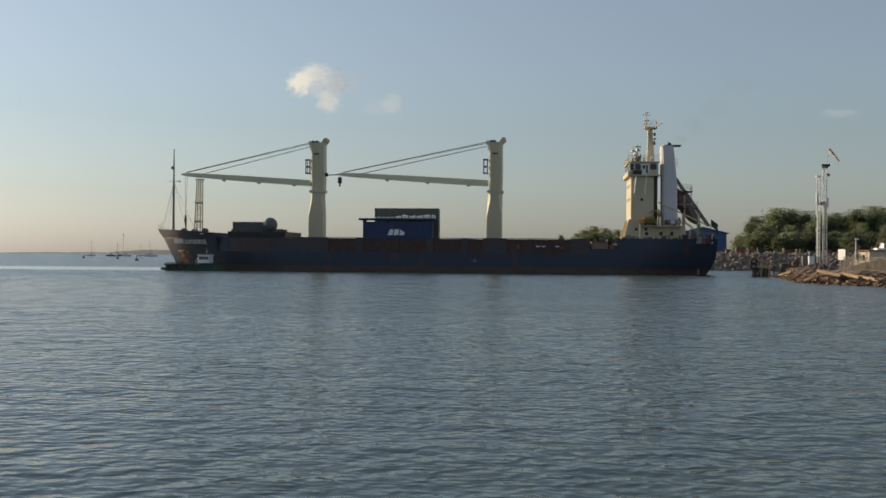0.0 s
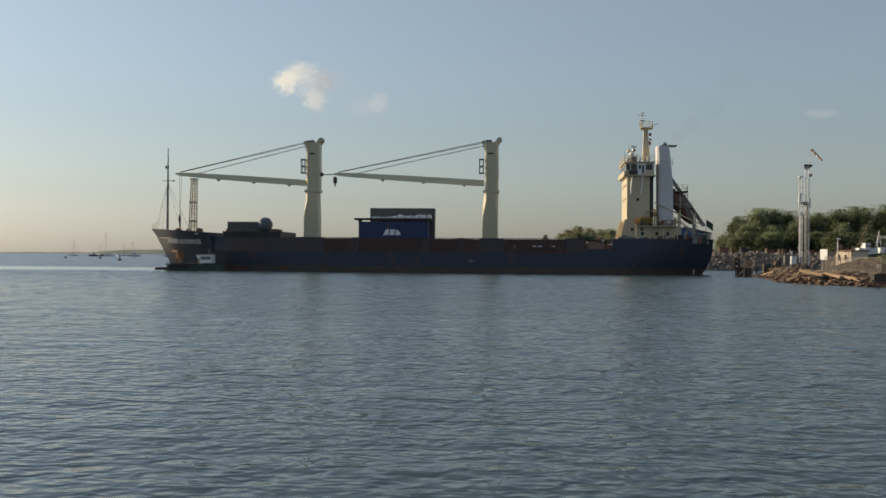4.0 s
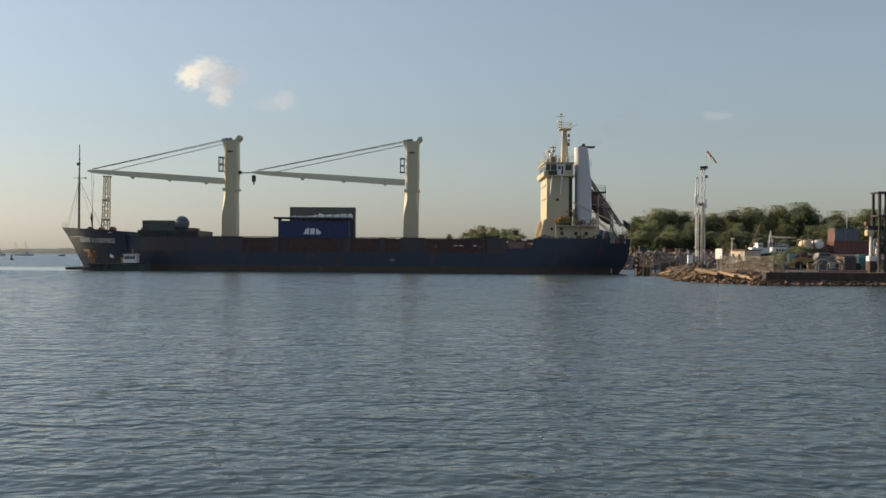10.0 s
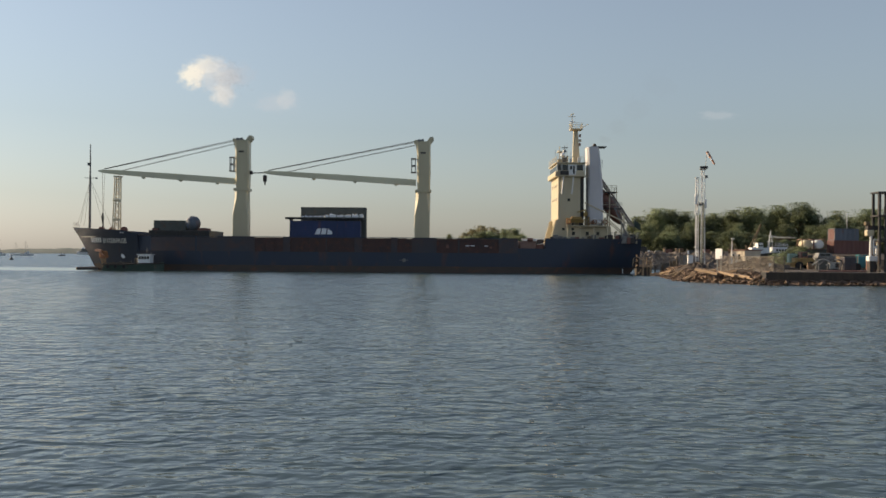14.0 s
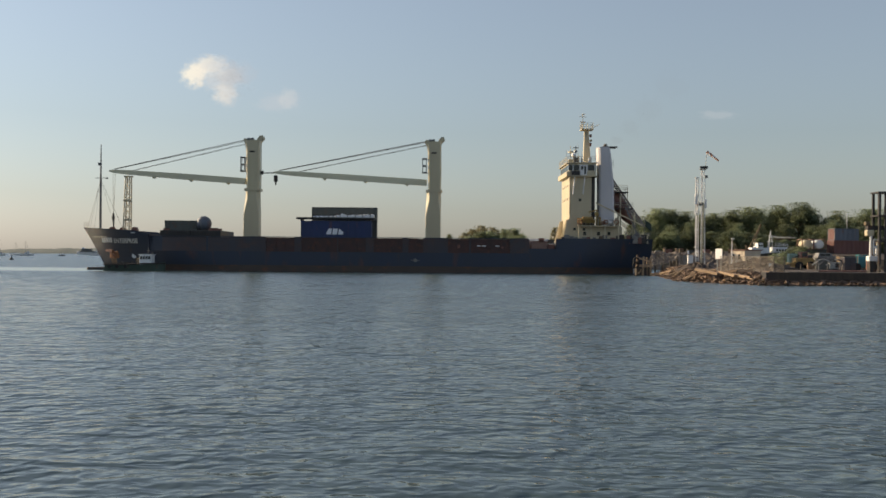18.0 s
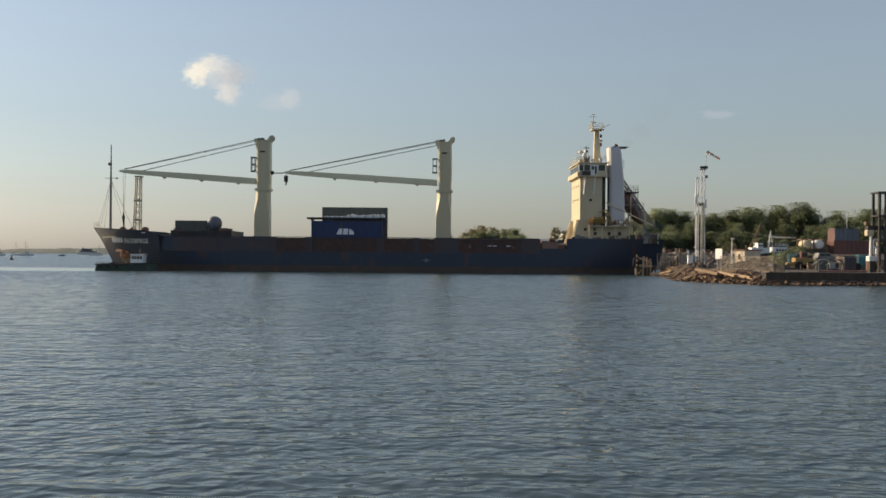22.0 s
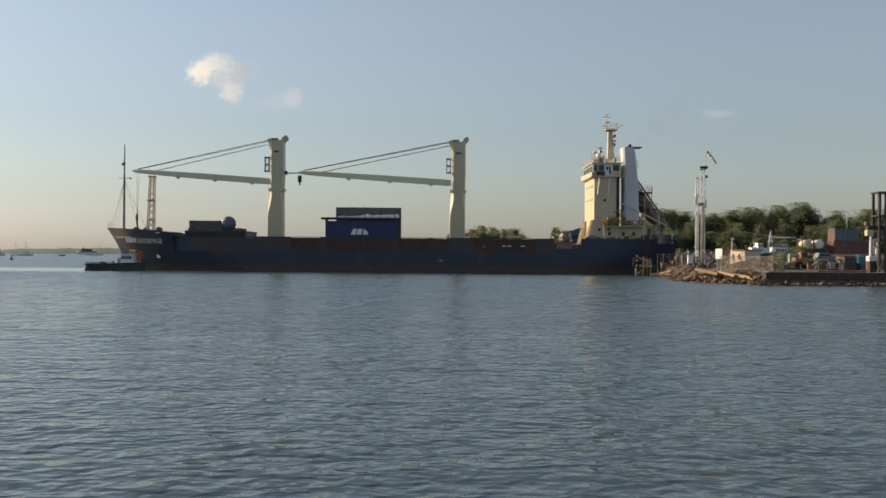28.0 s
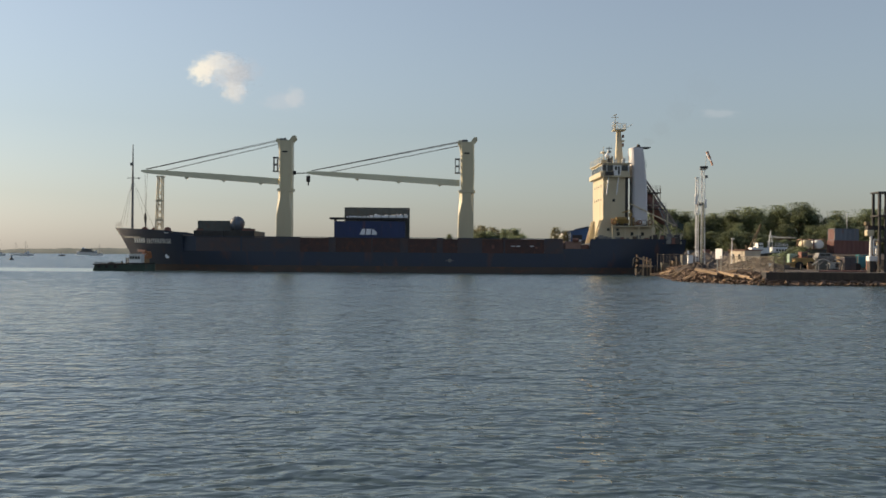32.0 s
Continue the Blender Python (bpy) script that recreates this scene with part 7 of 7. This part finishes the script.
        part("crate_lid", box(B(), -w - 0.04, w + 0.04, -0.64, 0.64, h2, h2 + 0.06), M_DARK, c)
        part("skid", box(B(), -w, w, -0.5, 0.5, 0, 0.1), M_TIMBER, c)
    for x, h2, m, word in ((45.7, 1.9, M_TIMBER, "weathered timber"), (46.7, 1.6, M_ORANGE, "faded orange steel"), (50.1, 1.2, M_WHITE, "white steel"), (54.0, 1.9, M_TIMBER, "weathered timber"), (57.0, 1.7, M_TIMBER, "weathered timber"), (59.8, 1.3, M_WHITE, "white steel")):
        c = thing("dock_bollard", word + " post on the dock wall", "post", (x, 255, land_height(x, 255) - 0.05), group="posts on the dock wall")
        part("post_shaft", rod(B(), (0, 0, 0), (0, 0, h2), 0.3, 0.26, 8), m, c)
        part("post_cap", rod(B(), (0, 0, h2), (0, 0, h2 + 0.1), 0.34, 0.3, 8), m, c)


# ---- trees ----
def tree_meshes(seed, height, spread, leaves, leaf, blobs):
    """A trunk with limbs, and a crown of loose leaf clumps round limb ends."""
    rnd = random.Random(seed)
    tb, limbs = B(), []
    top = height * 0.5
    rod(tb, (0, 0, -0.5), (0.2, 0.1, top), 0.32, 0.18, 7)
    centres = []
    # a few large lobes of uneven size make the outline, small clumps fill them
    lobes = []
    for i in range(7):
        a, q = i * 2.4 + rnd.uniform(-0.5, 0.5), (i + 0.5) / 7
        r = spread * (0.75 - 0.5 * q) * rnd.uniform(0.5, 1.15)
        lobes.append((Vector((r * math.cos(a), r * math.sin(a), height * (0.28 + 0.52 * q))), spread * rnd.uniform(0.28, 0.5)))
    lobes.append((Vector((rnd.uniform(-0.3, 0.3) * spread, 0, height * 0.82)), spread * 0.3))
    for i in range(blobs):
        at, wide = lobes[i % len(lobes)]
        d = Vector((rnd.gauss(0, 1), rnd.gauss(0, 1), rnd.gauss(0, 1))).normalized()
        c = at + d * wide * rnd.random() ** 0.4
        z = c.z = min(height * 0.97, c.z)
        centres.append((c, rnd.uniform(0.5, 1.2) * spread * 0.2))
        if i % 5 == 0:
            rod(tb, (0.1, 0, min(top, z * 0.62)), c, 0.11, 0.03, 5)
    trunk = mesh("trunk", tb, M_BARK)
    verts, faces = [], []
    for i in range(leaves):
        c, r = centres[rnd.randrange(blobs)]
        d = Vector((rnd.gauss(0, 1), rnd.gauss(0, 1), rnd.gauss(0, 1))).normalized()
        p = c + Vector((d.x, d.y, d.z * 0.8)) * r * rnd.random() ** 0.55
        if i % 4 == 0:  # loose sprays between and beyond the clumps
            p = Vector((rnd.gauss(0, 0.42) * spread, rnd.gauss(0, 0.42) * spread, height * rnd.uniform(0.22, 0.98)))
            p.x, p.y = p.x * (1.25 - 0.7 * p.z / height), p.y * (1.25 - 0.7 * p.z / height)
        u = Vector((rnd.gauss(0, 1), rnd.gauss(0, 1), rnd.gauss(0, 0.6))).normalized()
        v = u.cross(Vector((rnd.gauss(0, 1), rnd.gauss(0, 1), rnd.gauss(0, 1)))).normalized()
        s = leaf * rnd.uniform(0.6, 1.4)
        k = len(verts)
        verts += [p - u * s, p - v * s * 0.65, p + u * s, p + v * s * 0.65]
        faces.append((k, k + 1, k + 2, k + 3))
    return trunk, verts, faces


def tree_kind(seed, height, spread, leaves, leaf, blobs, material):
    trunk, verts, faces = tree_meshes(seed, height, spread, leaves, leaf, blobs)
    me = bpy.data.meshes.new("crown")
    me.from_pydata(verts, [], faces)
    me.materials.append(material)
    return trunk, me, height


def plant(kind, x, y, top, label, rnd, wide=1.0):
    trunk, crown, h = kind
    z = land_height(x, y)
    s = (top - z) / h
    t = thing("tree", label, "tree", (x, y, z), rnd.uniform(0, 360), "waterfront trees")
    w = s * wide * rnd.uniform(0.95, 1.2)
    for name, me in (("trunk", trunk), ("crown", crown)):
        ob = new(name, me)
        ob.parent = t
        ob.scale = (w, w, s)
    return t


def build_trees():
    rnd = random.Random(12)
    broad = [tree_kind(s, 14, 5.4, 14000, 0.155, 190, M_LEAF) for s in (1, 2, 3, 4, 5)]
    loose = [tree_kind(s, 13, 5.0, 9500, 0.155, 130, M_LEAF) for s in (14, 15)]
    dry = [tree_kind(s, 12, 4.4, 3600, 0.24, 60, M_LEAFDRY) for s in (7, 8)]
    bush = tree_kind(9, 6, 3.6, 8000, 0.13, 90, M_LEAF)
    tops = ((51.5, 9.6), (54.0, 13.0), (57, 15), (61.5, 17.3), (66, 17.2), (70.5, 16.6), (74.5, 15.6), (78.5, 16), (82.5, 16.8), (87, 17.8), (92, 17.6), (97, 18.6), (102.5, 19.3), (106, 18), (111, 15.0), (115.5, 17.2), (120.5, 17.4), (126, 17.6), (131, 17.6))
    for i, (x, top) in enumerate(tops):
        plant(broad[i % 5], x, 298 + rnd.uniform(-4, 8), top, "broad dark-green leafy tree on the waterfront", rnd)
        plant(broad[(i * 2 + 1) % 5], x + rnd.uniform(1, 3), 312 + rnd.uniform(-4, 6), top - rnd.uniform(0.5, 3), "broad dark-green leafy tree on the waterfront", rnd)
        plant(loose[i % 2], x + rnd.uniform(-2, 2), 285 + rnd.uniform(-5, 5), min(top - 1.0, 10.5 + rnd.uniform(0, 4.5)), "smaller green tree in front of a wood", rnd)
        plant(bush, x + rnd.uniform(0, 3), 277 + rnd.uniform(-4, 4), 7.0 + rnd.uniform(0, 3), "low green bush before a wood", rnd, 1.2)
        plant(bush, x + rnd.uniform(-2, 2), 272 + rnd.uniform(-6, 6), 7.0 + rnd.uniform(0, 3), "low green bush on the waterfront", rnd, 1.2)
    for x, top, wide in ((2.5, 11.6, 0.9), (8.5, 12.2, 1.1), (11.5, 14.0, 1.2), (15.5, 15.6, 1.25), (19.5, 14.4, 1.25), (24.5, 14.0, 1.3), (28.5, 14.2, 1.35), (32, 12.4, 1.0)):
        plant(broad[rnd.randrange(5)] if x > 22 or x < 5 else dry[rnd.randrange(2)], x, 420 + rnd.uniform(-8, 8), top, "distant dusty-green tree beyond the ship", rnd, wide)
        plant(bush, x + 2, 408, top - 3.0, "distant green bush beyond the ship", rnd, 1.3)
        plant(bush, x - 1.2, 404, top - 3.4, "distant green bush beyond the ship", rnd, 1.3)
    for x, y, top in ((63.6, 197, 3.9), (67.6, 203, 4.6), (71.5, 210, 5.4)):
        plant(bush, x, y, top, "low green bush beside the yard", rnd, 1.1)
    for x, y, top in ((50.3, 292, 8.6), (52.2, 284, 7.8), (54.2, 280, 8.2), (56.6, 276, 7.4), (59.5, 274, 7.6)):
        plant(bush, x, y, top, "low green bush on the waterfront", rnd, 1.15)
    for x, top in ((83.0, 8.2), (86.2, 7.6), (89.3, 7.9), (92.0, 7.7), (95.0, 8.9)):
        plant(bush, x, 273, top, "low green bush before a long house", rnd, 1.15)
    plant(dry[0], 39.5, 365, 13.4, "thin sparse tree beside the warehouse", rnd), plant(dry[1], 43, 368, 12.2, "thin sparse tree beside the warehouse", rnd)
    build_lamp_post(45.6, 165, 4.6), build_lamp_post(103.5, 268, 10.5)


# ---- build ----
water = build_water()
build_land(), build_far_shore(), build_quay()
ship = build_ship()
cargo = build_cargo()
tug = build_tug()
clouds = build_clouds()
smoke = build_smoke()
build_boats(), build_revetment(), build_dolphin()
sock = build_windsock_mast()
build_sign_fence(), build_site_office(), build_workboat(), build_yard(), build_clutter(), build_hose_rack(), build_gantry(), build_sheds(), build_trees(), build_rubble()

SHIP_X = ((0, -6.40), (1, -5.86), (2, -5.32), (3, -4.80), (4, -4.36), (5, -3.98), (6, -3.55), (7, -3.06), (8, -2.52), (9, -1.99), (11, -0.96), (13, 0.0), (14.5, 0.74),
          (16.5, 1.70), (18, 2.40), (20, 3.33), (22, 4.22), (24, 5.03), (25.5, 5.62), (27.5, 6.45), (29, 7.02), (30.5, 7.58), (32, 8.15))
TUG_X = ((0, -67.75, 175.0), (0.5, -67.4, 175.0), (3, -65.4, 175), (6.5, -62.3, 174.8), (10, -59.9, 174.6), (13, -57.9, 174.5), (16, -57.2, 174.5), (18, -57.3, 174.6), (21, -58.3, 174.9), (24, -59.9, 175.2), (26, -60.6, 175.4), (28, -60.7, 175.5), (30.5, -60.0, 175.5), (32, -59.3, 175.5))
SOCK = ((0, 50), (2, 42), (4, 45), (6, 31), (7.5, 40), (9, 47), (11, 52), (13, 59), (16, 45), (19, 35), (21, 32), (23, 28), (25.5, 40), (28, 50), (30, 56), (32, 65))


def motions():
    # the bow swings slowly towards the quay
    course = [(t, pose(x - 65.6 + 55, 184, 0, 0, 0, 0.85 * max(0.0, t - 9) / 23) @ pose(-55, 0, 0)) for t, x in SHIP_X]
    walk(ship, course)
    for ob, at in cargo:
        walk(ob, [(t, m @ Matrix.Translation(at)) for t, m in course])
    for ob, at in smoke:
        walk(ob, [(t, pose(x - 65.6 + at.x + 0.5 * math.sin(t * 0.7), 184 + at.y, at.z + 0.3 * math.sin(t * 0.5))) for t, x in SHIP_X])
    walk(tug, [(t, pose(x + 1.05, y, 0)) for t, x, y in TUG_X])
    walk(sock, [(t, Matrix.Translation(sock.location) @ pose(0, 0, 0, 0, a, -25)) for t, a in SOCK])
    walk(water, [(0, pose(0, 0, 0)), (8, pose(1.6, -3.2, 0)), (16, pose(3.2, -6.4, 0)), (24, pose(4.8, -9.6, 0)), (32, pose(6.4, -12.8, 0))])
    for i, ob in enumerate(clouds):
        p = ob.location.copy()
        k = (2.1, 2.2, 1.9, 2.4, 2.1, 1.6, 1.7, 1.8, 0.2)[i]
        walk(ob, [(t, pose(p.x + k * (t - 13), p.y, p.z + 0.85 * (t - 13) * (0.5 if i > 5 else 1))) for t in (0, 10, 20, 32)])


motions()
